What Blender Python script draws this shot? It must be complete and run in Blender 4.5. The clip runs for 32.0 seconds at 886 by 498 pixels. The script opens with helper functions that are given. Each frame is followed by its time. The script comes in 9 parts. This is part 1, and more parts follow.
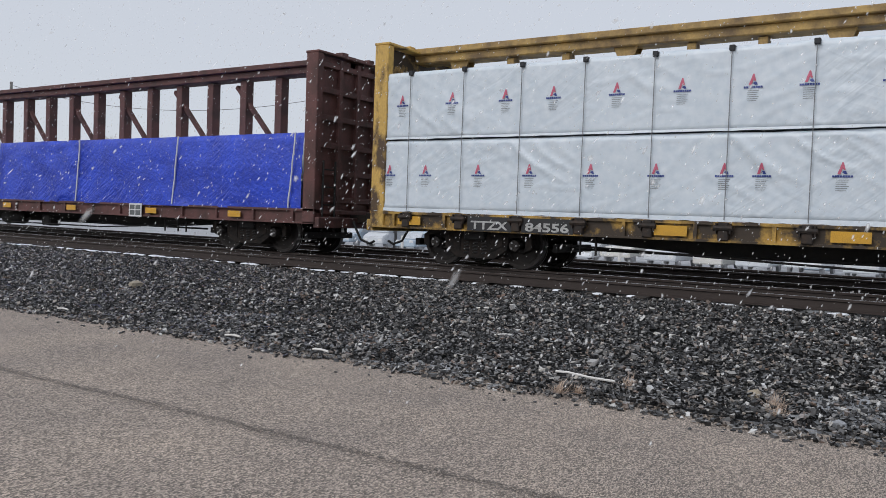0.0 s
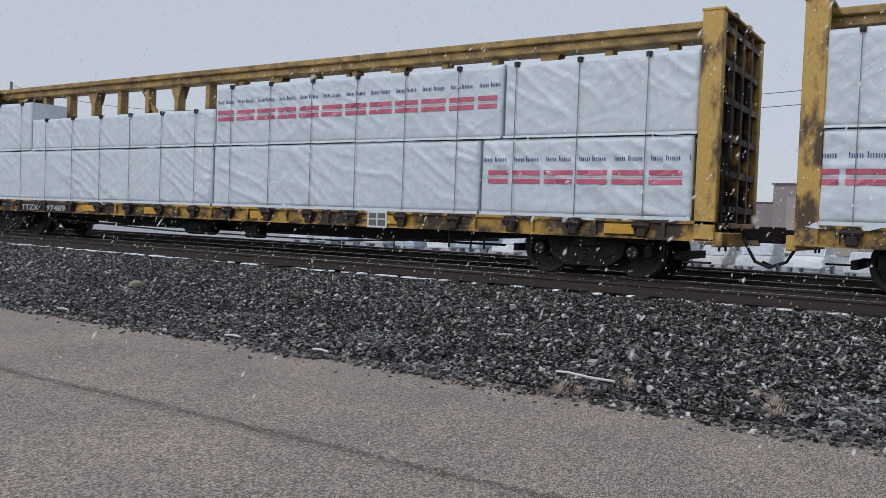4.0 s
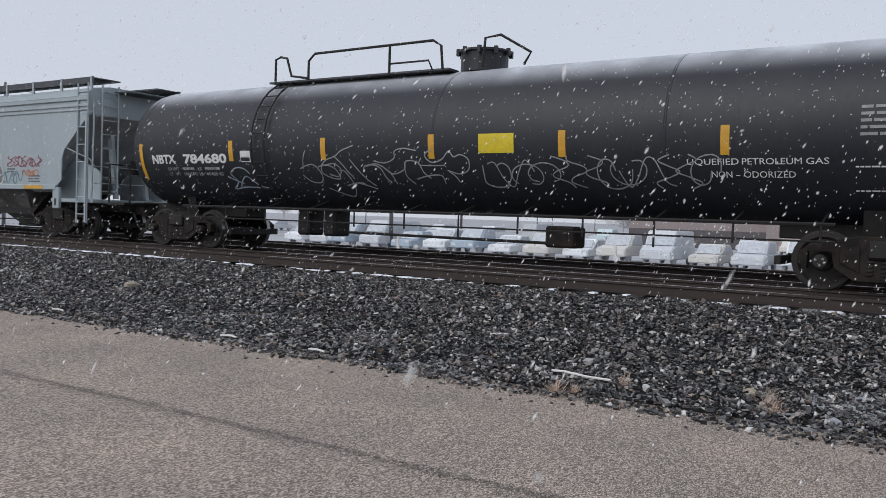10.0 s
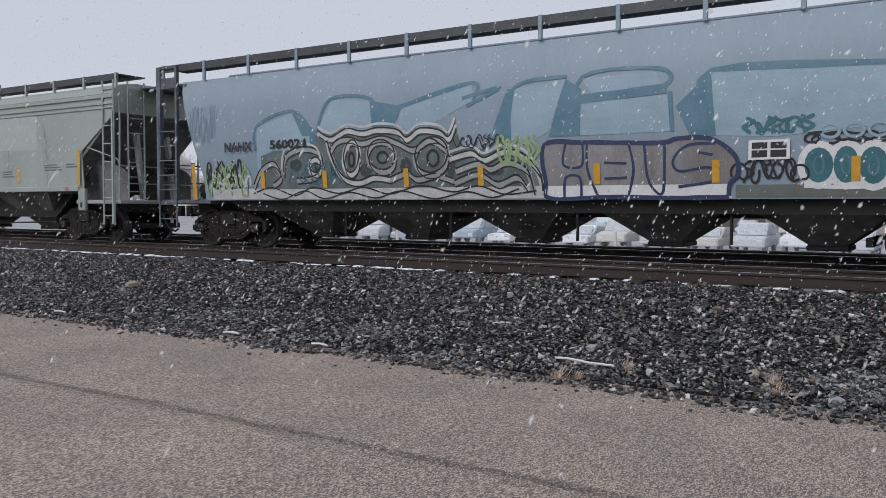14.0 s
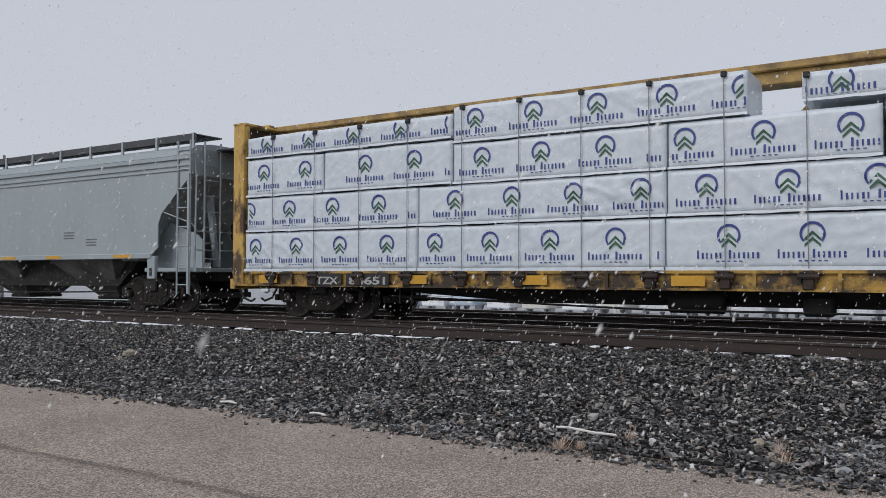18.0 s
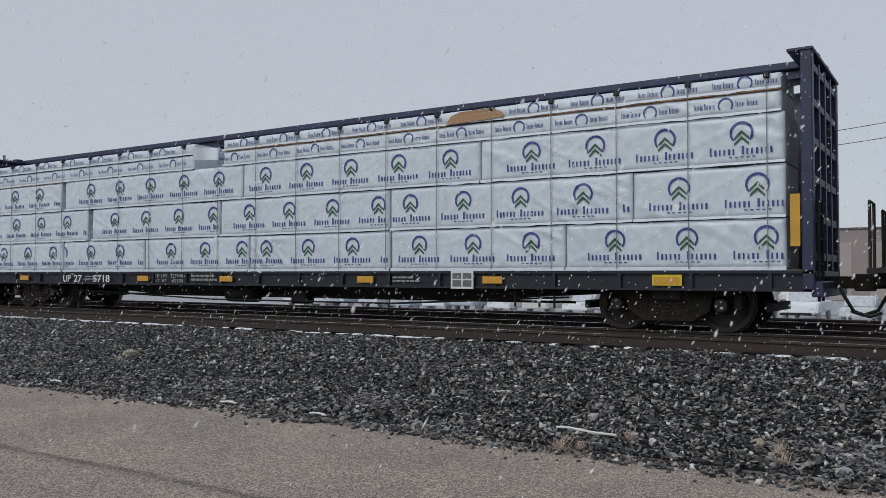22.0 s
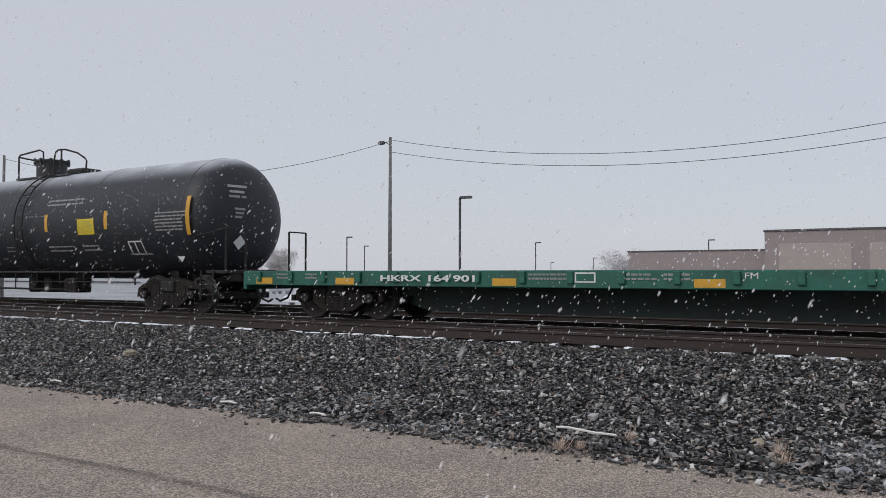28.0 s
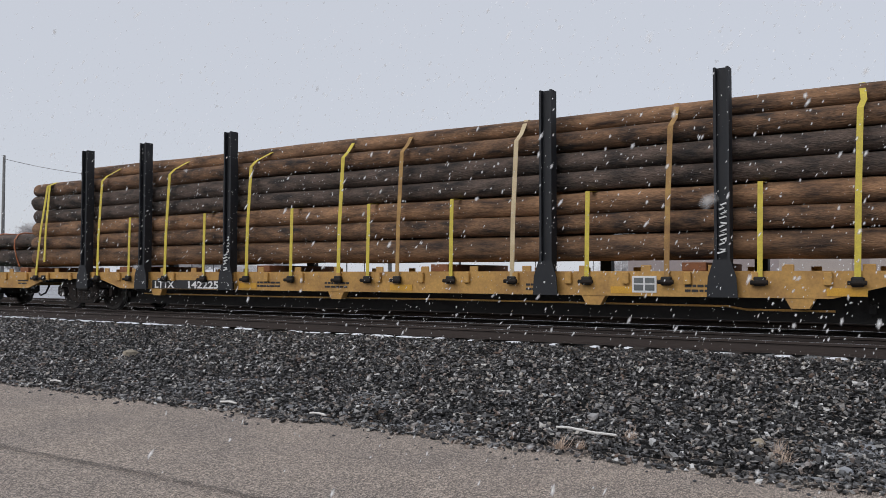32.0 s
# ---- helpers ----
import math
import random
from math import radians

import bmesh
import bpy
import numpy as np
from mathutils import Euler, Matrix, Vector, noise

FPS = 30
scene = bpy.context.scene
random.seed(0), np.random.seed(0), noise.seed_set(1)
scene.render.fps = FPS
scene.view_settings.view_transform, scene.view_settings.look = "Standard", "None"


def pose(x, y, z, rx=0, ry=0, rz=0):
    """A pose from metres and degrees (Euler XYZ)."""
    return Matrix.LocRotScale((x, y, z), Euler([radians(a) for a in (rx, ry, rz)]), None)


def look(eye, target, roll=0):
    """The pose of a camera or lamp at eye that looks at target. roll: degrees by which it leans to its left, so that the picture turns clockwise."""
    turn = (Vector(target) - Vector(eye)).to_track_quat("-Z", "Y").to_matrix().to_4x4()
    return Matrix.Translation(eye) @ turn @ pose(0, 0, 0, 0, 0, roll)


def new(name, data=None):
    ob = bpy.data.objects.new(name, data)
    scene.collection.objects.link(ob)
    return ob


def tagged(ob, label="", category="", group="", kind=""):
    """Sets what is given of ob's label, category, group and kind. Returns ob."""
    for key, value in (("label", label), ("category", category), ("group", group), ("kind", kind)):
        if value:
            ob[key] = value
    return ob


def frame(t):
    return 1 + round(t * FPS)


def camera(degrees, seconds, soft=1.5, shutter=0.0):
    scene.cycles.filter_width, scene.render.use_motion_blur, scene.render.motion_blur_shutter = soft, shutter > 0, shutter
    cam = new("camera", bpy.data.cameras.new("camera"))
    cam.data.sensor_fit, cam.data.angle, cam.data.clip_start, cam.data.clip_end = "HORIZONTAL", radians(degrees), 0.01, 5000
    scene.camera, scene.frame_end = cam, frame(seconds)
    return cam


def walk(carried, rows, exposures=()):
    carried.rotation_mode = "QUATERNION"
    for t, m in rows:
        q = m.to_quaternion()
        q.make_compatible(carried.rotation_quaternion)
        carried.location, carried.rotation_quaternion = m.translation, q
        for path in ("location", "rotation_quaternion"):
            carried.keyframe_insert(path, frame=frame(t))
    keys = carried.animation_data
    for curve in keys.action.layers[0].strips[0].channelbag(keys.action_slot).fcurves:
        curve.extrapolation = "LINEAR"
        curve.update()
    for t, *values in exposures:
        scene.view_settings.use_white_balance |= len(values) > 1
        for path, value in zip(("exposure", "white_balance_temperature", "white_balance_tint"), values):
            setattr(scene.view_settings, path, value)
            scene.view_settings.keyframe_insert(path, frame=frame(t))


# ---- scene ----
# The railway lies along x, the train runs towards -x; y points away from the camera; the asphalt is at z = 0.
EYE = (0.0, 0.0, 1.65)
TRACK_Y, RAIL_Z = 14.97, 0.72

cam = camera(56.35, 32.0, soft=0.7)


def aim(yaw, pitch, roll):
    return pose(EYE[0], EYE[1], EYE[2], 90 + pitch, roll, yaw)


walk(cam, [(t, aim(a, b, c)) for t, a, b, c in (
    (0, 33.03, -2.134, -2.065), (4, 33.03, -2.134, -2.065), (8.5, 33.03, -2.134, -2.065), (9.0, 32.97, -2.14, -2.029),
    (9.5, 32.80, -2.132, -2.046), (10.0, 32.73, -2.152, -1.901), (10.5, 32.61, -2.296, -1.702), (11.0, 32.52, -2.591, -1.291),
    (11.5, 32.455, -2.804, -0.896), (12.0, 32.49, -2.991, -0.581), (12.5, 32.58, -3.075, -0.398), (13.0, 32.645, -3.096, -0.275),
    (13.5, 32.65, -3.079, -0.258), (14.0, 32.66, -2.798, -0.232), (14.5, 32.66, -2.018, -0.258), (15.0, 32.69, -0.937, -0.34),
    (15.5, 32.667, 0.208, -0.271), (16.0, 32.66, 1.10, -0.25), (16.5, 32.65, 1.60, -0.23), (17.0, 32.64, 1.74, -0.2),
    (17.5, 32.63, 1.80, -0.15), (18.0, 32.622, 1.877, -0.107), (20, 32.622, 1.877, -0.107), (26, 32.622, 1.877, -0.107),
    (32.0, 32.622, 1.877, -0.107))],
    exposures=[(0, 0.08, 6450, 10), (1, 0.03, 6450, 10), (2, -0.1, 6400, 10), (5, -0.1, 6200, 10), (8, -0.13, 6200, 9), (9, 0.14, 6250, 10), (10, 0.08, 6350, 11), (12, 0.05, 6300, 11), (13, 0.02, 6400, 12),
               (14, 0.0, 6400, 12), (15, 0.07, 6450, 14), (18, -0.06, 6500, 11), (19, -0.02, 6500, 11), (20, -0.2, 6450, 10), (21, -0.24, 6400, 9), (22, -0.2, 6400, 9), (23, -0.1, 6450, 10), (24, 0.05, 6450, 10),
               (25, 0.06, 6500, 13), (26, 0.06, 6500, 12), (29, -0.1, 6500, 11), (31, -0.08, 6500, 10), (32, 0.04, 6500, 11)])

# ---- world and light: snow clouds from edge to edge ----
world = bpy.data.worlds.new("overcast_sky")
scene.world = world
world.use_nodes = True
wn, wl = world.node_tree.nodes, world.node_tree.links
wn.clear()
w_out = wn.new("ShaderNodeOutputWorld")
w_sky = wn.new("ShaderNodeTexSky")
w_sky.sky_type, w_sky.sun_disc = "NISHITA", False
w_sky.sun_elevation, w_sky.sun_rotation = radians(38), radians(200)
w_bg = wn.new("ShaderNodeBackground")
w_bg.inputs["Strength"].default_value = 0.012
w_cloud = wn.new("ShaderNodeBackground")
w_cloud.inputs["Strength"].default_value = 0.585
w_tc = wn.new("ShaderNodeTexCoord")
w_sep = wn.new("ShaderNodeSeparateXYZ")
w_ramp = wn.new("ShaderNodeValToRGB")
w_ramp.color_ramp.elements[0].position, w_ramp.color_ramp.elements[0].color = 0.0, (0.912, 0.955, 1.045, 1)
w_ramp.color_ramp.elements[1].position, w_ramp.color_ramp.elements[1].color = 0.6, (0.932, 0.98, 1.075, 1)
w_add = wn.new("ShaderNodeAddShader")
wl.new(w_tc.outputs["Generated"], w_sep.inputs[0])
wl.new(w_sep.outputs["Z"], w_ramp.inputs[0])
wl.new(w_ramp.outputs[0], w_cloud.inputs["Color"])
wl.new(w_sky.outputs[0], w_bg.inputs["Color"])
wl.new(w_bg.outputs[0], w_add.inputs[0])
wl.new(w_cloud.outputs[0], w_add.inputs[1])
wl.new(w_add.outputs[0], w_out.inputs["Surface"])

sun_data = bpy.data.lights.new("sun", "SUN")
sun_data.energy, sun_data.angle, sun_data.color = 1.3, radians(40), (1.0, 0.985, 0.965)
sun = new("sun", sun_data)
sun.matrix_world = look((-8, -12, 22), (0, 14, 0))


# ---- materials ----
def material(name, color, rough=0.6, metal=0.0, dark=None, scale=6.0, fine=60.0, amount=0.5, bump=0.15, depth=0.01, stretch=None, rand=0.0, spec=0.5, coarse=0.35, edge=(0.38, 0.66)):
    """A paint, steel, wood or stone with stains at a large and grain at a small scale."""
    m = bpy.data.materials.new(name)
    m.use_nodes = True
    n, l = m.node_tree.nodes, m.node_tree.links
    p = n["Principled BSDF"]
    p.inputs["Roughness"].default_value, p.inputs["Metallic"].default_value = rough, metal
    p.inputs["Specular IOR Level"].default_value = spec
    tc = n.new("ShaderNodeTexCoord")
    mp = n.new("ShaderNodeMapping")
    if stretch:
        mp.inputs["Scale"].default_value = stretch
    l.new(tc.outputs["Object"], mp.inputs[0])
    big = n.new("ShaderNodeTexNoise")
    big.inputs["Scale"].default_value, big.inputs["Detail"].default_value, big.inputs["Roughness"].default_value = scale, 5, 0.62
    small = n.new("ShaderNodeTexNoise")
    small.inputs["Scale"].default_value, small.inputs["Detail"].default_value = fine, 3
    l.new(mp.outputs[0], big.inputs[0])
    l.new(mp.outputs[0], small.inputs[0])
    d = dark or tuple(c * 0.45 for c in color)
    ramp = n.new("ShaderNodeValToRGB")
    ramp.color_ramp.elements[0].position, ramp.color_ramp.elements[1].position = edge
    l.new(big.outputs["Fac"], ramp.inputs[0])
    mul = n.new("ShaderNodeMath")
    mul.operation = "MULTIPLY"
    mul.inputs[1].default_value = amount
    l.new(ramp.outputs[0], mul.inputs[0])
    mix = n.new("ShaderNodeMix")
    mix.data_type = "RGBA"
    mix.inputs["A"].default_value, mix.inputs["B"].default_value = (*color, 1), (*d, 1)
    l.new(mul.outputs[0], mix.inputs["Factor"])
    grain = n.new("ShaderNodeMix")
    grain.data_type, grain.blend_type = "RGBA", "OVERLAY"
    grain.inputs["Factor"].default_value = coarse
    l.new(mix.outputs["Result"], grain.inputs["A"])
    l.new(small.outputs["Fac"], grain.inputs["B"])
    last = grain.outputs["Result"]
    if rand:
        info = n.new("ShaderNodeObjectInfo")
        hsv = n.new("ShaderNodeHueSaturation")
        rng = n.new("ShaderNodeMapRange")
        rng.inputs["To Min"].default_value, rng.inputs["To Max"].default_value = 1 - rand, 1 + rand
        l.new(info.outputs["Random"], rng.inputs["Value"])
        l.new(rng.outputs[0], hsv.inputs["Value"])
        l.new(last, hsv.inputs["Color"])
        last = hsv.outputs[0]
    l.new(last, p.inputs["Base Color"])
    if bump:
        b = n.new("ShaderNodeBump")
        b.inputs["Strength"].default_value, b.inputs["Distance"].default_value = bump, depth
        add = n.new("ShaderNodeMath")
        add.operation = "ADD"
        l.new(big.outputs["Fac"], add.inputs[0])
        l.new(small.outputs["Fac"], add.inputs[1])
        l.new(add.outputs[0], b.inputs["Height"])
        l.new(b.outputs[0], p.inputs["Normal"])
    rr = n.new("ShaderNodeMapRange")
    rr.inputs["To Min"].default_value, rr.inputs["To Max"].default_value = max(0.05, rough - 0.12), min(1, rough + 0.12)
    l.new(small.outputs["Fac"], rr.inputs["Value"])
    l.new(rr.outputs[0], p.inputs["Roughness"])
    return m


M_YELLOW = material("weathered_yellow_paint", (0.54, 0.34, 0.085), 0.55, dark=(0.06, 0.034, 0.02), scale=2.6, fine=25, amount=0.96, stretch=(1, 1, 0.55), edge=(0.5, 0.62))
# rust stains, plus the shade between the ribs darkened into the colour
M_ENDYEL = material("rust_and_shade_dark_yellow_paint", (0.36, 0.22, 0.06), 0.65, dark=(0.022, 0.015, 0.011), scale=2.2, fine=30, amount=0.97, edge=(0.36, 0.5))
M_SILLYEL = material("grimed_yellow_sill_paint", (0.46, 0.275, 0.055), 0.6, dark=(0.03, 0.021, 0.016), scale=1.9, fine=25, amount=0.97, edge=(0.42, 0.56))
M_CHORD = material("faded_yellow_paint", (0.42, 0.27, 0.085), 0.6, dark=(0.09, 0.055, 0.03), scale=2.4, fine=25, amount=0.85)
M_MAROON = material("rusty_maroon_paint", (0.125, 0.052, 0.047), 0.7, dark=(0.045, 0.025, 0.022), scale=2.5, fine=30, amount=0.8)
M_NAVY = material("navy_blue_paint", (0.022, 0.03, 0.078), 0.5, dark=(0.01, 0.012, 0.024), scale=2.0, fine=30, amount=0.6)
M_NAVYSILL = material("darker_navy_sill_paint", (0.007, 0.009, 0.02), 0.6, dark=(0.014, 0.013, 0.015), scale=2.5, fine=30, amount=0.7)
M_HGREY = material("pale_grey_hopper_paint", (0.335, 0.385, 0.41), 0.5, dark=(0.26, 0.30, 0.315), scale=0.7, fine=18, amount=0.45, coarse=0.1, bump=0.03, stretch=(1, 1, 0.35))
M_HGREEN = material("greenish_grey_hopper_paint", (0.35, 0.385, 0.36), 0.5, dark=(0.26, 0.29, 0.265), scale=0.7, fine=18, amount=0.45, coarse=0.1, bump=0.03, stretch=(1, 1, 0.35))
M_HBLUE = material("bluish_grey_hopper_paint", (0.25, 0.32, 0.385), 0.5, dark=(0.19, 0.245, 0.30), scale=0.7, fine=18, amount=0.45, coarse=0.1, bump=0.03, stretch=(1, 1, 0.35))
M_TANK = material("black_tank_paint", (0.018, 0.0205, 0.0265), 0.5, dark=(0.034, 0.034, 0.036), scale=1.1, fine=22, amount=0.5, bump=0.04, stretch=(1, 1, 0.4), spec=0.38)


def snow_and_sheen(m, strength=0.8, low=0.6, high=0.99):
    """Settled snow on the upward faces of a painted shell, with sky sheen and haze painted in as the same pale colour,
    thin and broken by noise.
    """
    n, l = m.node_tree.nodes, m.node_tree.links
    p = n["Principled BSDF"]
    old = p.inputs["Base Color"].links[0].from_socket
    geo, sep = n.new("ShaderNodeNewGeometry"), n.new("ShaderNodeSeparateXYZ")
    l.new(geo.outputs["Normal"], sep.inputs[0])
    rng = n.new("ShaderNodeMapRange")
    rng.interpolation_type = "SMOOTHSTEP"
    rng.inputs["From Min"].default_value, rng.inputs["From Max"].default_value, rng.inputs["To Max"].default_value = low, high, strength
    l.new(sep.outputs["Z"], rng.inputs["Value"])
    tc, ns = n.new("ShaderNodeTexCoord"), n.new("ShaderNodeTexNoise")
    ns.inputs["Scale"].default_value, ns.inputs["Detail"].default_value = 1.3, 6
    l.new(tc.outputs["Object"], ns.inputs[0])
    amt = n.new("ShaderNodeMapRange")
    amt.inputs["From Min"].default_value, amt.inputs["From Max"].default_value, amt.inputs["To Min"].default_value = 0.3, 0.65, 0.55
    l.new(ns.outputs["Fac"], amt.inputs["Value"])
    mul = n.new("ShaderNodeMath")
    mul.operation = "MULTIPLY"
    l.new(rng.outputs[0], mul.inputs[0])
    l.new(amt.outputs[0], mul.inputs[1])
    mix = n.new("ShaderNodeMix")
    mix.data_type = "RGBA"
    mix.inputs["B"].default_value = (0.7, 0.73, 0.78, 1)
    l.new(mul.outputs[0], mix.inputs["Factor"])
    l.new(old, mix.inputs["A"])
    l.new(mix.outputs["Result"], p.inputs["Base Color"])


# the tank's pale shoulder: sky reflection and haze in the colour, besides snow
snow_and_sheen(M_TANK)
M_GREEN = material("dark_green_car_paint", (0.012, 0.12, 0.082), 0.5, dark=(0.02, 0.055, 0.045), scale=1.8, fine=25, amount=0.6)
M_ORANGE = material("orange_yellow_car_paint", (0.48, 0.27, 0.07), 0.55, dark=(0.22, 0.11, 0.04), scale=1.7, fine=25, amount=0.6)
M_STEEL = material("dark_grimy_steel", (0.014, 0.0135, 0.0135), 0.7, 0.2, dark=(0.028, 0.024, 0.021), scale=5, fine=50, amount=0.7)
M_BROWNSTEEL = material("brown_grimy_truck_steel", (0.011, 0.0095, 0.009), 0.85, 0.0, dark=(0.032, 0.023, 0.018), scale=7, fine=60, amount=0.8, bump=0.4, spec=0.3)
M_WHEEL = material("worn_wheel_steel", (0.026, 0.022, 0.02), 0.7, 0.2, dark=(0.03, 0.024, 0.02), scale=5, fine=40)
M_TREAD = material("bright_wheel_tread", (0.3, 0.3, 0.3), 0.4, 0.9, scale=8, fine=40, amount=0.3)
M_GALV = material("galvanised_grating", (0.085, 0.09, 0.096), 0.5, 0.5, scale=6, fine=60)
M_WRAP = material("white_plastic_wrap", (0.62, 0.677, 0.733), 0.36, dark=(0.53, 0.59, 0.642), scale=1.1, fine=7, amount=0.4, bump=0.06, depth=0.02)


def wrinkled(m, strength=0.5):
    """Fine slanting wrinkles of stretched plastic, in patches."""
    n, l = m.node_tree.nodes, m.node_tree.links
    tc = n.new("ShaderNodeTexCoord")
    last = n["Principled BSDF"].inputs["Normal"].links[0].from_socket
    patch = n.new("ShaderNodeTexNoise")
    patch.inputs["Scale"].default_value = 0.55
    l.new(tc.outputs["Object"], patch.inputs["Vector"])
    where = n.new("ShaderNodeMapRange")
    where.inputs["From Min"].default_value, where.inputs["From Max"].default_value = 0.44, 0.7
    l.new(patch.outputs["Fac"], where.inputs["Value"])
    for turn, across, gain in ((36, 4.2, 1.0), (-22, 3.0, 0.6), (58, 6.5, 0.5)):
        mp, ns, ridge, mul, b = n.new("ShaderNodeMapping"), n.new("ShaderNodeTexNoise"), n.new("ShaderNodeMapRange"), n.new("ShaderNodeMath"), n.new("ShaderNodeBump")
        slant = n.new("ShaderNodeMapping")
        slant.inputs["Rotation"].default_value = (0, radians(turn), 0)
        l.new(tc.outputs["Object"], slant.inputs[0])
        mp.inputs["Scale"].default_value = (0.5, 1, across)
        l.new(slant.outputs[0], mp.inputs[0])
        ns.inputs["Scale"].default_value, ns.inputs["Detail"].default_value, ns.inputs["Distortion"].default_value = 1.0, 2, 0.3
        l.new(mp.outputs[0], ns.inputs["Vector"])
        ab = n.new("ShaderNodeMath")
        ab.operation = "PINGPONG"
        ab.inputs[1].default_value = 0.09
        l.new(ns.outputs["Fac"], ab.inputs[0])
        ridge.inputs["From Min"].default_value, ridge.inputs["From Max"].default_value = 0.0, 0.09
        l.new(ab.outputs[0], ridge.inputs["Value"])
        mul.operation = "MULTIPLY"
        l.new(ridge.outputs[0], mul.inputs[0])
        l.new(where.outputs[0], mul.inputs[1])
        b.inputs["Strength"].default_value, b.inputs["Distance"].default_value = strength * gain, 0.05
        l.new(mul.outputs[0], b.inputs["Height"])
        l.new(last, b.inputs["Normal"])
        last = b.outputs[0]
    l.new(last, n["Principled BSDF"].inputs["Normal"])


wrinkled(M_WRAP, 0.07)
M_TARP = material("blue_tarpaulin", (0.022, 0.065, 0.56), 0.34, dark=(0.014, 0.035, 0.34), scale=1.6, fine=12, amount=0.8, bump=0.6, depth=0.04)
wrinkled(M_TARP, 0.4)
M_STRAP = material("grey_steel_banding", (0.2, 0.21, 0.23), 0.5, 0.1, scale=10)
M_WINCH = material("rust_black_winch_steel", (0.02, 0.016, 0.014), 0.75, 0.1, dark=(0.055, 0.034, 0.022), scale=9, fine=50, amount=0.8)
M_CAP = material("black_corner_protector", (0.015, 0.016, 0.02), 0.6)
M_RED = material("crimson_print", (0.55, 0.12, 0.19), 0.5, amount=0.2, bump=0)
M_NAVYINK = material("navy_print", (0.035, 0.06, 0.25), 0.5, amount=0.2, bump=0)
M_GREENINK = material("green_print", (0.03, 0.11, 0.06), 0.5, amount=0.2, bump=0)
M_WHITE = material("white_stencil_paint", (0.72, 0.72, 0.72), 0.6, amount=0.3, dark=(0.4, 0.4, 0.4), bump=0)
M_WORN = material("worn_white_stencil_paint", (0.46, 0.46, 0.45), 0.6, amount=0.6, dark=(0.16, 0.15, 0.14), bump=0, scale=9)
M_DIM = material("dull_white_stencil_paint", (0.3, 0.3, 0.3), 0.6, amount=0.5, dark=(0.12, 0.12, 0.12), bump=0)
M_BLACKINK = material("black_stencil_paint", (0.02, 0.02, 0.022), 0.6, amount=0.3, bump=0)
M_GREYINK = material("grey_stencil_paint", (0.13, 0.14, 0.14), 0.6, amount=0.3, bump=0)
M_SLATEINK = material("slate_stencil_paint", (0.05, 0.055, 0.06), 0.6, amount=0.3, bump=0)
M_REFLECT = material("yellow_reflective_tape", (0.62, 0.33, 0.03), 0.4, amount=0.35, dark=(0.35, 0.2, 0.03), bump=0)
M_SIGNYEL = material("yellow_placard", (0.68, 0.52, 0.02), 0.45, amount=0.3, bump=0)
M_SNOW = material("snow", (0.82, 0.84, 0.88), 0.7, dark=(0.7, 0.73, 0.78), scale=12, fine=90, bump=0.4)
M_RAIL = material("brown_rusty_rail", (0.046, 0.033, 0.028), 0.7, 0.2, dark=(0.024, 0.018, 0.016), scale=3, fine=40, stretch=(0.2, 1, 1))
M_HEAD = material("polished_rail_head", (0.6, 0.6, 0.615), 0.17, 0.95, scale=3, fine=30, amount=0.3)
M_TIE = material("creosoted_timber", (0.045, 0.036, 0.03), 0.85, dark=(0.02, 0.017, 0.015), scale=4, fine=40, stretch=(6, 1, 6))


# ---- mesh helpers ----
def mesh_of(bm, name, mats, smooth=False):
    me = bpy.data.meshes.new(name)
    bm.normal_update()
    bm.to_mesh(me)
    bm.free()
    for m in (mats if isinstance(mats, (list, tuple)) else [mats]):
        me.materials.append(m)
    if smooth:
        me.polygons.foreach_set("use_smooth", [True] * len(me.polygons))
    return me


def part(name, bm, mats, parent=None, label="", smooth=False, at=None):
    me = bm if isinstance(bm, bpy.types.Mesh) else mesh_of(bm, name, mats, smooth)
    ob = new(name, me)
    if parent is not None:
        ob.parent = parent
    if at is not None:
        ob.matrix_basis = at
    if label:
        ob["label"] = label
    return ob


def box(bm, x0, x1, y0, y1, z0, z1, mi=0):
    v = [bm.verts.new(c) for c in ((x0, y0, z0), (x1, y0, z0), (x1, y1, z0), (x0, y1, z0), (x0, y0, z1), (x1, y0, z1), (x1, y1, z1), (x0, y1, z1))]
    for f in ((3, 2, 1, 0), (4, 5, 6, 7), (0, 1, 5, 4), (1, 2, 6, 5), (2, 3, 7, 6), (3, 0, 4, 7)):
        bm.faces.new([v[i] for i in f]).material_index = mi
    return v


def bbox(x0, x1, y0, y1, z0, z1, bevel=0.008):
    bm = bmesh.new()
    box(bm, x0, x1, y0, y1, z0, z1)
    if bevel:
        bmesh.ops.bevel(bm, geom=bm.edges[:], offset=min(bevel, 0.4 * min(x1 - x0, y1 - y0, z1 - z0)), segments=1, affect="EDGES")
    return bm


def prism(bm, poly, lo, hi, axis="y", mi=0):
    """A polygon of (a, b) pairs, drawn out from lo to hi along the axis."""
    def at(a, b, c):
        return {"y": (a, c, b), "x": (c, a, b), "z": (a, b, c)}[axis]
    u = [bm.verts.new(at(a, b, lo)) for a, b in poly]
    w = [bm.verts.new(at(a, b, hi)) for a, b in poly]
    k = len(poly)
    faces = [bm.faces.new(u), bm.faces.new(w[::-1])]
    for i in range(k):
        faces.append(bm.faces.new((u[i], w[i], w[(i + 1) % k], u[(i + 1) % k])))
    for f in faces:
        f.material_index = mi
    bmesh.ops.recalc_face_normals(bm, faces=faces)
    return faces


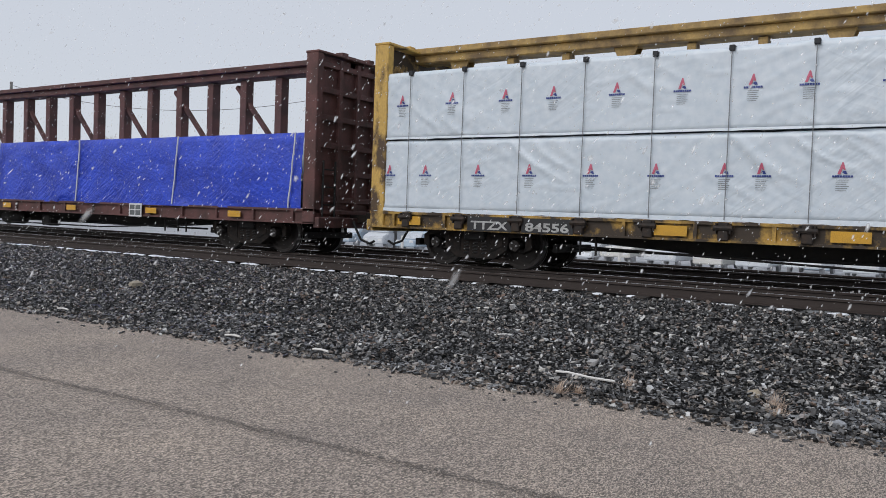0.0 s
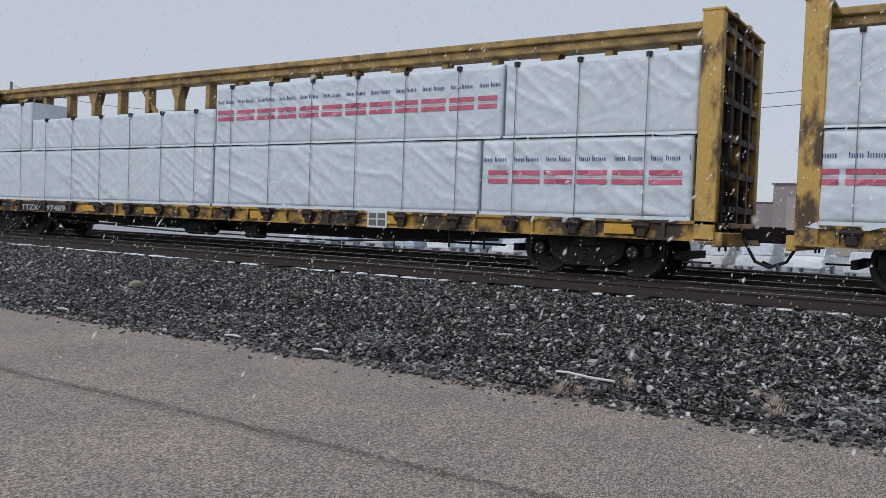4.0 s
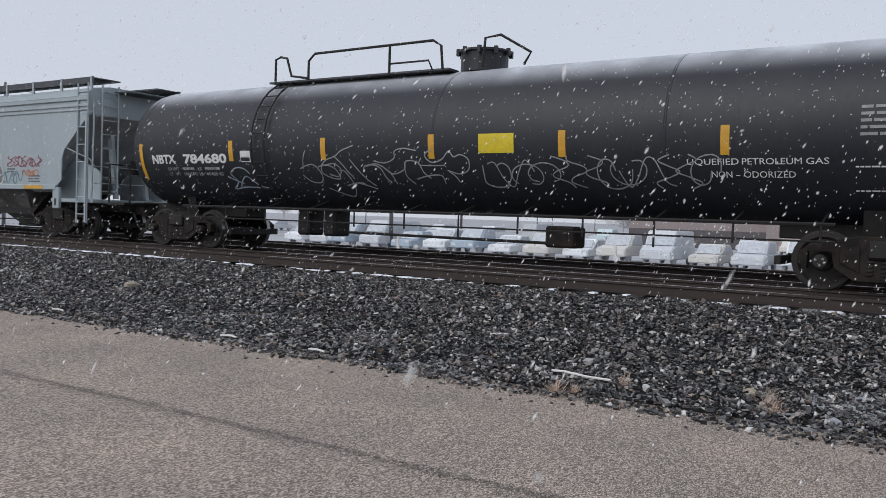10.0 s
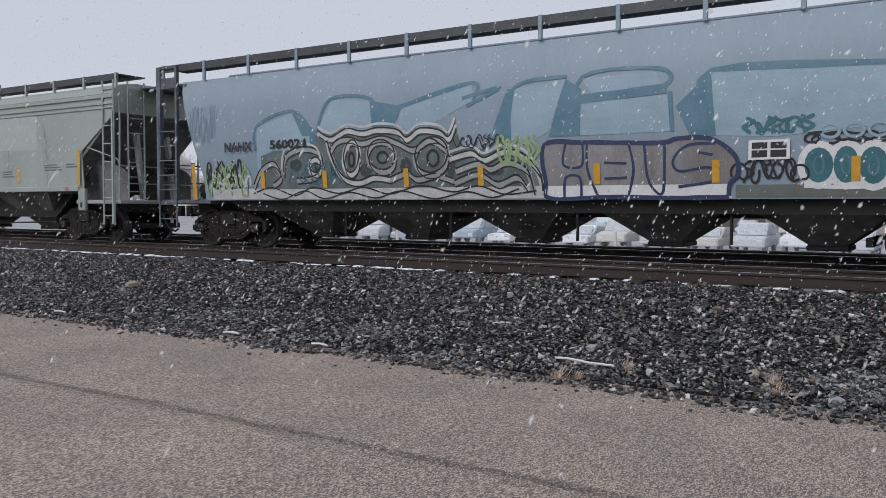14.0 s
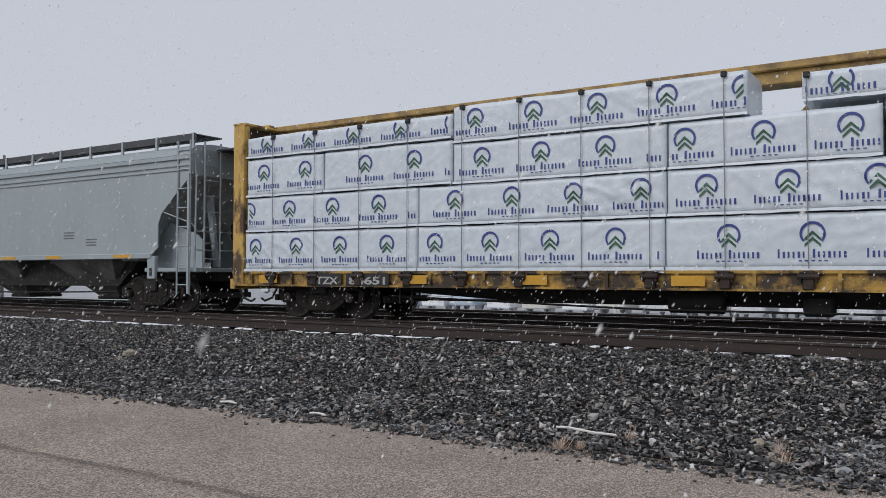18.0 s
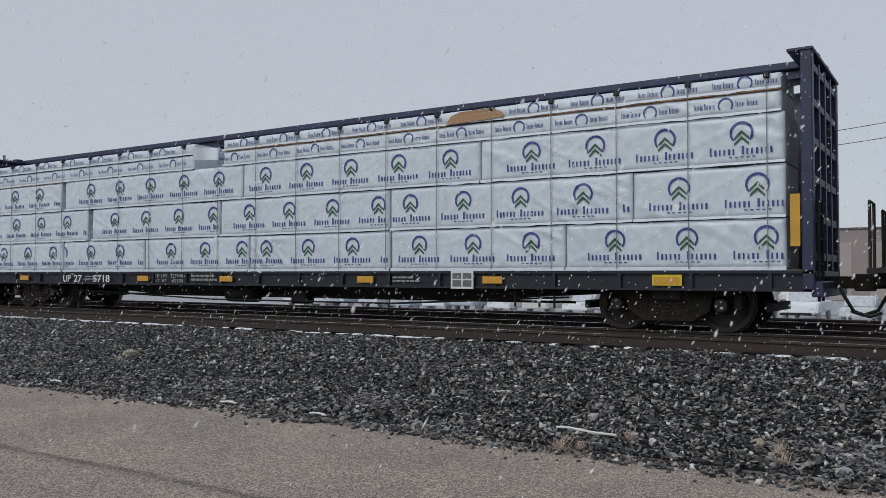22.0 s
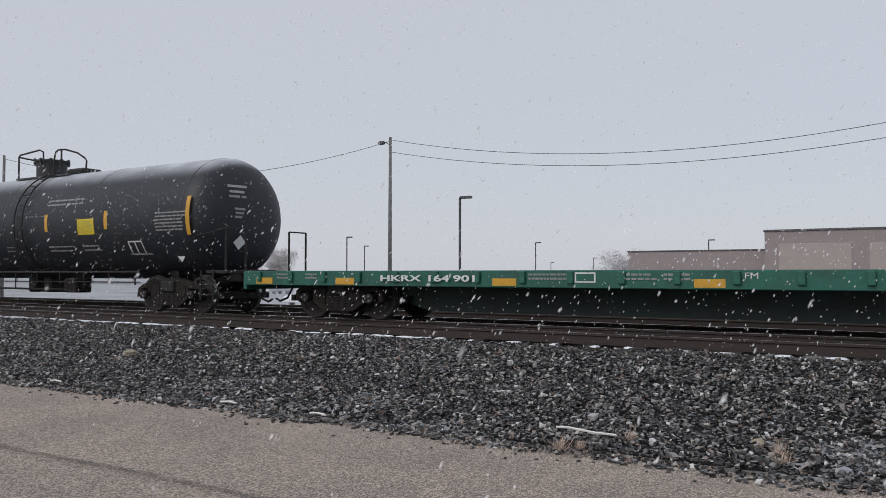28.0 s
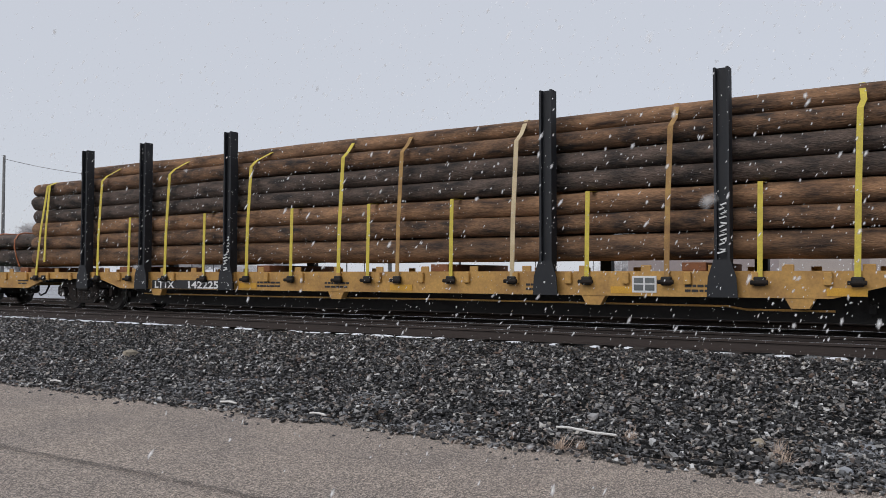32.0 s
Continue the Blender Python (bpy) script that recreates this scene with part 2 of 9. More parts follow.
def tube(bm, pts, r=0.02, n=6, mi=0):
    """A rod along points."""
    pts = [Vector(p) for p in pts]
    rings = []
    for i, p in enumerate(pts):
        d = (pts[min(i + 1, len(pts) - 1)] - pts[max(i - 1, 0)]).normalized()
        a = d.orthogonal().normalized() if not rings else (old - d * old.dot(d)).normalized()
        old = a
        b = d.cross(a)
        rings.append([bm.verts.new(p + r * (math.cos(t) * a + math.sin(t) * b)) for t in (2 * math.pi * k / n for k in range(n))])
    for s, e in zip(rings, rings[1:]):
        for k in range(n):
            bm.faces.new((s[k], s[(k + 1) % n], e[(k + 1) % n], e[k])).material_index = mi
    bm.faces.new(rings[0][::-1]).material_index = mi
    bm.faces.new(rings[-1]).material_index = mi


def lathe(bm, prof, n=24, axis="x", mi=0):
    """Turns (along, radius) pairs round an axis through the origin."""
    rings = []
    for a, r in prof:
        if r < 1e-5:
            rings.append([bm.verts.new({"x": (a, 0, 0), "y": (0, a, 0), "z": (0, 0, a)}[axis])])
        else:
            rings.append([bm.verts.new({"x": (a, r * math.cos(t), r * math.sin(t)), "y": (r * math.cos(t), a, r * math.sin(t)), "z": (r * math.cos(t), r * math.sin(t), a)}[axis]) for t in (2 * math.pi * k / n for k in range(n))])
    fs = []
    for s, e in zip(rings, rings[1:]):
        for k in range(n):
            q = [s[k % len(s)], s[(k + 1) % len(s)], e[(k + 1) % len(e)], e[k % len(e)]]
            q = list(dict.fromkeys(q))
            if len(q) > 2:
                f = bm.faces.new(q)
                f.material_index = mi
                fs.append(f)
    for ring in (rings[0], rings[-1]):
        if len(ring) > 1:
            f = bm.faces.new(ring)
            f.material_index = mi
            fs.append(f)
    bmesh.ops.recalc_face_normals(bm, faces=fs)


FONT_CACHE = {}


def text_mesh(body, size, width=None, depth=0.004, bold=0.0):
    """Flat lettering in the x-z plane, facing -y, its foot on z = 0, beginning at x = 0; width squeezes it to that many metres."""
    key = (body, size, width, bold)
    if key in FONT_CACHE:
        return FONT_CACHE[key]
    cu = bpy.data.curves.new("lettering", "FONT")
    cu.body, cu.size, cu.extrude, cu.offset, cu.resolution_u = body, size * 1.38, depth / 2, bold, 3
    ob = new("lettering", cu)
    me = bpy.data.meshes.new_from_object(ob.evaluated_get(bpy.context.evaluated_depsgraph_get()))
    bpy.data.objects.remove(ob)
    co = np.empty(len(me.vertices) * 3)
    me.vertices.foreach_get("co", co)
    co = co.reshape(-1, 3)
    if len(co):
        co[:, 0] -= co[:, 0].min()
        if width:
            co[:, 0] *= width / max(co[:, 0].max(), 1e-6)
    co = np.stack([co[:, 0], -co[:, 2], co[:, 1]], 1)
    me.vertices.foreach_set("co", co.ravel())
    FONT_CACHE[key] = me
    return me


def lettering(body, size, mat, parent, x, y, z, width=None, bold=0.0, name="lettering", label=""):
    me = text_mesh(body, size, width, bold=bold).copy()
    me.materials.clear()
    me.materials.append(mat)
    return part(name, me, None, parent, label, at=pose(x, y, z))


# Everything that rides on the rails: (object, x in the train at 0 s, y, z).
RIDERS = []
WHEELS = []


def rider(ob, x, y=TRACK_Y, z=RAIL_Z):
    RIDERS.append((ob, x, y, z))
    return ob


def vehicle(name, center, label, category, group=""):
    ob = new(name)
    tagged(ob, label, category, group)
    return rider(ob, center)


# ---- ground, ballast and tracks ----
def ground_height(x, y):
    if y <= 7.05:
        return 0.0
    if y < 13.0:
        s = (y - 7.05) / 5.95
        return 0.40 * (s * s * (3 - 2 * s)) + 0.02
    if y < 22.2:
        return 0.42
    return max(-0.9, 0.42 - (y - 22.2) * 0.16)


def strip(name, xs, ys, mat, dz=0.0, wob=0.0, label="", category=""):
    bm = bmesh.new()
    grid = [[bm.verts.new((x, y, ground_height(x, y) + dz + (wob * noise.noise((x * 0.7, y * 0.7, 3.1)) if 7.1 < y < 60 else 0) - (0.06 if wob and y < 7.4 else 0))) for x in xs] for y in ys]
    for r0, r1 in zip(grid, grid[1:]):
        for i in range(len(xs) - 1):
            bm.faces.new((r0[i], r0[i + 1], r1[i + 1], r1[i]))
    ob = part(name, bm, mat, smooth=True)
    tagged(ob, label, category, kind="structure")
    return ob


def ground_material():
    m = bpy.data.materials.new("snow_dusted_gravel_lot")
    m.use_nodes = True
    n, l = m.node_tree.nodes, m.node_tree.links
    p = n["Principled BSDF"]
    p.inputs["Roughness"].default_value = 0.9
    tc = n.new("ShaderNodeTexCoord")
    a, b = n.new("ShaderNodeTexNoise"), n.new("ShaderNodeTexNoise")
    a.inputs["Scale"].default_value, b.inputs["Scale"].default_value = 0.12, 2.2
    a.inputs["Detail"].default_value = b.inputs["Detail"].default_value = 6
    l.new(tc.outputs["Object"], a.inputs[0])
    l.new(tc.outputs["Object"], b.inputs[0])
    add = n.new("ShaderNodeMath")
    l.new(a.outputs["Fac"], add.inputs[0])
    l.new(b.outputs["Fac"], add.inputs[1])
    r = n.new("ShaderNodeValToRGB")
    r.color_ramp.elements[0].position, r.color_ramp.elements[0].color = 0.72, (0.17, 0.17, 0.175, 1)
    r.color_ramp.elements[1].position, r.color_ramp.elements[1].color = 1.1, (0.37, 0.38, 0.4, 1)
    l.new(add.outputs[0], r.inputs[0])
    l.new(r.outputs[0], p.inputs["Base Color"])
    return m


def asphalt_material():
    m = bpy.data.materials.new("chip_seal_asphalt")
    m.use_nodes = True
    n, l = m.node_tree.nodes, m.node_tree.links
    p = n["Principled BSDF"]
    p.inputs["Roughness"].default_value = 0.85
    tc = n.new("ShaderNodeTexCoord")
    vor = n.new("ShaderNodeTexVoronoi")
    vor.inputs["Scale"].default_value = 1.0
    fine, big = n.new("ShaderNodeTexNoise"), n.new("ShaderNodeTexNoise")
    fine.inputs["Scale"].default_value, fine.inputs["Detail"].default_value = 2.6, 4
    big.inputs["Scale"].default_value, big.inputs["Detail"].default_value = 0.9, 6
    chips = n.new("ShaderNodeMapping")  # the chips lie along the road's fall
    chips.inputs["Scale"].default_value = (140, 58, 140)
    l.new(tc.outputs["Object"], chips.inputs[0])
    for q in (vor, fine):
        l.new(chips.outputs[0], q.inputs["Vector"])
    l.new(tc.outputs["Object"], big.inputs["Vector"])
    ramp = n.new("ShaderNodeValToRGB")
    e = ramp.color_ramp.elements
    e[0].position, e[0].color = 0.08, (0.06, 0.053, 0.048, 1)
    e[1].position, e[1].color = 0.92, (0.72, 0.60, 0.50, 1)
    k = e.new(0.45)
    k.color = (0.205, 0.174, 0.148, 1)
    sep = n.new("ShaderNodeSeparateColor")
    l.new(vor.outputs["Color"], sep.inputs[0])
    mixf = n.new("ShaderNodeMix")
    mixf.inputs["Factor"].default_value = 0.36
    l.new(sep.outputs[0], mixf.inputs["A"])
    l.new(fine.outputs["Fac"], mixf.inputs["B"])
    l.new(mixf.outputs["Result"], ramp.inputs[0])
    stain = n.new("ShaderNodeMix")
    stain.data_type, stain.blend_type = "RGBA", "MULTIPLY"
    sr = n.new("ShaderNodeValToRGB")
    sr.color_ramp.elements[0].position, sr.color_ramp.elements[0].color = 0.3, (0.82, 0.82, 0.84, 1)
    sr.color_ramp.elements[1].position, sr.color_ramp.elements[1].color = 0.7, (1.12, 1.10, 1.08, 1)
    l.new(big.outputs["Fac"], sr.inputs[0])
    stain.inputs["Factor"].default_value = 1
    l.new(ramp.outputs[0], stain.inputs["A"])
    l.new(sr.outputs[0], stain.inputs["B"])
    l.new(stain.outputs["Result"], p.inputs["Base Color"])
    b = n.new("ShaderNodeBump")
    b.inputs["Strength"].default_value, b.inputs["Distance"].default_value = 0.6, 0.006
    l.new(vor.outputs["Distance"], b.inputs["Height"])
    l.new(b.outputs[0], p.inputs["Normal"])
    return m


M_BED = material("dark_crushed_ballast", (0.013, 0.013, 0.0135), 0.9, dark=(0.005, 0.005, 0.005), scale=14, fine=70, amount=0.9, bump=1.0, depth=0.04)
M_ASPHALT = asphalt_material()
far = [-3000, -800, -300, -120, -60] + [-40 + 2 * i for i in range(31)] + [40, 90, 200, 600, 2500]
ground = strip("ground", far, [-900, -200, -60, -20, 0, 7.05, 7.3, 9, 13.0, 13.6, 22.2, 26.5, 40, 70, 120, 250, 600, 1500, 4000], ground_material(), dz=-0.03,
               label="flat snow-dusted ground reaching to the horizon", category="ground")

def worn_tar(name, cover):
    """Tar rubbed away between the chips: holes where the noise is low."""
    m = material(name, (0.115, 0.1, 0.088), 0.8, dark=(0.15, 0.13, 0.115), scale=5, fine=60, amount=0.9)
    n, l = m.node_tree.nodes, m.node_tree.links
    tc, ns, cut = n.new("ShaderNodeTexCoord"), n.new("ShaderNodeTexNoise"), n.new("ShaderNodeMath")
    ns.inputs["Scale"].default_value, ns.inputs["Detail"].default_value, ns.inputs["Roughness"].default_value = 70, 4, 0.75
    cut.operation = "LESS_THAN"
    cut.inputs[1].default_value = cover
    l.new(tc.outputs["Object"], ns.inputs[0])
    l.new(ns.outputs["Fac"], cut.inputs[0])
    l.new(cut.outputs[0], n["Principled BSDF"].inputs["Alpha"])
    return m


def build_asphalt():
    bm = bmesh.new()
    xs = [-400, -120, -60, -40] + [-30 + 0.25 * i for i in range(141)] + [12, 40, 150, 350]
    ys = [-60, -20, -5, 0, 2, 4, 6]
    rows = [[bm.verts.new((x, y, 0.0)) for x in xs] for y in ys]
    rows.append([bm.verts.new((x, 7.4 + 0.1 * noise.noise((x * 0.5, 0, 0)) + 0.05 * noise.noise((x * 2.3, 5, 0)), 0.0)) for x in xs])
    for r0, r1 in zip(rows, rows[1:]):
        for i in range(len(xs) - 1):
            bm.faces.new((r0[i], r0[i + 1], r1[i + 1], r1[i]))
    ob = part("road", bm, M_ASPHALT)
    tagged(ob, "grey-brown chip-seal asphalt with a dark seam", "road", kind="structure")
    # the dark seam of tar that runs along the road
    for width, high, m_seam in ((0.11, 0.003, worn_tar("faint_tar_stain", 0.41)), (0.05, 0.006, worn_tar("dark_tar_seam", 0.46))):
        bm = bmesh.new()
        pts = [-30 + 0.15 * i for i in range(215)]
        lo, hi = [], []
        for x in pts:
            c = 4.44 + 0.05 * noise.noise((x * 0.6, 9, 0)) + 0.03 * noise.noise((x * 3, 2, 0)) + (0.04 if width < 0.1 else 0)
            w = width * (1 + 0.5 * noise.noise((x * 2.2, 4, 1)))
            lo.append(bm.verts.new((x, c - w, high)))
            hi.append(bm.verts.new((x, c + w, high)))
        for i in range(len(pts) - 1):
            bm.faces.new((lo[i], lo[i + 1], hi[i + 1], hi[i]))
        part("tar_seam", bm, m_seam, ob, "worn dark tar seam")


build_asphalt()
ballast_bed = strip("ballast_bed", [-345, -120, -60] + [-40 + 0.5 * i for i in range(101)] + [20, 60, 340], [7.1, 7.3, 7.5] + [7.75 + 0.3 * i for i in range(18)] + [13.4, 14, 16, 18, 20, 22.2, 23.5, 24.5], M_BED,
                    dz=-0.012, wob=0.05, label="dark crushed-stone ballast bank", category="ballast")


def ballast_stones():
    """Thousands of broken stones in one mesh."""
    rng = np.random.default_rng(7)
    bm = bmesh.new()
    bmesh.ops.create_cube(bm, size=1.45)
    bmesh.ops.triangulate(bm, faces=bm.faces[:])
    base = np.array([v.co[:] for v in bm.verts])
    faces = np.array([[v.index for v in f.verts] for f in bm.faces])
    bm.free()
    n = 112000
    x = rng.uniform(-30, 3.0, n)
    y = 6.8 + 6.32 * rng.uniform(0, 1, n) ** 1.05
    keep = (x > -1.15 * y - 9) & (x < 0.05 * y + 1.8)
    edge = np.array([0.22 * noise.noise((a * 1.1, 7, 0)) + 0.12 * noise.noise((a * 4.0, 1, 0)) for a in x])
    keep &= ((y - 6.97 - edge * 0.7) / 0.24 > rng.uniform(0, 1, n) ** 2)
    x, y = x[keep], y[keep]
    n = len(x)
    z = np.maximum(0.0, np.array([ground_height(a, b) - (0.045 if b < 7.25 else 0) for a, b in zip(x, y)]) + 0.05 * np.array([noise.noise((a * 0.7, b * 0.7, 3.1)) for a, b in zip(x, y)])) + rng.uniform(-0.016, 0.04, n) * np.clip((y - 7.1) * 3, 0, 1)
    size = rng.uniform(0.012, 0.031, n) * np.where(rng.uniform(0, 1, n) > 0.93, 1.5, 1.0)
    co = np.repeat(base[None], n, 0) * rng.choice([0.5, 0.8, 1.0, 1.25], (n, len(base), 1))
    co *= (rng.uniform(0.6, 1.35, (n, 1, 3)) * size[:, None, None])
    co[:, :, 2] *= 0.56
    a = rng.uniform(0, 6.283, n)
    b = rng.normal(0, 0.55, n)
    ca, sa, cb, sb = np.cos(a), np.sin(a), np.cos(b), np.sin(b)
    px, py, pz = co[:, :, 0], co[:, :, 1] * cb[:, None] - co[:, :, 2] * sb[:, None], co[:, :, 1] * sb[:, None] + co[:, :, 2] * cb[:, None]
    out = np.stack([px * ca[:, None] - py * sa[:, None] + x[:, None], px * sa[:, None] + py * ca[:, None] + y[:, None], pz + (z + 0.008 + size * 0.3)[:, None]], 2)
    v = out.reshape(-1, 3)
    f = (faces[None] + (np.arange(n) * len(base))[:, None, None]).reshape(-1, 3)
    me = bpy.data.meshes.new("ballast_stones")
    me.vertices.add(len(v))
    me.vertices.foreach_set("co", v.ravel())
    me.loops.add(len(f) * 3)
    me.loops.foreach_set("vertex_index", f.ravel())
    me.polygons.add(len(f))
    me.polygons.foreach_set("loop_start", np.arange(len(f)) * 3)
    me.polygons.foreach_set("use_smooth", [False] * len(f))
    me.update(calc_edges=True)
    m = bpy.data.materials.new("broken_basalt")
    m.use_nodes = True
    nd, l = m.node_tree.nodes, m.node_tree.links
    p = nd["Principled BSDF"]
    p.inputs["Roughness"].default_value = 0.3
    g = nd.new("ShaderNodeNewGeometry")
    r = nd.new("ShaderNodeValToRGB")
    e = r.color_ramp.elements
    e[0].position, e[0].color = 0.0, (0.012, 0.012, 0.0125, 1)
    e[1].position, e[1].color = 1.0, (0.66, 0.66, 0.65, 1)
    for pos, c in ((0.44, (0.034, 0.0325, 0.0325, 1)), (0.70, (0.092, 0.088, 0.086, 1)), (0.82, (0.3, 0.29, 0.28, 1)), (0.90, (0.15, 0.098, 0.072, 1)), (0.96, (0.4, 0.37, 0.33, 1))):
        e.new(pos).color = c
    l.new(g.outputs["Random Per Island"], r.inputs[0])
    tc, ns = nd.new("ShaderNodeTexCoord"), nd.new("ShaderNodeTexNoise")
    ns.inputs["Scale"].default_value = 60
    l.new(tc.outputs["Object"], ns.inputs[0])
    mx = nd.new("ShaderNodeMix")
    mx.data_type, mx.blend_type = "RGBA", "OVERLAY"
    mx.inputs["Factor"].default_value = 0.5
    l.new(r.outputs[0], mx.inputs["A"])
    l.new(ns.outputs["Fac"], mx.inputs["B"])
    # snow dust and the wet stones' sky sheen, painted paler on upward facets
    dust_sheen, up, amt, dn = nd.new("ShaderNodeMix"), nd.new("ShaderNodeSeparateXYZ"), nd.new("ShaderNodeMapRange"), nd.new("ShaderNodeTexNoise")
    l.new(g.outputs["Normal"], up.inputs[0])
    amt.interpolation_type = "SMOOTHSTEP"
    amt.inputs["From Min"].default_value, amt.inputs["From Max"].default_value = 0.7, 0.98
    l.new(up.outputs["Z"], amt.inputs["Value"])
    dn.inputs["Scale"].default_value, dn.inputs["Detail"].default_value = 9, 5
    l.new(tc.outputs["Object"], dn.inputs[0])
    thin = nd.new("ShaderNodeMapRange")
    thin.inputs["From Min"].default_value, thin.inputs["From Max"].default_value, thin.inputs["To Max"].default_value = 0.42, 0.72, 0.34
    l.new(dn.outputs["Fac"], thin.inputs["Value"])
    l.new(thin.outputs[0], amt.inputs["To Max"])
    dust_sheen.data_type = "RGBA"
    dust_sheen.inputs["B"].default_value = (0.62, 0.63, 0.65, 1)
    l.new(amt.outputs[0], dust_sheen.inputs["Factor"])
    l.new(mx.outputs["Result"], dust_sheen.inputs["A"])
    l.new(dust_sheen.outputs["Result"], p.inputs["Base Color"])
    me.materials.append(m)
    ob = new("ballast_stones", me)
    tagged(ob, "dark broken basalt ballast stones in a deep bank", "ballast", kind="stuff")


ballast_stones()


def rail_profile(top, h=0.186):
    b = top - h
    return [(-0.076, b), (0.076, b), (0.076, b + 0.012), (0.012, b + 0.032), (0.009, top - 0.05), (0.036, top - 0.038), (0.036, top - 0.008), (0.026, top),
            (-0.026, top), (-0.036, top - 0.008), (-0.036, top - 0.038), (-0.009, top - 0.05), (-0.012, b + 0.032), (-0.076, b + 0.012)]


def rail(parent, y, top, label=""):
    bm = bmesh.new()
    for f in prism(bm, [(y + a, z) for a, z in rail_profile(top)], -340, 330, "x"):
        if f.normal.z > 0.9 and f.calc_center_median().z > top - 0.004:
            f.material_index = 1
    return part("rail", bm, [M_RAIL, M_HEAD], parent, label)


track = new("track")
tagged(track, "railway track of rusty rails on dark timber ties", "track", kind="structure")
for y, top in ((TRACK_Y - 0.755, RAIL_Z), (TRACK_Y + 0.755, RAIL_Z), (13.36, 0.675)):
    rail(track, y, top)
back_track = new("track")
tagged(back_track, "second railway track behind the train", "track", kind="structure")
for y in (18.75, 20.26):
    rail(back_track, y, 0.70)

tie_me = mesh_of(bbox(-0.115, 0.115, -1.95, 1.85, -0.18, 0.0, 0.012), "tie", M_TIE)
snow_bm = bmesh.new()
bmesh.ops.create_icosphere(snow_bm, subdivisions=3, radius=1.0)
for v in snow_bm.verts:
    v.co = Vector((v.co.x * 0.13, v.co.y * 0.085, max(v.co.z, -0.1) * 0.035)) * (1 + 0.25 * noise.noise(v.co * 1.7))
snow_me = mesh_of(snow_bm, "snow_patch", M_SNOW, True)
rt = random.Random(5)
for i in range(-92, 36):
    x = -1.65 + 0.752 * i
    ob = part("tie", tie_me, None, track, at=pose(x + rt.uniform(-0.03, 0.03), TRACK_Y + rt.uniform(-0.03, 0.03), 0.487, 0, 0, rt.uniform(-1, 1)))
    part("tie", tie_me, None, back_track, at=pose(x + 0.3, 19.5, 0.47))
    if -40 < x < 9 and rt.random() < 0.98:
        for k in range(1 + (x < -9) + (x < -16)):
            part("snow_patch", snow_me, None, track, "thin patch of snow", at=pose(x + 0.26 * k + rt.uniform(-0.12, 0.12), 13.07 + rt.uniform(-0.05, 0.06), 0.472, 0, 0, rt.uniform(-14, 14)) @ Matrix.Diagonal((rt.uniform(0.55, 1.7), rt.uniform(0.6, 1.3), rt.uniform(0.5, 1.0), 1)))


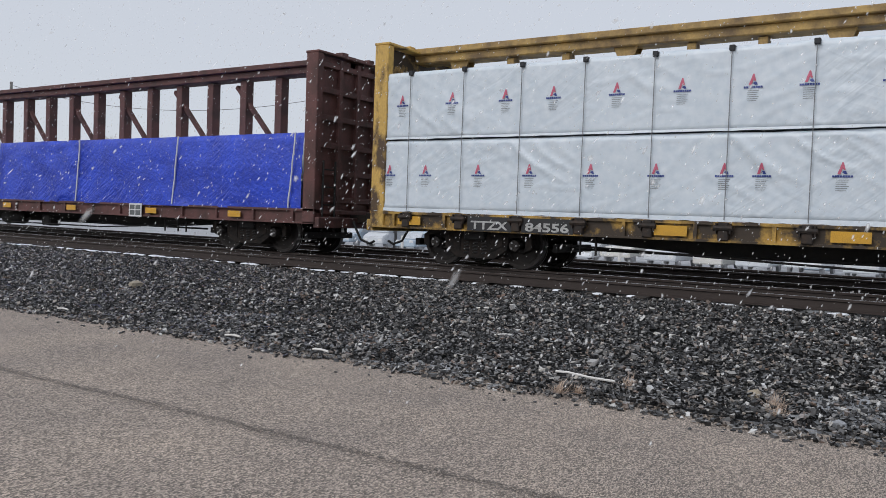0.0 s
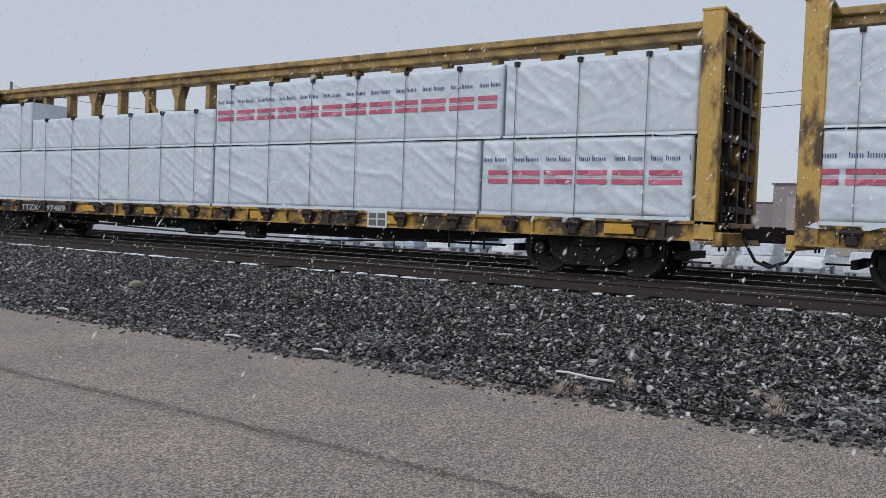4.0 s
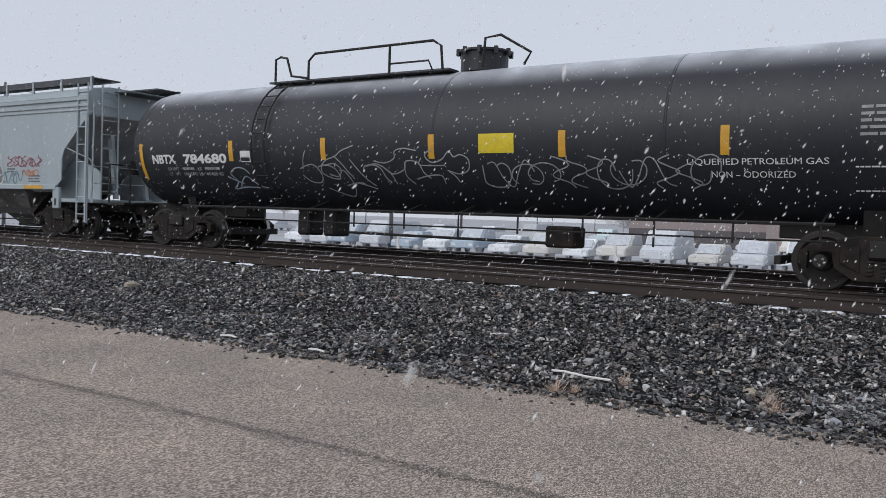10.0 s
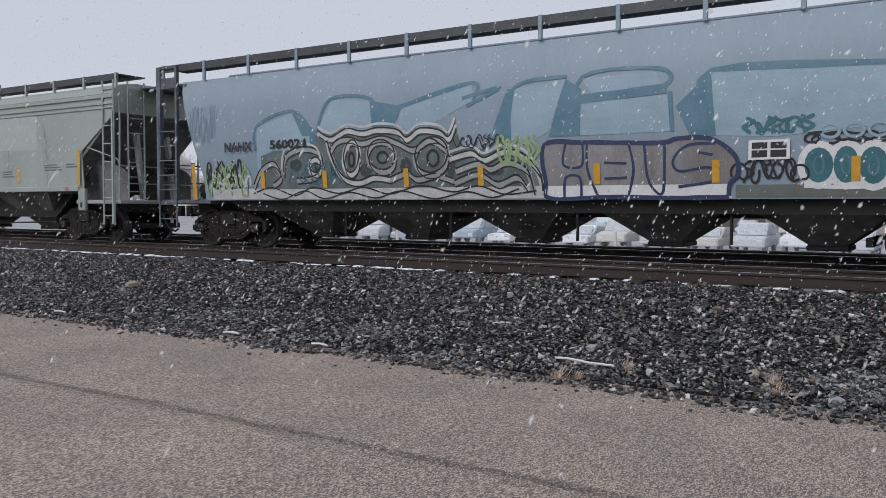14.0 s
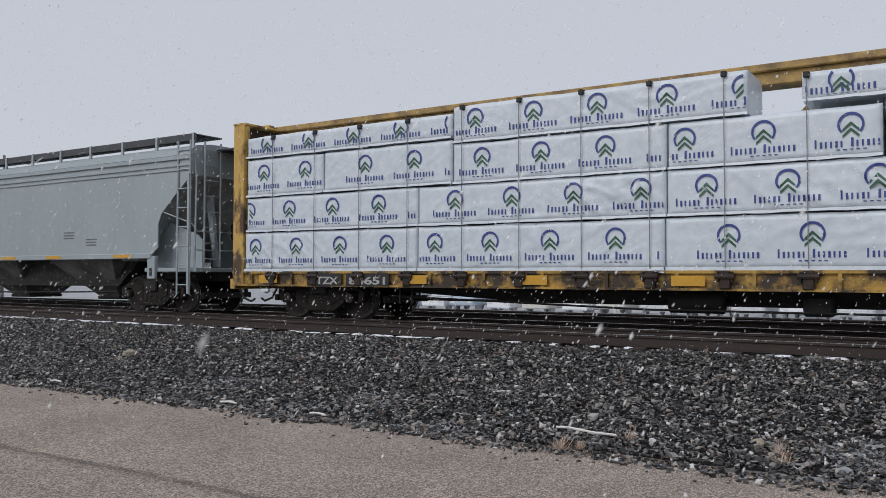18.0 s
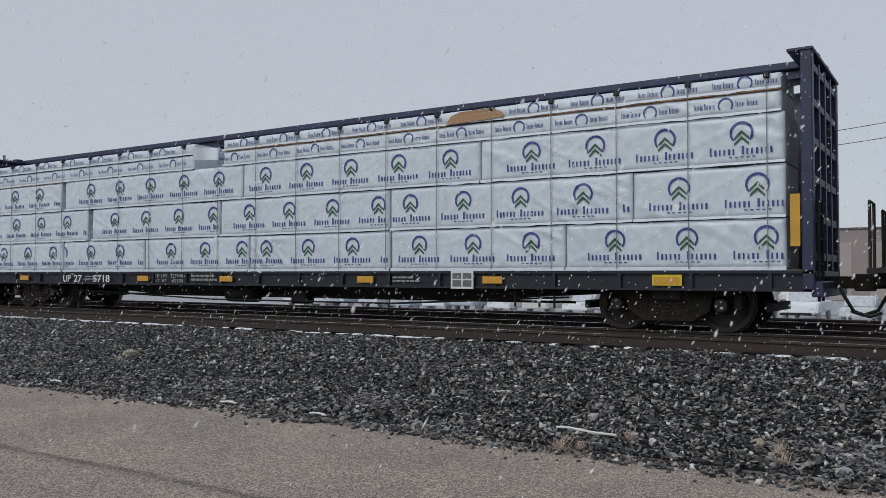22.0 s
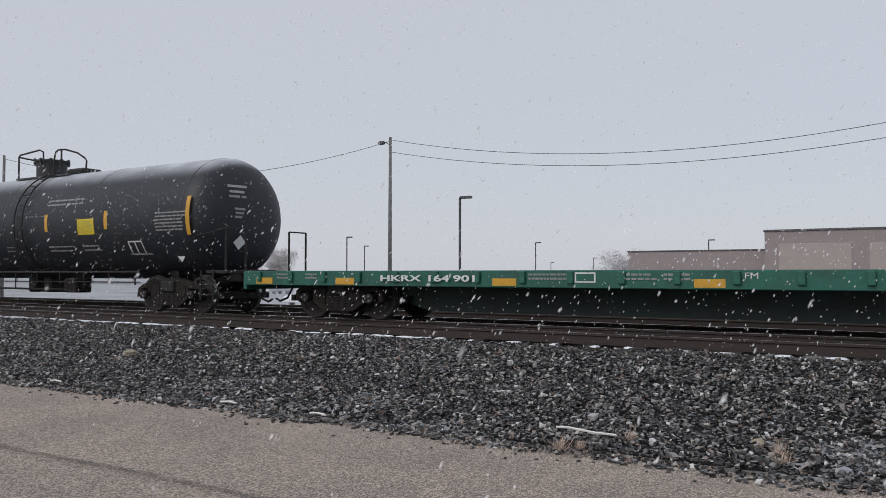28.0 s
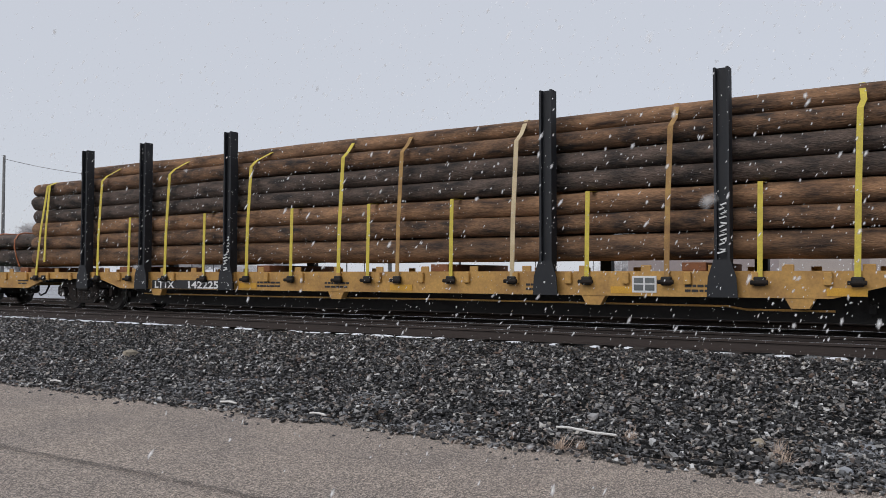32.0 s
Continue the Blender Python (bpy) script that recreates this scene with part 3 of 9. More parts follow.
# ---- trucks and couplers, shared by all cars (x along the car, y = -1 towards the road, z over the rail head) ----
def truck_meshes():
    r = 0.457
    bm = bmesh.new()  # one wheelset: two wheels and their axle
    for sgn in (-1, 1):
        prof = [(-0.07, 0.0), (-0.075, 0.14), (-0.03, 0.17), (-0.02, 0.34), (-0.065, 0.38), (-0.065, r - 0.005), (0.045, r), (0.05, r + 0.028), (0.075, r + 0.025), (0.075, 0.38), (0.03, 0.34), (0.02, 0.17), (0.08, 0.14), (0.08, 0.0)]
        k = len(bm.verts)
        lathe(bm, [(sgn * 0.755 + sgn * -a, q) for a, q in prof], 32, "y")
        for f in bm.faces:
            c = f.calc_center_median()
            if f.index == -1 and math.hypot(c.x, c.z) > r - 0.02 and abs(c.y) > 0.5:
                f.material_index = 1
    for f in bm.faces:
        c = f.calc_center_median()
        if math.hypot(c.x, c.z) > 0.40 * 1.0 and abs(f.normal.y) < 0.6:
            f.material_index = 1
    lathe(bm, [(-1.05, 0.0), (-1.05, 0.075), (1.05, 0.075), (1.05, 0.0)], 12, "y")
    for sgn in (-1, 1):  # bearing end caps with three bolts, which show that the wheel turns
        lathe(bm, [(sgn * 1.05, 0.11), (sgn * 1.17, 0.105), (sgn * 1.18, 0.0)], 14, "y")
        for k in range(3):
            a = 2.094 * k
            box(bm, 0.06 * math.cos(a) - 0.017, 0.06 * math.cos(a) + 0.017, sgn * 1.19 - 0.015, sgn * 1.19 + 0.015, 0.06 * math.sin(a) - 0.017, 0.06 * math.sin(a) + 0.017, 1)
    wheelset = mesh_of(bm, "wheelset", [M_WHEEL, M_TREAD])
    bm = bmesh.new()  # side frame, a cast truss over both bearings
    outer = [(-1.22, 0.60), (-1.22, 0.40), (-1.08, 0.33), (-1.08, 0.60), (-0.74, 0.60), (-0.70, 0.36), (-0.42, 0.17), (0.42, 0.17), (0.70, 0.36), (0.74, 0.60), (1.08, 0.60), (1.08, 0.33), (1.22, 0.40), (1.22, 0.60),
             (1.05, 0.70), (0.62, 0.80), (0.40, 0.86), (-0.40, 0.86), (-0.62, 0.80), (-1.05, 0.70)]
    prism(bm, outer, -0.09, 0.09, "y")
    for sgn in (-1, 1):
        prism(bm, [(sgn * 0.34, 0.30), (sgn * 0.62, 0.44), (sgn * 0.62, 0.68), (sgn * 0.34, 0.74)], -0.105, -0.09, "y")
    bmesh.ops.bevel(bm, geom=[e for e in bm.edges if e.calc_length() > 0.1], offset=0.012, segments=1, affect="EDGES")
    side = mesh_of(bm, "side_frame", M_BROWNSTEEL)
    bm = bmesh.new()
    box(bm, -0.24, 0.24, -1.16, 1.16, 0.52, 0.80)
    box(bm, -0.36, 0.36, -0.4, 0.4, 0.80, 0.95)
    bmesh.ops.bevel(bm, geom=bm.edges[:], offset=0.03, segments=1, affect="EDGES")
    bolster = mesh_of(bm, "bolster", M_STEEL)
    bm = bmesh.new()
    turns, n = 4.5, 40
    tube(bm, [(0.075 * math.cos(2 * math.pi * turns * i / n), 0.075 * math.sin(2 * math.pi * turns * i / n), 0.24 + 0.28 * i / n) for i in range(n + 1)], 0.018, 5)
    spring = mesh_of(bm, "spring", M_STEEL)
    bm = bmesh.new()
    box(bm, -1.62, -1.52, -0.8, 0.8, 0.36, 0.50)
    box(bm, 1.52, 1.62, -0.8, 0.8, 0.36, 0.50)
    tube(bm, [(-1.55, 0.0, 0.5), (0, 0.0, 0.42), (1.55, 0.0, 0.5)], 0.035)
    brake = mesh_of(bm, "brake_beam", M_STEEL)
    return wheelset, side, bolster, spring, brake


WHEELSET, SIDE_FRAME, BOLSTER, SPRING, BRAKE_BEAM = truck_meshes()


def truck(car, center, x, half=0.89):
    t = part("truck", BOLSTER, None, car, "grimy dark cast-steel truck", at=pose(x, 0, 0))
    for sgn in (-1, 1):
        part("side_frame", SIDE_FRAME, None, t, at=pose(0, sgn * 1.0, 0, 0, 0, 0 if sgn < 0 else 180))
        for k in (-0.2, 0.0, 0.2):
            part("spring", SPRING, None, t, at=pose(k, sgn * 1.03, 0))
        w = part("wheelset", WHEELSET, None, t, "steel wheels with bright worn treads", at=pose(sgn * half, 0, 0.457))
        WHEELS.append((w, sgn * half, center + x))
    part("brake_beam", BRAKE_BEAM, None, t)


def coupler_mesh():
    bm = bmesh.new()
    box(bm, -0.75, 0.05, -0.08, 0.08, 0.74, 0.94)
    prism(bm, [(0.0, -0.13), (0.16, -0.17), (0.30, -0.10), (0.28, 0.02), (0.2, 0.04), (0.2, 0.12), (0.08, 0.17), (0.0, 0.12)], 0.70, 0.98, "z")
    bmesh.ops.bevel(bm, geom=bm.edges[:], offset=0.015, segments=1, affect="EDGES")
    return mesh_of(bm, "coupler", M_BROWNSTEEL)


COUPLER = coupler_mesh()
bm_ = bmesh.new()
tube(bm_, [(0, 0, 0.78), (0.08, 0.02, 0.6), (0.2, 0.05, 0.38), (0.42, 0.08, 0.30), (0.6, 0.02, 0.36)], 0.028, 7)
AIR_HOSE = mesh_of(bm_, "air_hose", material("black_rubber", (0.018, 0.018, 0.018), 0.7), True)


def couplers(car, half, tail=0.0):
    for sgn in (-1, 1):
        m = pose(sgn * half + (tail if sgn > 0 else 0), 0, 0, 0, 0, 0 if sgn > 0 else 180)
        part("coupler", COUPLER, None, car, "rust-brown knuckle coupler", at=m @ pose(-0.05, 0, 0))
        part("air_hose", AIR_HOSE, None, car, at=m @ pose(-0.25, -0.32, 0))


def ladder(car, x, y, z0, z1, rungs, mat, along="x", w=0.42, name="ladder", r=0.016):
    """Two stiles and their rungs; along: the way the rungs run."""
    bm = bmesh.new()
    d = Vector((1, 0, 0)) if along == "x" else Vector((0, 1, 0))
    for sgn in (-1, 1):
        q = Vector((x, y, 0)) + d * (sgn * w / 2)
        tube(bm, [(q.x, q.y, z0), (q.x, q.y, z1)], r * 1.5, 6)
    for i in range(rungs):
        z = z0 + (z1 - z0) * (i + 0.5) / rungs
        a, b = Vector((x, y, z)) - d * w / 2, Vector((x, y, z)) + d * w / 2
        tube(bm, [a, b], r, 5)
    return part(name, bm, mat, car)


def reflectors(car, xs, z, y, w=0.42, h=0.1, mat=None):
    me = mesh_of(bbox(-w / 2, w / 2, -0.004, 0.004, -h / 2, h / 2, 0), "reflector", mat or M_REFLECT)
    for x in xs:
        part("reflector", me, None, car, "yellow reflective strip", at=pose(x, y, z))


def bars(car, x, z, y, rows, w, h, gap, mat, seed=0, name="stencil_bar"):
    """Small lettering too fine to read: rows of short bars."""
    rg = random.Random(seed)
    for i in range(rows):
        q = 0.0
        while q < w * rg.uniform(0.7, 1.0):
            d = rg.uniform(0.07, 0.2) * w
            bm = bmesh.new()
            box(bm, x + q, x + min(q + d, w), y - 0.003, y + 0.003, z - i * gap - h, z - i * gap)
            part(name, bm, mat, car)
            q += d + 0.03 * w


# ---- lumber bundles ----
def crease(x, z, seed):
    """The wrap's relief in metres: broad bulges, and in patches sharp slanting folds where the plastic is pulled."""
    a = noise.noise((x * 0.7 + seed * 7.1, z * 0.8, seed))
    u, w = x * 0.55 + z * 0.9 + 0.25 * a, z * 0.55 - x * 0.9
    slack = noise.noise((x * 0.4 + seed * 3.3, z * 0.7, seed + 20)) + (0.3 if 4 <= seed <= 20 else -0.02)
    out = 0.012 * a
    if slack > 0:
        k = min(1.0, 2.6 * slack)
        for across, along, width, deep, shift in ((2.6, 0.32, 0.13, 0.03, 31), (5.2, 0.5, 0.16, 0.012, 61)):
            f = abs(noise.noise((u * across + shift * seed, w * along + 0.3 * a, seed + shift)))
            out -= k * deep * max(0.0, 1 - f / width)
    g = abs(noise.noise((x * 0.9 - z * 2.0 + 3 * seed, z * 0.6 + x * 0.3, seed + 44)))
    return out - 0.01 * max(0.0, 1 - g / 0.07)


M_LUMBER = material("fresh_sawn_lumber", (0.42, 0.26, 0.14), 0.75, dark=(0.25, 0.14, 0.08), scale=3, fine=40, stretch=(0.3, 1, 14))


def wrapped_bundle(name, x0, x1, z0, z1, label, seed, near=True, mat=None, sag=0.0, group="lumber bundles"):
    """A bundle of lumber in white plastic, as a thing of its own; x in the train, z over the rail head."""
    mat = mat or M_WRAP
    length, cx = x1 - x0, (x0 + x1) / 2
    bm = bmesh.new()
    nx, nz = max(4, int(length / 0.052)), max(3, int((z1 - z0) / 0.045))
    yf, yb = (-1.40, -0.30) if near else (0.30, 1.40)
    rows = []
    for j in range(nz + 1):
        row = []
        for i in range(nx + 1):
            u, w = i / nx, j / nz
            x, z = -length / 2 + u * length, z0 + w * (z1 - z0)
            e = min(1, min(u, 1 - u) * length / 0.06, min(w, 1 - w) * (z1 - z0) / 0.05)
            y = yf + (crease(x + cx, z, seed) if near else 0) * e + 0.035 * (1 - e)
            zz = z + (0.02 * noise.noise((x * 1.3, seed, 0)) if w == 1 else 0) + (sag * noise.noise((x * 1.9, 3, seed)) if w == 0 else 0)
            row.append(bm.verts.new((x, y if near else -y + 1.7, zz)))
        rows.append(row)
    back = [[bm.verts.new((v.co.x, yb if near else 0.3, v.co.z)) for v in (rows[k][0], rows[k][-1])] for k in (0, -1)]
    for r0, r1 in zip(rows, rows[1:]):
        for i in range(nx):
            bm.faces.new((r0[i], r0[i + 1], r1[i + 1], r1[i]))
    bm.faces.new([r[0] for r in rows][::-1] + [back[0][0], back[1][0]][::1])
    bm.faces.new([r[-1] for r in rows] + [back[1][1], back[0][1]])
    bm.faces.new(rows[-1][:] + [back[1][1], back[1][0]])
    bm.faces.new(rows[0][::-1] + [back[0][0], back[0][1]])
    bm.faces.new((back[0][0], back[1][0], back[1][1], back[0][1]))
    bmesh.ops.recalc_face_normals(bm, faces=bm.faces[:])
    me = mesh_of(bm, name, mat)
    for p in me.polygons:
        p.use_smooth = len(p.vertices) == 4
    ob = new(name, me)
    tagged(ob, label, "lumber bundle", group)
    if near:  # the loose hem of the wrap
        bm = bmesh.new()
        drop = 0.07 if z0 < 1.1 else 0.02
        up = [bm.verts.new((-length / 2 + length * i / nx, yf - 0.02 + 0.6 * crease(cx - length / 2 + length * i / nx, z0, seed), z0 + 0.03)) for i in range(nx + 1)]
        lo = [bm.verts.new((v.co.x, v.co.y - 0.008, z0 - drop * (0.5 + 1.4 * abs(noise.noise((v.co.x * 1.7 + cx, seed, 3.0)))))) for v in up]
        for i in range(nx):
            bm.faces.new((lo[i], lo[i + 1], up[i + 1], up[i]))
        part("wrap_hem", bm, mat, ob, smooth=True)
    rider(ob, cx)
    ob["cx"] = cx
    return ob


def on_wrap(ob, sets, mats, seed, name, label=""):
    """A print lying on a bundle's wrap: convex outlines of (x, z), x in the train, one list for each ink."""
    cx = ob["cx"]
    for k, shapes in enumerate(sets):
        bm = bmesh.new()
        for poly in shapes:
            f = bm.faces.new([bm.verts.new((x - cx, -1.40 + crease(x, z, seed) - 0.014, z)) for x, z in poly])
            f.normal_update()
            if f.normal.y > 0:
                f.normal_flip()
        if shapes:
            bmesh.ops.remove_doubles(bm, verts=bm.verts[:], dist=0.0005)
            pt = part(name, bm, mats[k], ob, label)
            if len(shapes) > 4:
                pt["kind"] = "stuff"


def rect(x0, x1, z0, z1):
    n = max(1, int((x1 - x0) / 0.13))
    return [[(x0 + (x1 - x0) * i / n, z0), (x0 + (x1 - x0) * (i + 1) / n, z0), (x0 + (x1 - x0) * (i + 1) / n, z1), (x0 + (x1 - x0) * i / n, z1)] for i in range(n)]


def bands(car_x, xs, z0, z1, car, cap=True, seed=0):
    """Steel bands that hold a stack down, with dark corner protectors."""
    for x in xs:
        bm = bmesh.new()
        xl = x - car_x
        n = 14
        pts = [(z0 + (z1 - z0) * i / n) for i in range(n + 1)]
        a = [bm.verts.new((xl - 0.007, -1.445, z)) for z in pts]
        b = [bm.verts.new((xl + 0.007, -1.445, z)) for z in pts]
        c = [bm.verts.new((xl + 0.007, -1.438, z)) for z in pts]
        for i in range(n):
            bm.faces.new((a[i], b[i], b[i + 1], a[i + 1]))
            bm.faces.new((b[i], c[i], c[i + 1], b[i + 1]))
        p, q = bm.verts.new((xl - 0.008, -0.3, z1 + 0.22)), bm.verts.new((xl + 0.008, -0.3, z1 + 0.22))
        bm.faces.new((a[-1], b[-1], q, p))
        st = part("band", bm, M_STRAP, car)
        if cap:
            bm = bbox(xl - 0.045, xl + 0.045, -1.46, -1.28, z1 - 0.08, z1 + 0.012, 0.01)
            part("corner_protector", bm, M_CAP, st)
        if car is c12:  # its winches hang behind the sill
            continue
        box_bm = bbox(xl - 0.085, xl + 0.085, -1.485, -1.38, z0 - 0.33, z0 - 0.035, 0.015)
        for d in (-0.11, 0.11):
            box(box_bm, xl + d - 0.012, xl + d + 0.012, -1.50, -1.40, z0 - 0.22, z0 - 0.05)
        tube(box_bm, [(xl - 0.15, -1.475, z0 - 0.13), (xl + 0.15, -1.475, z0 - 0.13)], 0.045, 8)
        part("winch", box_bm, M_WINCH, st)


# ---- centre-beam lumber cars ----
def centerbeam(center, half, mat, chord_mat, label, openings=(), post_step=1.25, group="lumber cars", top=4.42, web=0.18, corner=0.34, sill_mat=None, end_mat=None):
    car = vehicle("lumber_car", center, label, "freight car", group)
    s = half
    part("deck", bbox(-s, s, -1.36, 1.36, 0.93, 1.02, 0.01), mat, car)
    for sgn in (-1, 1):
        bm = bmesh.new()
        y0, y1 = sorted((sgn * 1.36, sgn * 1.44))
        box(bm, -s, s, y0, y1, 0.98, 1.03)
        box(bm, -s, s, y0, y1, 0.70, 0.74)
        box(bm, -s, s, sgn * 1.36 - 0.02, sgn * 1.36 + 0.02, 0.74, 0.98)
        x = -s + 0.6
        while x < s - 0.3:
            box(bm, x - 0.03, x + 0.03, y0, y1, 0.74, 0.98)
            x += 1.22
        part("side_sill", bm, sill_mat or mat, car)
    bm = bmesh.new()
    prism(bm, [(-s + 0.4, 0.72), (-s + 3.5, 0.62), (-5.0, 0.44), (5.0, 0.44), (s - 3.5, 0.62), (s - 0.4, 0.72), (s - 0.4, 0.93), (-s + 0.4, 0.93)], -0.28, 0.28, "y")
    part("center_sill", bm, M_STEEL, car)
    # centre beam: chord, posts and braces
    part("top_chord", bbox(-s + 0.1, s - 0.1, -0.34, 0.34, top - 0.01, top + 0.115, 0.015), chord_mat, car)
    part("chord_web", bbox(-s + 0.1, s - 0.1, -0.24, 0.24, top - web, top - 0.01, 0.02), chord_mat, car)
    n = int(round(2 * s / post_step))
    wide = 0.11 if chord_mat is M_MAROON else 0.08
    post = mesh_of(bbox(-wide, wide, -0.13, 0.13, 1.02, top - 0.2, 0.01), "post", chord_mat)
    bm = bmesh.new()
    prism(bm, [(-0.09, top - 0.52), (0.09, top - 0.52), (0.24, top - 0.17), (-0.24, top - 0.17)], -0.135, -0.12, "y")
    prism(bm, [(-0.09, top - 0.52), (0.09, top - 0.52), (0.24, top - 0.17), (-0.24, top - 0.17)], 0.12, 0.135, "y")
    gusset = mesh_of(bm, "gusset", chord_mat)
    for i in range(1, n):
        pt = part("post", post, None, car, at=pose(-s + 2 * s * i / n, 0, 0))
        if i % 3 == 1 and chord_mat is not M_MAROON:
            part("gusset", gusset, None, pt)
    for xa, xb, za, zb in openings:
        bm = bmesh.new()
        tube(bm, [(xa, 0, za), (xb, 0, zb)], 0.07, 4)
        part("brace", bm, chord_mat, car)
    # bulkheads
    for sgn in (-1, 1):
        m = pose(0, 0, 0, 0, 0, 0 if sgn > 0 else 180)
        bh = part("bulkhead", bbox(s - 0.16, s - 0.10, -1.36, 1.36, 0.74, top - 0.02, 0.01), end_mat or mat, car, at=m)
        for k in (-1, 1):
            bm = bbox(s - corner, s, min(k * 1.24, k * 1.44), max(k * 1.24, k * 1.44), 0.70, top, 0.015)
            part("corner_post", bm, mat, bh)
        for y in (-0.62, 0.0, 0.62):
            part("upright", bbox(s - 0.10, s - 0.01, y - 0.06, y + 0.06, 0.74, top - 0.06, 0.008), end_mat or mat, bh)
        for z in (1.25, 1.85, 2.45, 3.05, 3.65, 4.2):
            part("rib", bbox(s - 0.10, s - 0.02, -1.24, 1.24, z - 0.06, z + 0.06, 0.008), end_mat or mat, bh)
        part("top_plate", bbox(s - 0.36, s + 0.02, -1.44, 1.44, top, top + 0.05, 0.01), mat, bh)
        for k in (-0.5, 0.45):
            part("top_bracket", bbox(s - 0.24, s - 0.02, k - 0.1, k + 0.1, top + 0.05, top + 0.14, 0.01), mat, bh)
        ladder(bh, s + 0.03, -1.0, 0.55, 2.1, 4, M_STEEL, "y", 0.4, "grab_ladder")
        part("end_sill", bbox(s - 0.05, s + 0.12, -1.4, 1.4, 0.62, 0.86, 0.015), mat, bh)
        part("step", bbox(s - 0.5, s - 0.08, -1.42, -1.2, 0.34, 0.37, 0.005), M_STEEL, bh)
        truck(car, center, sgn * (s - 2.35))
    couplers(car, s + 0.45)
    # brake rod, reservoir and small gear under the floor
    bm = bmesh.new()
    tube(bm, [(-s + 4.2, -1.0, 0.52), (-2, -1.0, 0.36), (3.4, -1.0, 0.36), (s - 4.2, -1.0, 0.55)], 0.02, 5)
    tube(bm, [(-s + 4.2, -0.7, 0.45), (s - 4.2, -0.7, 0.45)], 0.025, 5)
    for x in (-s + 4.6, -s + 4.9, s - 5.2, s - 4.7, s - 4.4):
        tube(bm, [(x, -1.2, 0.72), (x, -1.2, 0.36)], 0.022, 5)
    part("brake_rigging", bm, M_STEEL, car)
    bm = bmesh.new()
    lathe(bm, [(-0.5, 0.0), (-0.45, 0.2), (0.45, 0.2), (0.5, 0.0)], 14, "x")
    part("air_reservoir", bm, M_STEEL, car, at=pose(-1.2, -0.75, 0.5), smooth=True)
    part("brake_valve", bbox(-0.2, 0.25, -0.95, -0.6, 0.3, 0.62, 0.04), M_STEEL, car, at=pose(0.7, 0, 0))
    return car


def placard(car, x, z, y=-1.46, w=0.5, h=0.34, dark=False):
    """The white framed test panel on the sill."""
    p = part("test_panel", bbox(x - w / 2, x + w / 2, y - 0.012, y, z - h / 2, z + h / 2, 0), M_WHITE, car, "white framed test panel")
    field = M_BLACKINK if dark else M_GREYINK
    bm = bmesh.new()
    for a in (-1, 1):
        box(bm, x + a * w * 0.23 - w * 0.19, x + a * w * 0.23 + w * 0.19, y - 0.017, y - 0.012, z - h * 0.38, z - h * 0.02)
        box(bm, x + a * w * 0.23 - w * 0.19, x + a * w * 0.23 + w * 0.19, y - 0.017, y - 0.012, z + h * 0.06, z + h * 0.38)
    part("panel_field", bm, field, p)


def a_logo(x, z, s):
    """A slim letter-like peak in red with a navy right leg, over a bold word's bars and fine lines."""
    red = [[(x - 0.5 * s, z), (x - 0.2 * s, z), (x + 0.0 * s, z + 0.62 * s), (x - 0.02 * s, z + 1.2 * s), (x - 0.08 * s, z + 1.22 * s)], [(x - 0.02 * s, z + 1.2 * s), (x + 0.0 * s, z + 0.62 * s), (x + 0.1 * s, z + 0.42 * s), (x + 0.26 * s, z + 0.46 * s), (x + 0.06 * s, z + 1.2 * s)]]
    navy = [[(x - 0.06 * s, z + 0.2 * s), (x + 0.12 * s, z + 0.34 * s), (x + 0.3 * s, z + 0.34 * s), (x + 0.46 * s, z), (x + 0.18 * s, z)]]
    word = [q for k in range(8) for q in rect(x + (-1.0 + 0.25 * k) * s, x + (-0.79 + 0.25 * k) * s, z - 0.34 * s, z - 0.12 * s)]
    grey = [r for k in range(6) for r in rect(x - 0.62 * s, x + (0.62 - 0.12 * (k % 3)) * s, z - (0.62 + 0.22 * k) * s, z - (0.575 + 0.22 * k) * s)]
    return red, navy + word, grey


def arch_logo(x, z, s):
    """A blue arch, open below, with two green chevrons standing in its opening."""
    arc = []
    n = 18
    for i in range(n):
        a0, a1 = (math.radians(-42 + 264 * k / n) for k in (i, i + 1))
        w = 0.76 + 0.06 * abs(2 * i / (n - 1) - 1)
        arc.append([(x + s * math.cos(a0), z + s * math.sin(a0)), (x + s * math.cos(a1), z + s * math.sin(a1)), (x + w * s * math.cos(a1), z + w * s * math.sin(a1)), (x + w * s * math.cos(a0), z + w * s * math.sin(a0))])
    chev = []
    for apex, w, fall in ((0.24, 0.62, 0.62), (-0.26, 0.62, 0.6)):
        t = z + apex * s
        for sg in (-1, 1):
            chev.append([(x + sg * w * s, t - fall * s), (x + sg * (w * 0.98) * s, t - (fall + 0.22) * s), (x, t - 0.28 * s), (x, t)])
    return arc, chev


def word_bars(x0, x1, z, h):
    """A brand's line of letters as plain upright bars: two words, the first bar of each taller."""
    out, n = [], 14
    step = (x1 - x0) / n
    for i in range(n):
        if i != 6:
            t = z + h * (1.35 if i in (0, 7) else 0.95)
            a, b = x0 + i * step, x0 + (i + 0.36 + 0.12 * (i % 3 == 1)) * step
            out.append([(a, z), (b, z), (b, t), (a, t)])
    return out


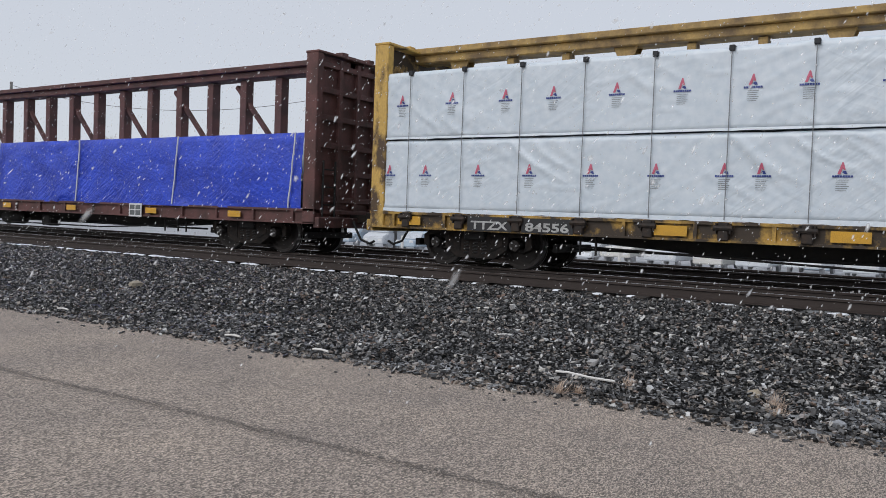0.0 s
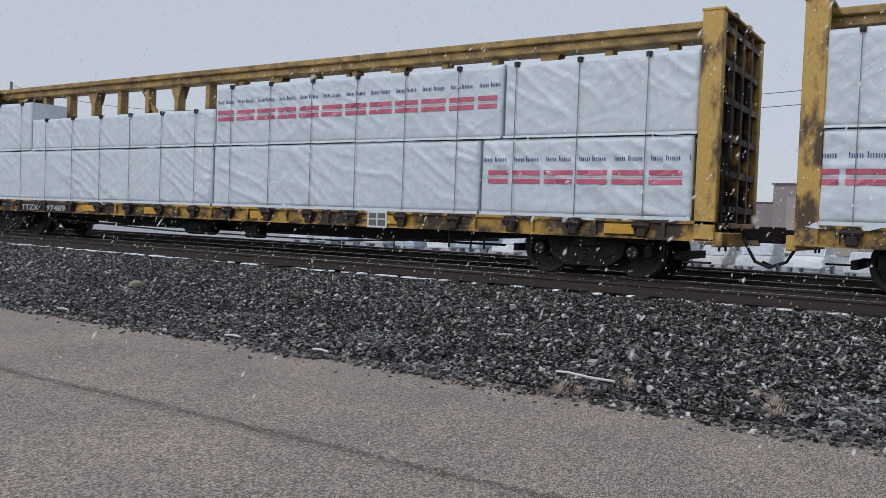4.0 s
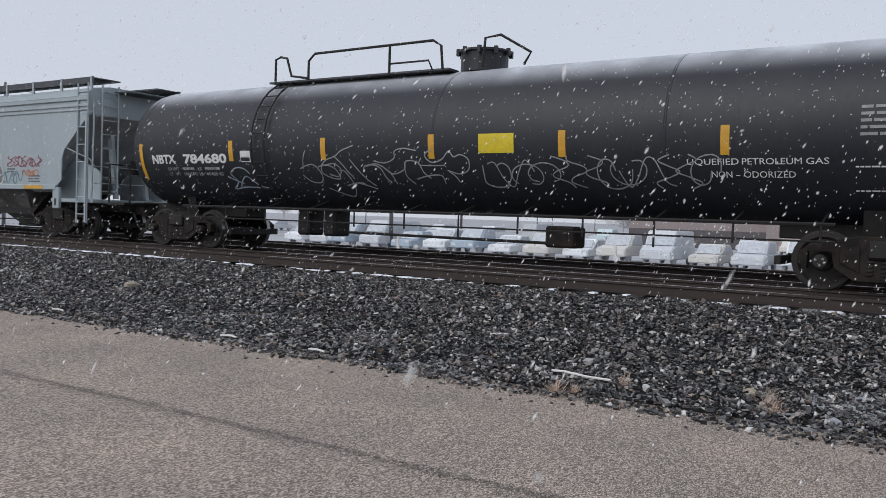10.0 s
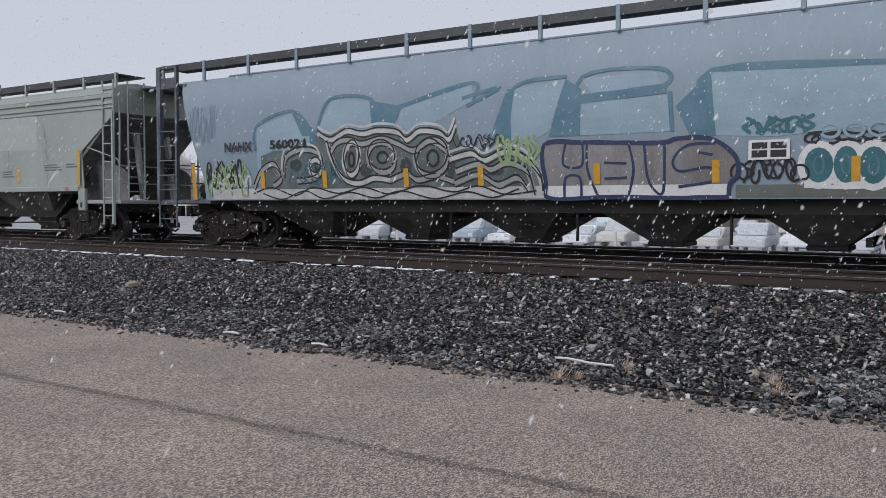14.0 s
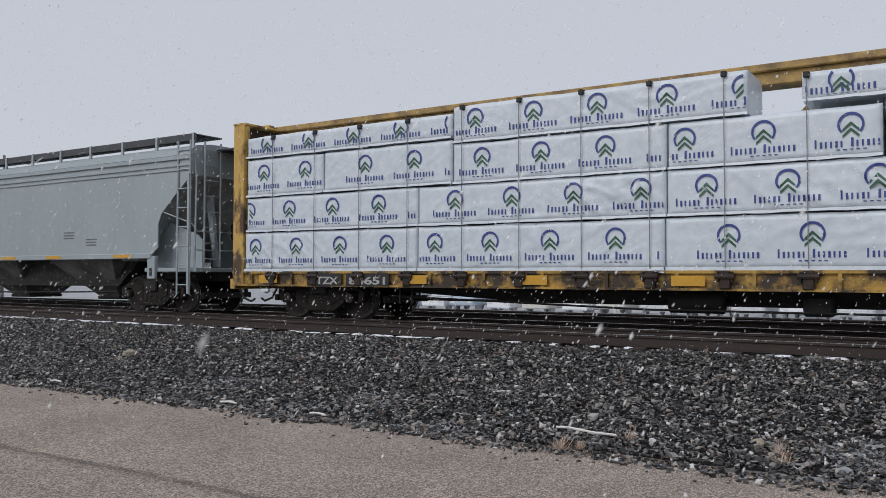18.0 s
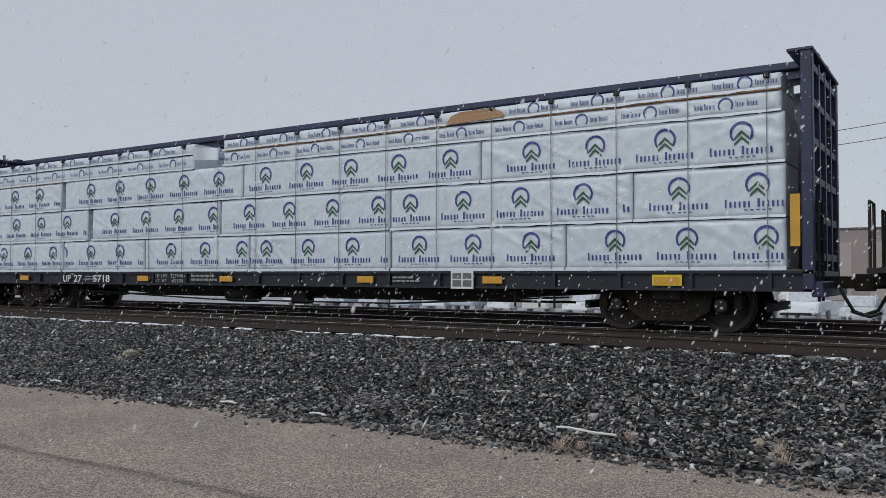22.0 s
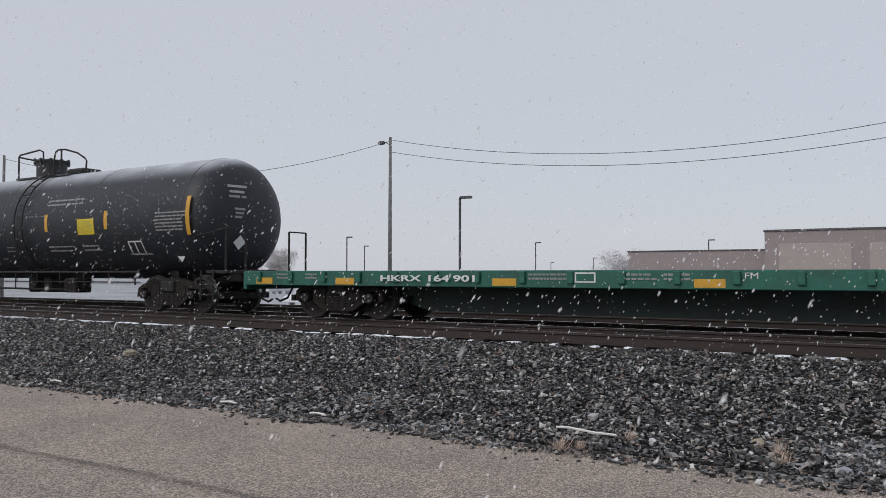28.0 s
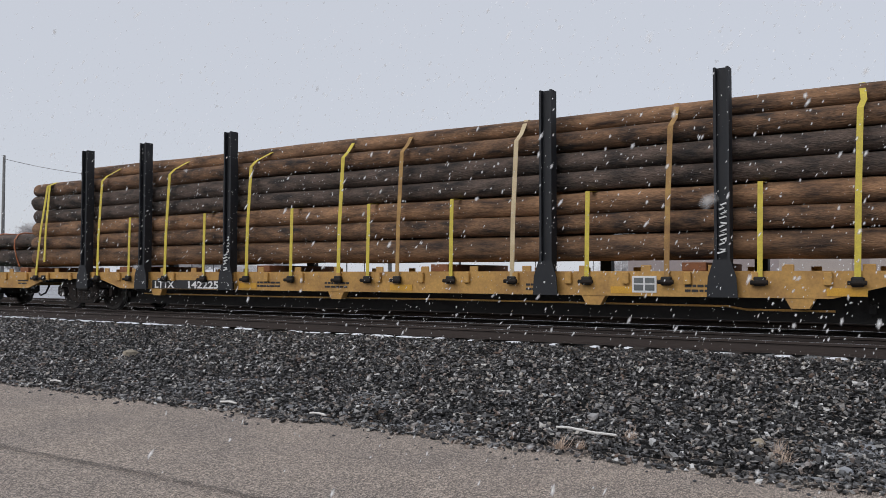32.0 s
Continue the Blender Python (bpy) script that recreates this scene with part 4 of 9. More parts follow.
# ---- covered hoppers ----
M_DULLBLUE = material("grimed_blue_grey_paint", (0.15, 0.18, 0.21), 0.65, dark=(0.05, 0.055, 0.06), scale=2.4, fine=24, amount=0.85, stretch=(1, 1, 0.5))
# grime, with the shade under the car's end put into the colour
M_SLOPE = material("grimed_shaded_slope_sheet_paint", (0.21, 0.21, 0.205), 0.7, dark=(0.075, 0.068, 0.062), scale=1.8, fine=24, amount=0.85, stretch=(1, 1, 0.5))
# brighter copy: light on the slope sheet put into the colour
M_SLOPELIGHT = material("grimed_lit_slope_sheet_paint", (0.4, 0.41, 0.41), 0.65, dark=(0.22, 0.215, 0.21), scale=1.8, fine=24, amount=0.8, stretch=(1, 1, 0.5))
def hopper(center, half, mat, label, bays, round_side=False, cut=1.18, dark_mat=None, straight=False, slope=None):
    car = vehicle("hopper_car", center, label, "freight car", "hopper cars")
    W = 1.53
    xb = half - 0.16
    trim_mat = M_DULLBLUE if round_side else mat
    if round_side:
        side = [(-xb + 0.78, 3.92), (-xb + 0.70, 3.70), (-xb + 1.62, 1.62), (-xb + 1.62, 1.10), (xb - 1.62, 1.10), (xb - 1.62, 1.62), (xb - 0.70, 3.70), (xb - 0.78, 3.92)]
    else:
        side = [(-xb, 3.88), (-xb, 3.34), (-xb + 0.5, 2.95), (-xb + cut - 0.12, 2.46), (-xb + cut, 2.2), (-xb + cut, 1.62), (-xb + cut + 0.35, 1.36), (xb - cut - 0.35, 1.36), (xb - cut, 1.62), (xb - cut, 2.2), (xb - cut + 0.12, 2.46), (xb - 0.5, 2.95), (xb, 3.34), (xb, 3.88)]
        if straight:
            side = [(-xb, 3.88), (-xb, 3.34), (-xb + cut + 0.1, 2.42), (-xb + cut, 1.36), (xb - cut, 1.36), (xb - cut - 0.1, 2.42), (xb, 3.34), (xb, 3.88)]
    for sgn in (-1, 1):
        bm = bmesh.new()
        if round_side:  # the side bellies out
            n = 14
            rows = []
            for j in range(n + 1):
                w = j / n
                z = 1.10 + (3.95 - 1.10) * w
                y = 1.50 + 0.10 * math.sin(math.pi * min(1, w * 1.02)) - (0.0 if w < 0.75 else 1.1 * (w - 0.75) ** 1.6)
                inset = 1.62 if z < 1.62 else 1.62 - 0.92 * (z - 1.62) / 2.3
                rows.append([bm.verts.new((x, sgn * y, z)) for x in (-xb + inset, -3.0, 3.0, xb - inset)])
            for r0, r1 in zip(rows, rows[1:]):
                for i in range(3):
                    bm.faces.new((r0[i], r0[i + 1], r1[i + 1], r1[i]) if sgn < 0 else (r0[i], r1[i], r1[i + 1], r0[i + 1]))
            part("side_wall", bm, mat, car, smooth=True)
        else:
            y0, y1 = sorted((sgn * W, sgn * (W - 0.03)))
            prism(bm, side, y0, y1, "y")
            sd = part("side_wall", bm, mat, car)
            for z, h, d in ((3.80, 0.10, 0.05), (3.62, 0.07, 0.035), (3.50, 0.05, 0.03), (1.42, 0.13, 0.05)):
                a, b = sorted((sgn * W, sgn * (W + d)))
                e = xb if z > 3 else xb - cut - 0.2
                part("stiffener", bbox(-e, e, a, b, z - h / 2, z + h / 2, 0.01), mat, sd)
    bm = bmesh.new()
    if round_side:
        e = xb - 0.75
        prism(bm, [(-1.18, 3.86), (1.18, 3.86), (1.0, 4.02), (0.5, 4.12), (-0.5, 4.12), (-1.0, 4.02)], -e, e, "x")
    else:
        prism(bm, [(-W - 0.035, 3.86), (W + 0.035, 3.86), (W - 0.0, 3.98), (W - 0.14, 4.09), (0.9, 4.17), (-0.9, 4.17), (-W + 0.14, 4.09), (-W + 0.0, 3.98)], -xb - 0.02, xb + 0.02, "x")
    part("roof", bm, mat, car)
    # end walls, slope sheets, and the dark bin floor between
    for sgn in (-1, 1):
        m = pose(0, 0, 0, 0, 0, 0 if sgn > 0 else 180)
        bm = bmesh.new()
        if round_side:
            prism(bm, [(xb - 0.76, 3.9), (xb - 0.70, 3.7), (xb - 1.75, 1.2), (xb - 1.85, 1.2), (xb - 0.85, 3.9)], -1.42, 1.42, "y")
        else:
            prism(bm, [(xb, 3.98), (xb, 3.36), (xb - 2.55, 1.30), (xb - 2.62, 1.36), (xb - 0.06, 3.42), (xb - 0.06, 3.98)], -1.50, 1.50, "y")
        end = part("end_sheet", bm, slope or M_SLOPE, car, "grimed slope sheet with its lighting in the paint", at=m)
        if not round_side:
            part("end_panel", bbox(xb - 0.05, xb + 0.012, -1.52, 1.52, 3.37, 3.97, 0.01), mat, end)
            for y in (-1.04, 1.0) if sgn > 0 else ():  # upright plates that carry the slope sheet
                bm = bmesh.new()
                prism(bm, [(xb - 2.1, 1.12), (xb - 0.12, 1.12), (xb - 0.12, 1.8), (xb - 0.3, 1.94), (xb - 0.85, 2.12), (xb - 1.3, 2.27), (xb - 2.1, 1.62)], y, y + 0.04, "y")
                part("shear_plate", bm, mat if slope else M_SLOPE, end)
        for y in (-0.5, 0.5):
            bm = bmesh.new()
            prism(bm, [(xb - 0.4, 2.9), (xb - 0.15, 1.15), (xb - 0.27, 1.15), (xb - 0.55, 2.8)] if not round_side else [(xb - 1.0, 2.9), (xb - 0.3, 1.15), (xb - 0.42, 1.15), (xb - 1.1, 2.75)], y - 0.05, y + 0.05, "y")
            part("end_brace", bm, trim_mat, end)
        part("platform", bbox(half - 1.9, half, -1.48, 1.48, 1.02, 1.12, 0.012), trim_mat, end)
        # corner posts, ladders and grab irons
        for y in (-1, 1):
            bm = bmesh.new()
            if round_side:
                box(bm, half - 0.16, half - 0.02, y * 1.45 - 0.05, y * 1.45 + 0.05, 1.1, 4.36)
                box(bm, half - 0.69, half - 0.15, y * 1.45 - 0.03, y * 1.45 + 0.03, 3.82, 4.08)
                box(bm, half - 0.69, half - 0.15, y * 1.45 - 0.03, y * 1.45 + 0.03, 4.30, 4.36)
                box(bm, half - 0.75, half - 0.68, y * 1.45 - 0.04, y * 1.45 + 0.04, 1.1, 4.36)
            else:
                tube(bm, [(half - 0.08, y * 1.46, 1.1), (half - 0.08, y * 1.42, 3.2), (xb, y * 1.40, 3.85)], 0.024, 6)
                box(bm, xb - 0.03, xb + 0.03, y * 1.57 - 0.035, y * 1.57 + 0.035, 0.5, 3.4)
            part("corner_post", bm, trim_mat, end)
            tall = sgn > 0 and not round_side
            ladder(end, xb - (0.2 if tall else 0.34), y * 1.56, 0.48, 4.2 if tall else 2.95, 8 if tall else 7, trim_mat, "x", 0.44 if tall else 0.62, "side_ladder")
        ladder(end, half - 0.04, -0.95, 1.15, 4.2, 8, trim_mat, "y", 0.5, "end_ladder")
        bm = bmesh.new()
        tube(bm, [(half - 0.06, -1.4, 2.0), (half - 0.06, 1.4, 2.0)], 0.016, 5)
        tube(bm, [(half - 0.06, -1.4, 1.55), (half - 0.06, 1.4, 1.55)], 0.016, 5)
        tube(bm, [(xb - cut, -1.5, 2.55), (xb - 0.05, -1.45, 2.2), (half - 0.06, -1.4, 2.0)], 0.016, 5)
        part("handrail", bm, trim_mat, end)
        jack = part("jacking_pad", bbox(half - 1.71, half - 1.41, -1.56, -1.46, 0.84, 1.42, 0.02), mat, end)
        # the hole's darkness is a black block set on the pad
        part("pad_hole", bbox(half - 1.61, half - 1.51, -1.566, -1.55, 0.92, 1.12, 0.03), M_BLACKINK, jack)
        part("roof_walk_end", bbox(half - 0.5, half + 0.5, -0.75, 0.75, 4.02, 4.06, 0.005), M_GALV, end)
        if sgn > 0:
            bm = bmesh.new()
            bmesh.ops.create_cone(bm, segments=20, radius1=0.27, radius2=0.27, depth=0.04, cap_ends=False, matrix=pose(half - 0.02, 0.1, 2.05, 0, 90, 0))
            for k in range(5):
                a = 1.2566 * k
                tube(bm, [(half - 0.02, 0.1, 2.05), (half - 0.02, 0.1 + 0.26 * math.cos(a), 2.05 + 0.26 * math.sin(a))], 0.016, 5)
            part("brake_wheel", bm, M_STEEL, end)
            part("brake_housing", bbox(half - 0.35, half - 0.06, -0.1, 0.3, 1.85, 2.25, 0.04), M_STEEL, end)
        truck(car, center, sgn * (half - 2.1))
    part("center_sill", bbox(-half + 0.1, half - 0.1, -0.3, 0.3, 0.78, 1.12, 0.02), M_STEEL, car)
    grime = dark_mat or M_HOPPERGRIME
    e = xb - 2.6
    bm = bmesh.new()
    if round_side:
        prism(bm, [(-e - 0.5, 1.12), (-e + 0.1, 0.86), (e - 0.1, 0.86), (e + 0.5, 1.12)], -1.3, 1.3, "y")
    else:
        prism(bm, [(-e, 1.36), (-e + 0.9, 0.64), (e - 0.9, 0.64), (e, 1.36)], -0.95, 0.95, "y")
    part("bin_floor", bm, M_STEEL, car)
    zt, yt, yb = (0.88, 1.15, 0.4) if round_side else (1.35, 1.46, 0.5)
    for x, wt, wb in bays:
        bm = bmesh.new()
        top = [bm.verts.new((x + p * wt, q * yt, zt)) for p, q in ((-1, -1), (1, -1), (1, 1), (-1, 1))]
        bot = [bm.verts.new((x + p * wb, q * yb, 0.34)) for p, q in ((-1, -1), (1, -1), (1, 1), (-1, 1))]
        bm.faces.new(bot[::-1])
        bm.faces.new(top)
        for i in range(4):
            bm.faces.new((top[i], bot[i], bot[(i + 1) % 4], top[(i + 1) % 4]))
        bmesh.ops.recalc_face_normals(bm, faces=bm.faces[:])
        by = part("hopper_bay", bm, grime, car)
        part("outlet_gate", bbox(x - wb - 0.06, x + wb + 0.06, -yb - 0.05, yb + 0.05, 0.27, 0.36, 0.02), M_STEEL, by)
    if round_side:  # hangers and a pipe in the gaps between the bays
        for (x0, _, _), (x1, _, _) in zip(bays, bays[1:]):
            bm = bmesh.new()
            tube(bm, [((x0 + x1) / 2, -1.2, 0.36), ((x0 + x1) / 2, -1.2, 1.0)], 0.03, 6)
            part("hanger", bm, M_STEEL, car)
        bm = bmesh.new()
        tube(bm, [(-e, -1.2, 0.92), (e, -1.2, 0.92)], 0.03, 6)
        part("air_pipe", bm, M_STEEL, car)
    else:
        bm = bmesh.new()
        tube(bm, [(-e + 1, -0.9, 0.5), (0.5, -0.9, 0.42), (e - 1, -0.9, 0.5)], 0.022, 5)
        part("brake_rod", bm, M_STEEL, car)
    # running boards on the roof with their brackets and hatch covers
    for sgn in (-1, 1):
        y0, y1 = sorted((sgn * 0.62, sgn * 1.42))
        bm = bmesh.new()
        for k in range(13):
            y = y0 + (y1 - y0) * k / 12
            box(bm, -half + 0.1, half - 0.1, y - 0.005, y + 0.005, 4.33, 4.37)
        x = -half + 0.1
        while x < half - 0.1:
            box(bm, x, x + 0.012, y0, y1, 4.34, 4.365)
            x += 0.14
        box(bm, -half + 0.1, half - 0.1, y0 + 0.01, y1 - 0.01, 4.334, 4.336)
        wk = part("running_board", bm, M_GALV, car)
        part("board_rim", bbox(-half + 0.1, half - 0.1, y0 - 0.012 if sgn < 0 else y1, y0 if sgn < 0 else y1 + 0.012, 4.215, 4.385, 0), M_GALV, wk)
        br = mesh_of(bbox(-0.04, 0.04, y0 - 0.03 if sgn < 0 else y1 - 0.02, y0 + 0.02 if sgn < 0 else y1 + 0.03, 3.95, 4.40, 0.006), "board_bracket", mat)
        x = -half + 0.2
        while x < half:
            part("board_bracket", br, None, wk, at=pose(x, 0, 0))
            x += (2 * half - 0.4) / 13
    part("hatch_cover", bbox(-xb + 1.2, xb - 1.2, -0.42, 0.42, 4.1, 4.22, 0.04), mat, car)
    bm = bmesh.new()
    lathe(bm, [(-0.45, 0.0), (-0.4, 0.18), (0.4, 0.18), (0.45, 0.0)], 14, "x")
    part("air_reservoir", bm, M_STEEL, car, at=pose(-half + 1.1, -0.6, 1.35), smooth=True)
    couplers(car, half + 0.42)
    return car


M_HOPPERGRIME = material("road_grimed_grey_paint", (0.15, 0.148, 0.142), 0.75, dark=(0.035, 0.032, 0.03), scale=1.5, fine=20, amount=0.8)


# ---- tank cars ----
def tank_car(center, half, label, R=1.5, zc=2.5, dome=0.0, lpg=False):
    car = vehicle("tank_car", center, label, "freight car", "tank cars")
    bm = bmesh.new()
    prof = []
    for k in range(9):
        a = math.pi / 2 * k / 8
        prof.append((-half - 0.9 * math.cos(a) ** 0.86, R * math.sin(a) ** 0.8))
    mid = [(-half + 2 * half * k / 10, R) for k in range(1, 10)]
    lathe(bm, prof + mid + [(-a, r) for a, r in prof[::-1]], 64, "x")
    shell = part("tank_shell", bm, M_TANK, car, smooth=True, at=pose(0, 0, zc))
    for x in (-half, -half * 0.52, 0.0, half * 0.52, half):
        bm = bmesh.new()
        lathe(bm, [(x - 0.03, R - 0.02), (x - 0.025, R + 0.0025), (x + 0.025, R + 0.0025), (x + 0.03, R - 0.02)], 64, "x")
        part("weld_seam", bm, M_TANK, shell, smooth=True)
    for sgn in (-1, 1):
        m = pose(0, 0, 0, 0, 0, 0 if sgn > 0 else 180)
        sill = part("stub_sill", bbox(half - 2.6, half + 1.4, -0.32, 0.32, 0.78, 1.08, 0.02), M_STEEL, car, at=m)
        bm = bmesh.new()
        prism(bm, [(-0.7, 0.82), (0.7, 0.82), (0.85, 1.3), (0.6, 1.14), (-0.6, 1.14), (-0.85, 1.3)], half - 1.3, half - 1.0, "x")
        part("saddle", bm, M_STEEL, sill)
        part("end_platform", bbox(half + 0.75, half + 1.45, -1.4, 1.4, 0.98, 1.06, 0.01), M_STEEL, sill)
        for y in (-1.38, -0.75, 0.75, 1.38):
            bm = bmesh.new()
            tube(bm, [(half + 1.4, y, 1.05), (half + 1.4, y, 2.05)], 0.026, 6)
            part("railing_post", bm, M_STEEL, sill)
        for line in ([(half + 1.4, -1.38, 2.05), (half + 1.4, -0.75, 2.05)], [(half + 1.4, 0.75, 2.05), (half + 1.4, 1.38, 2.05)], [(half + 0.5, -1.45, 1.9), (half + 0.9, -1.42, 1.95), (half + 1.4, -1.38, 2.05)]):
            bm = bmesh.new()
            tube(bm, line, 0.02, 6)
            part("handrail", bm, M_STEEL, sill)
        ladder(sill, half + 0.85, -1.45, 0.36, 1.05, 3, M_STEEL, "x", 0.42, "step")
        truck(car, center, sgn * (half - 0.95))
    # running rails along the tank's foot
    bm = bmesh.new()
    for z in (1.02, 0.76):
        tube(bm, [(-half + 1.6, -1.46, z), (half - 1.6, -1.46, z)], 0.016 if z < 0.9 else 0.03, 6)
    part("side_rail", bm, M_STEEL, car)
    rg = random.Random(int(center))
    n = 12
    for i in range(n):
        x = -half + 1.8 + (2 * half - 3.6) * i / (n - 1)
        bm = bmesh.new()
        tube(bm, [(x, -1.46, 0.68 if i % 3 else 0.56), (x, -1.46, 1.02), (x, -0.8, 1.2)], 0.02, 5)
        part("rail_bracket", bm, M_STEEL, car)
    for x in ((-0.6, 0.2) if not lpg else (-4.4, -3.6)):
        part("bottom_valve", bbox(x - 0.18, x + 0.18, -0.3, 0.3, 0.42, 1.1, 0.05), M_STEEL, car)
    bm = bmesh.new()
    tube(bm, [(-2.5, -0.9, 0.55), (2.8, -0.9, 0.52)], 0.03, 6)
    part("brake_pipe", bm, M_STEEL, car)
    part("brake_valve", bbox(2.3, 2.9, -1.1, -0.6, 0.45, 0.85, 0.04), M_BROWNSTEEL, car)
    # manway, platform and railing on top
    top = zc + R
    bm = bmesh.new()
    lathe(bm, [(0, 0.44), (0.50, 0.44), (0.505, 0.49), (0.56, 0.49), (0.57, 0.46), (0.60, 0.30), (0.61, 0.0)], 24, "z")
    for k in range(10):
        a = 0.628 * k
        box(bm, 0.49 * math.cos(a) - 0.03, 0.49 * math.cos(a) + 0.03, 0.49 * math.sin(a) - 0.03, 0.49 * math.sin(a) + 0.03, 0.42, 0.60)
    part("manway", bm, M_TANK, car, at=pose(dome if lpg else dome - 0.5, 0, top - 0.05) @ Matrix.Diagonal((1.12, 1.12, 0.8, 1) if lpg else (1, 1, 1, 1)))
    if lpg:
        plat = part("top_platform", bbox(dome - 5.4, dome - 0.4, -0.75, -0.35, top - 0.06, top - 0.02, 0.005), M_GALV, car)
        bm = bmesh.new()
        z0, z1 = top - 0.04, top + 0.54
        tube(bm, [(dome - 5.2, -0.75, z0), (dome - 5.2, -0.75, z1 - 0.05), (dome - 5.05, -0.75, z1), (dome - 4.85, -0.75, z1 - 0.04), (dome - 4.7, -0.75, z0 + 0.12), (dome - 4.18, -0.75, z0 + 0.04)], 0.028, 6)
        tube(bm, [(dome - 4.18, -0.75, z0), (dome - 4.18, -0.75, z1 - 0.15), (dome - 4.0, -0.75, z1), (dome - 0.8, -0.75, z1 + 0.02), (dome - 0.6, -0.75, z1 - 0.1), (dome - 0.55, -0.75, z0)], 0.028, 6)
        tube(bm, [(dome - 1.9, -0.75, z0), (dome - 1.9, -0.75, z1)], 0.028, 6)
        tube(bm, [(dome - 1.9, -0.75, z0 + 0.2), (dome - 0.9, -0.75, z0 + 0.2), (dome - 0.8, -0.75, z0)], 0.02, 6)
        tube(bm, [(dome + 0.3, -0.6, z0), (dome + 0.35, -0.6, z1), (dome + 0.7, -0.6, z1 + 0.03), (dome + 1.35, -0.55, z1 - 0.35), (dome + 1.2, -0.55, z0)], 0.028, 6)
        part("top_railing", bm, M_STEEL, plat)
        lad = (dome - 4.9,)
    else:
        plat = part("top_platform", bbox(dome - 1.35, dome + 1.3, -0.65, -0.4, top - 0.1, top - 0.05, 0.005), M_GALV, car)
        z0, z1 = top - 0.05, top + 0.72
        bm = bmesh.new()
        tube(bm, [(dome - 1.2, -0.65, z0), (dome - 1.2, -0.65, z1 - 0.12), (dome - 1.15, -0.65, z1 - 0.06), (dome - 0.1, -0.65, z1 + 0.02), (dome + 0.08, -0.65, z1 - 0.05), (dome + 0.12, -0.65, z0 + 0.3)], 0.026, 6)
        tube(bm, [(dome - 1.2, 0.65, z0), (dome - 1.2, 0.65, z1 - 0.2), (dome - 1.2, -0.65, z1 - 0.12)], 0.026, 6)
        tube(bm, [(dome + 0.65, -0.65, z0), (dome + 0.65, -0.65, z1 - 0.13 - 0.15), (dome + 0.72, -0.65, z1 - 0.13 + 0.02), (dome + 0.85, -0.65, z1 - 0.13 + 0.08), (dome + 1.1, -0.6, z1 - 0.13 + 0.08), (dome + 1.4, -0.4, z1 - 0.13 - 0.02), (dome + 1.62, -0.3, z1 - 0.13 - 0.18), (dome + 1.7, -0.3, z1 - 0.4), (dome + 1.66, -0.3, z0)], 0.026, 6)
        tube(bm, [(dome + 1.0, -0.65, z0), (dome + 1.0, -0.65, z1 - 0.13 + 0.1)], 0.026, 6)
        part("top_railing", bm, M_STEEL, plat)
        part("valve_box", bbox(dome + 0.7, dome + 1.5, -0.3, 0.4, top - 0.05, top + 0.15, 0.06), M_STEEL, plat)
        lad = (dome + 0.5,)
    for x in lad:  # the ladder bends over the tank's side
        bm = bmesh.new()
        for d in (-0.2, 0.2):
            tube(bm, [(x + d, -(R + 0.09) * math.cos(a), zc + (R + 0.09) * math.sin(a)) for a in [math.radians(-55 + 125 * k / 12) for k in range(13)]], 0.022, 5)
        for k in range(11):
            a = math.radians(-52 + 118 * k / 10)
            tube(bm, [(x - 0.2, -(R + 0.09) * math.cos(a), zc + (R + 0.09) * math.sin(a)), (x + 0.2, -(R + 0.09) * math.cos(a), zc + (R + 0.09) * math.sin(a))], 0.014, 5)
        part("tank_ladder", bm, M_STEEL, car)
    couplers(car, half + 1.5)
    return car


def on_tank(car, name, x0, x1, z0, z1, mat, R=1.5, zc=2.5, lift=0.006, label="", n=8):
    """A decal that follows the tank's round side."""
    bm = bmesh.new()
    rows = []
    for i in range(n + 1):
        z = z0 + (z1 - z0) * i / n
        y = -math.sqrt(max(0.01, (R + lift) ** 2 - (z - zc) ** 2))
        rows.append((bm.verts.new((x0, y, z)), bm.verts.new((x1, y, z))))
    for a, b in zip(rows, rows[1:]):
        bm.faces.new((a[0], a[1], b[1], b[0]))
    return part(name, bm, mat, car, label)


def tank_lettering(car, body, size, mat, x, z, width, R=1.5, zc=2.5, bold=0.0, lift=0.008):
    me = text_mesh(body, size, width, bold=bold).copy()
    me.materials.clear()
    me.materials.append(mat)
    co = np.empty(len(me.vertices) * 3)
    me.vertices.foreach_get("co", co)
    co = co.reshape(-1, 3)
    co[:, 1] += -np.sqrt((R + lift) ** 2 - (co[:, 2] + z - zc) ** 2)
    me.vertices.foreach_set("co", co.ravel())
    return part("lettering", me, None, car, at=pose(x, 0, z))


def tank_bars(car, x, z, rows, w, gap, h, mat, R=1.5, zc=2.5, seed=1):
    rg = random.Random(seed)
    for i in range(rows):
        zz = z - i * gap
        q = 0.0
        while q < w * rg.uniform(0.75, 1.0):
            bm = bmesh.new()
            d = min(rg.uniform(0.06, 0.2) * w, w - q)
            vs = []
            for a, b in ((q, zz - h * 0.75), (q + d, zz - h * 0.75), (q + d, zz), (q, zz)):
                vs.append(bm.verts.new((x + a, -math.sqrt((R + 0.008) ** 2 - (b - zc) ** 2), b)))
            bm.faces.new(vs)
            part("stencil_bar", bm, mat, car)
            q += d + 0.025 * w


# ---- the train, from its front ----
YEL = "weathered yellow steel lumber car"
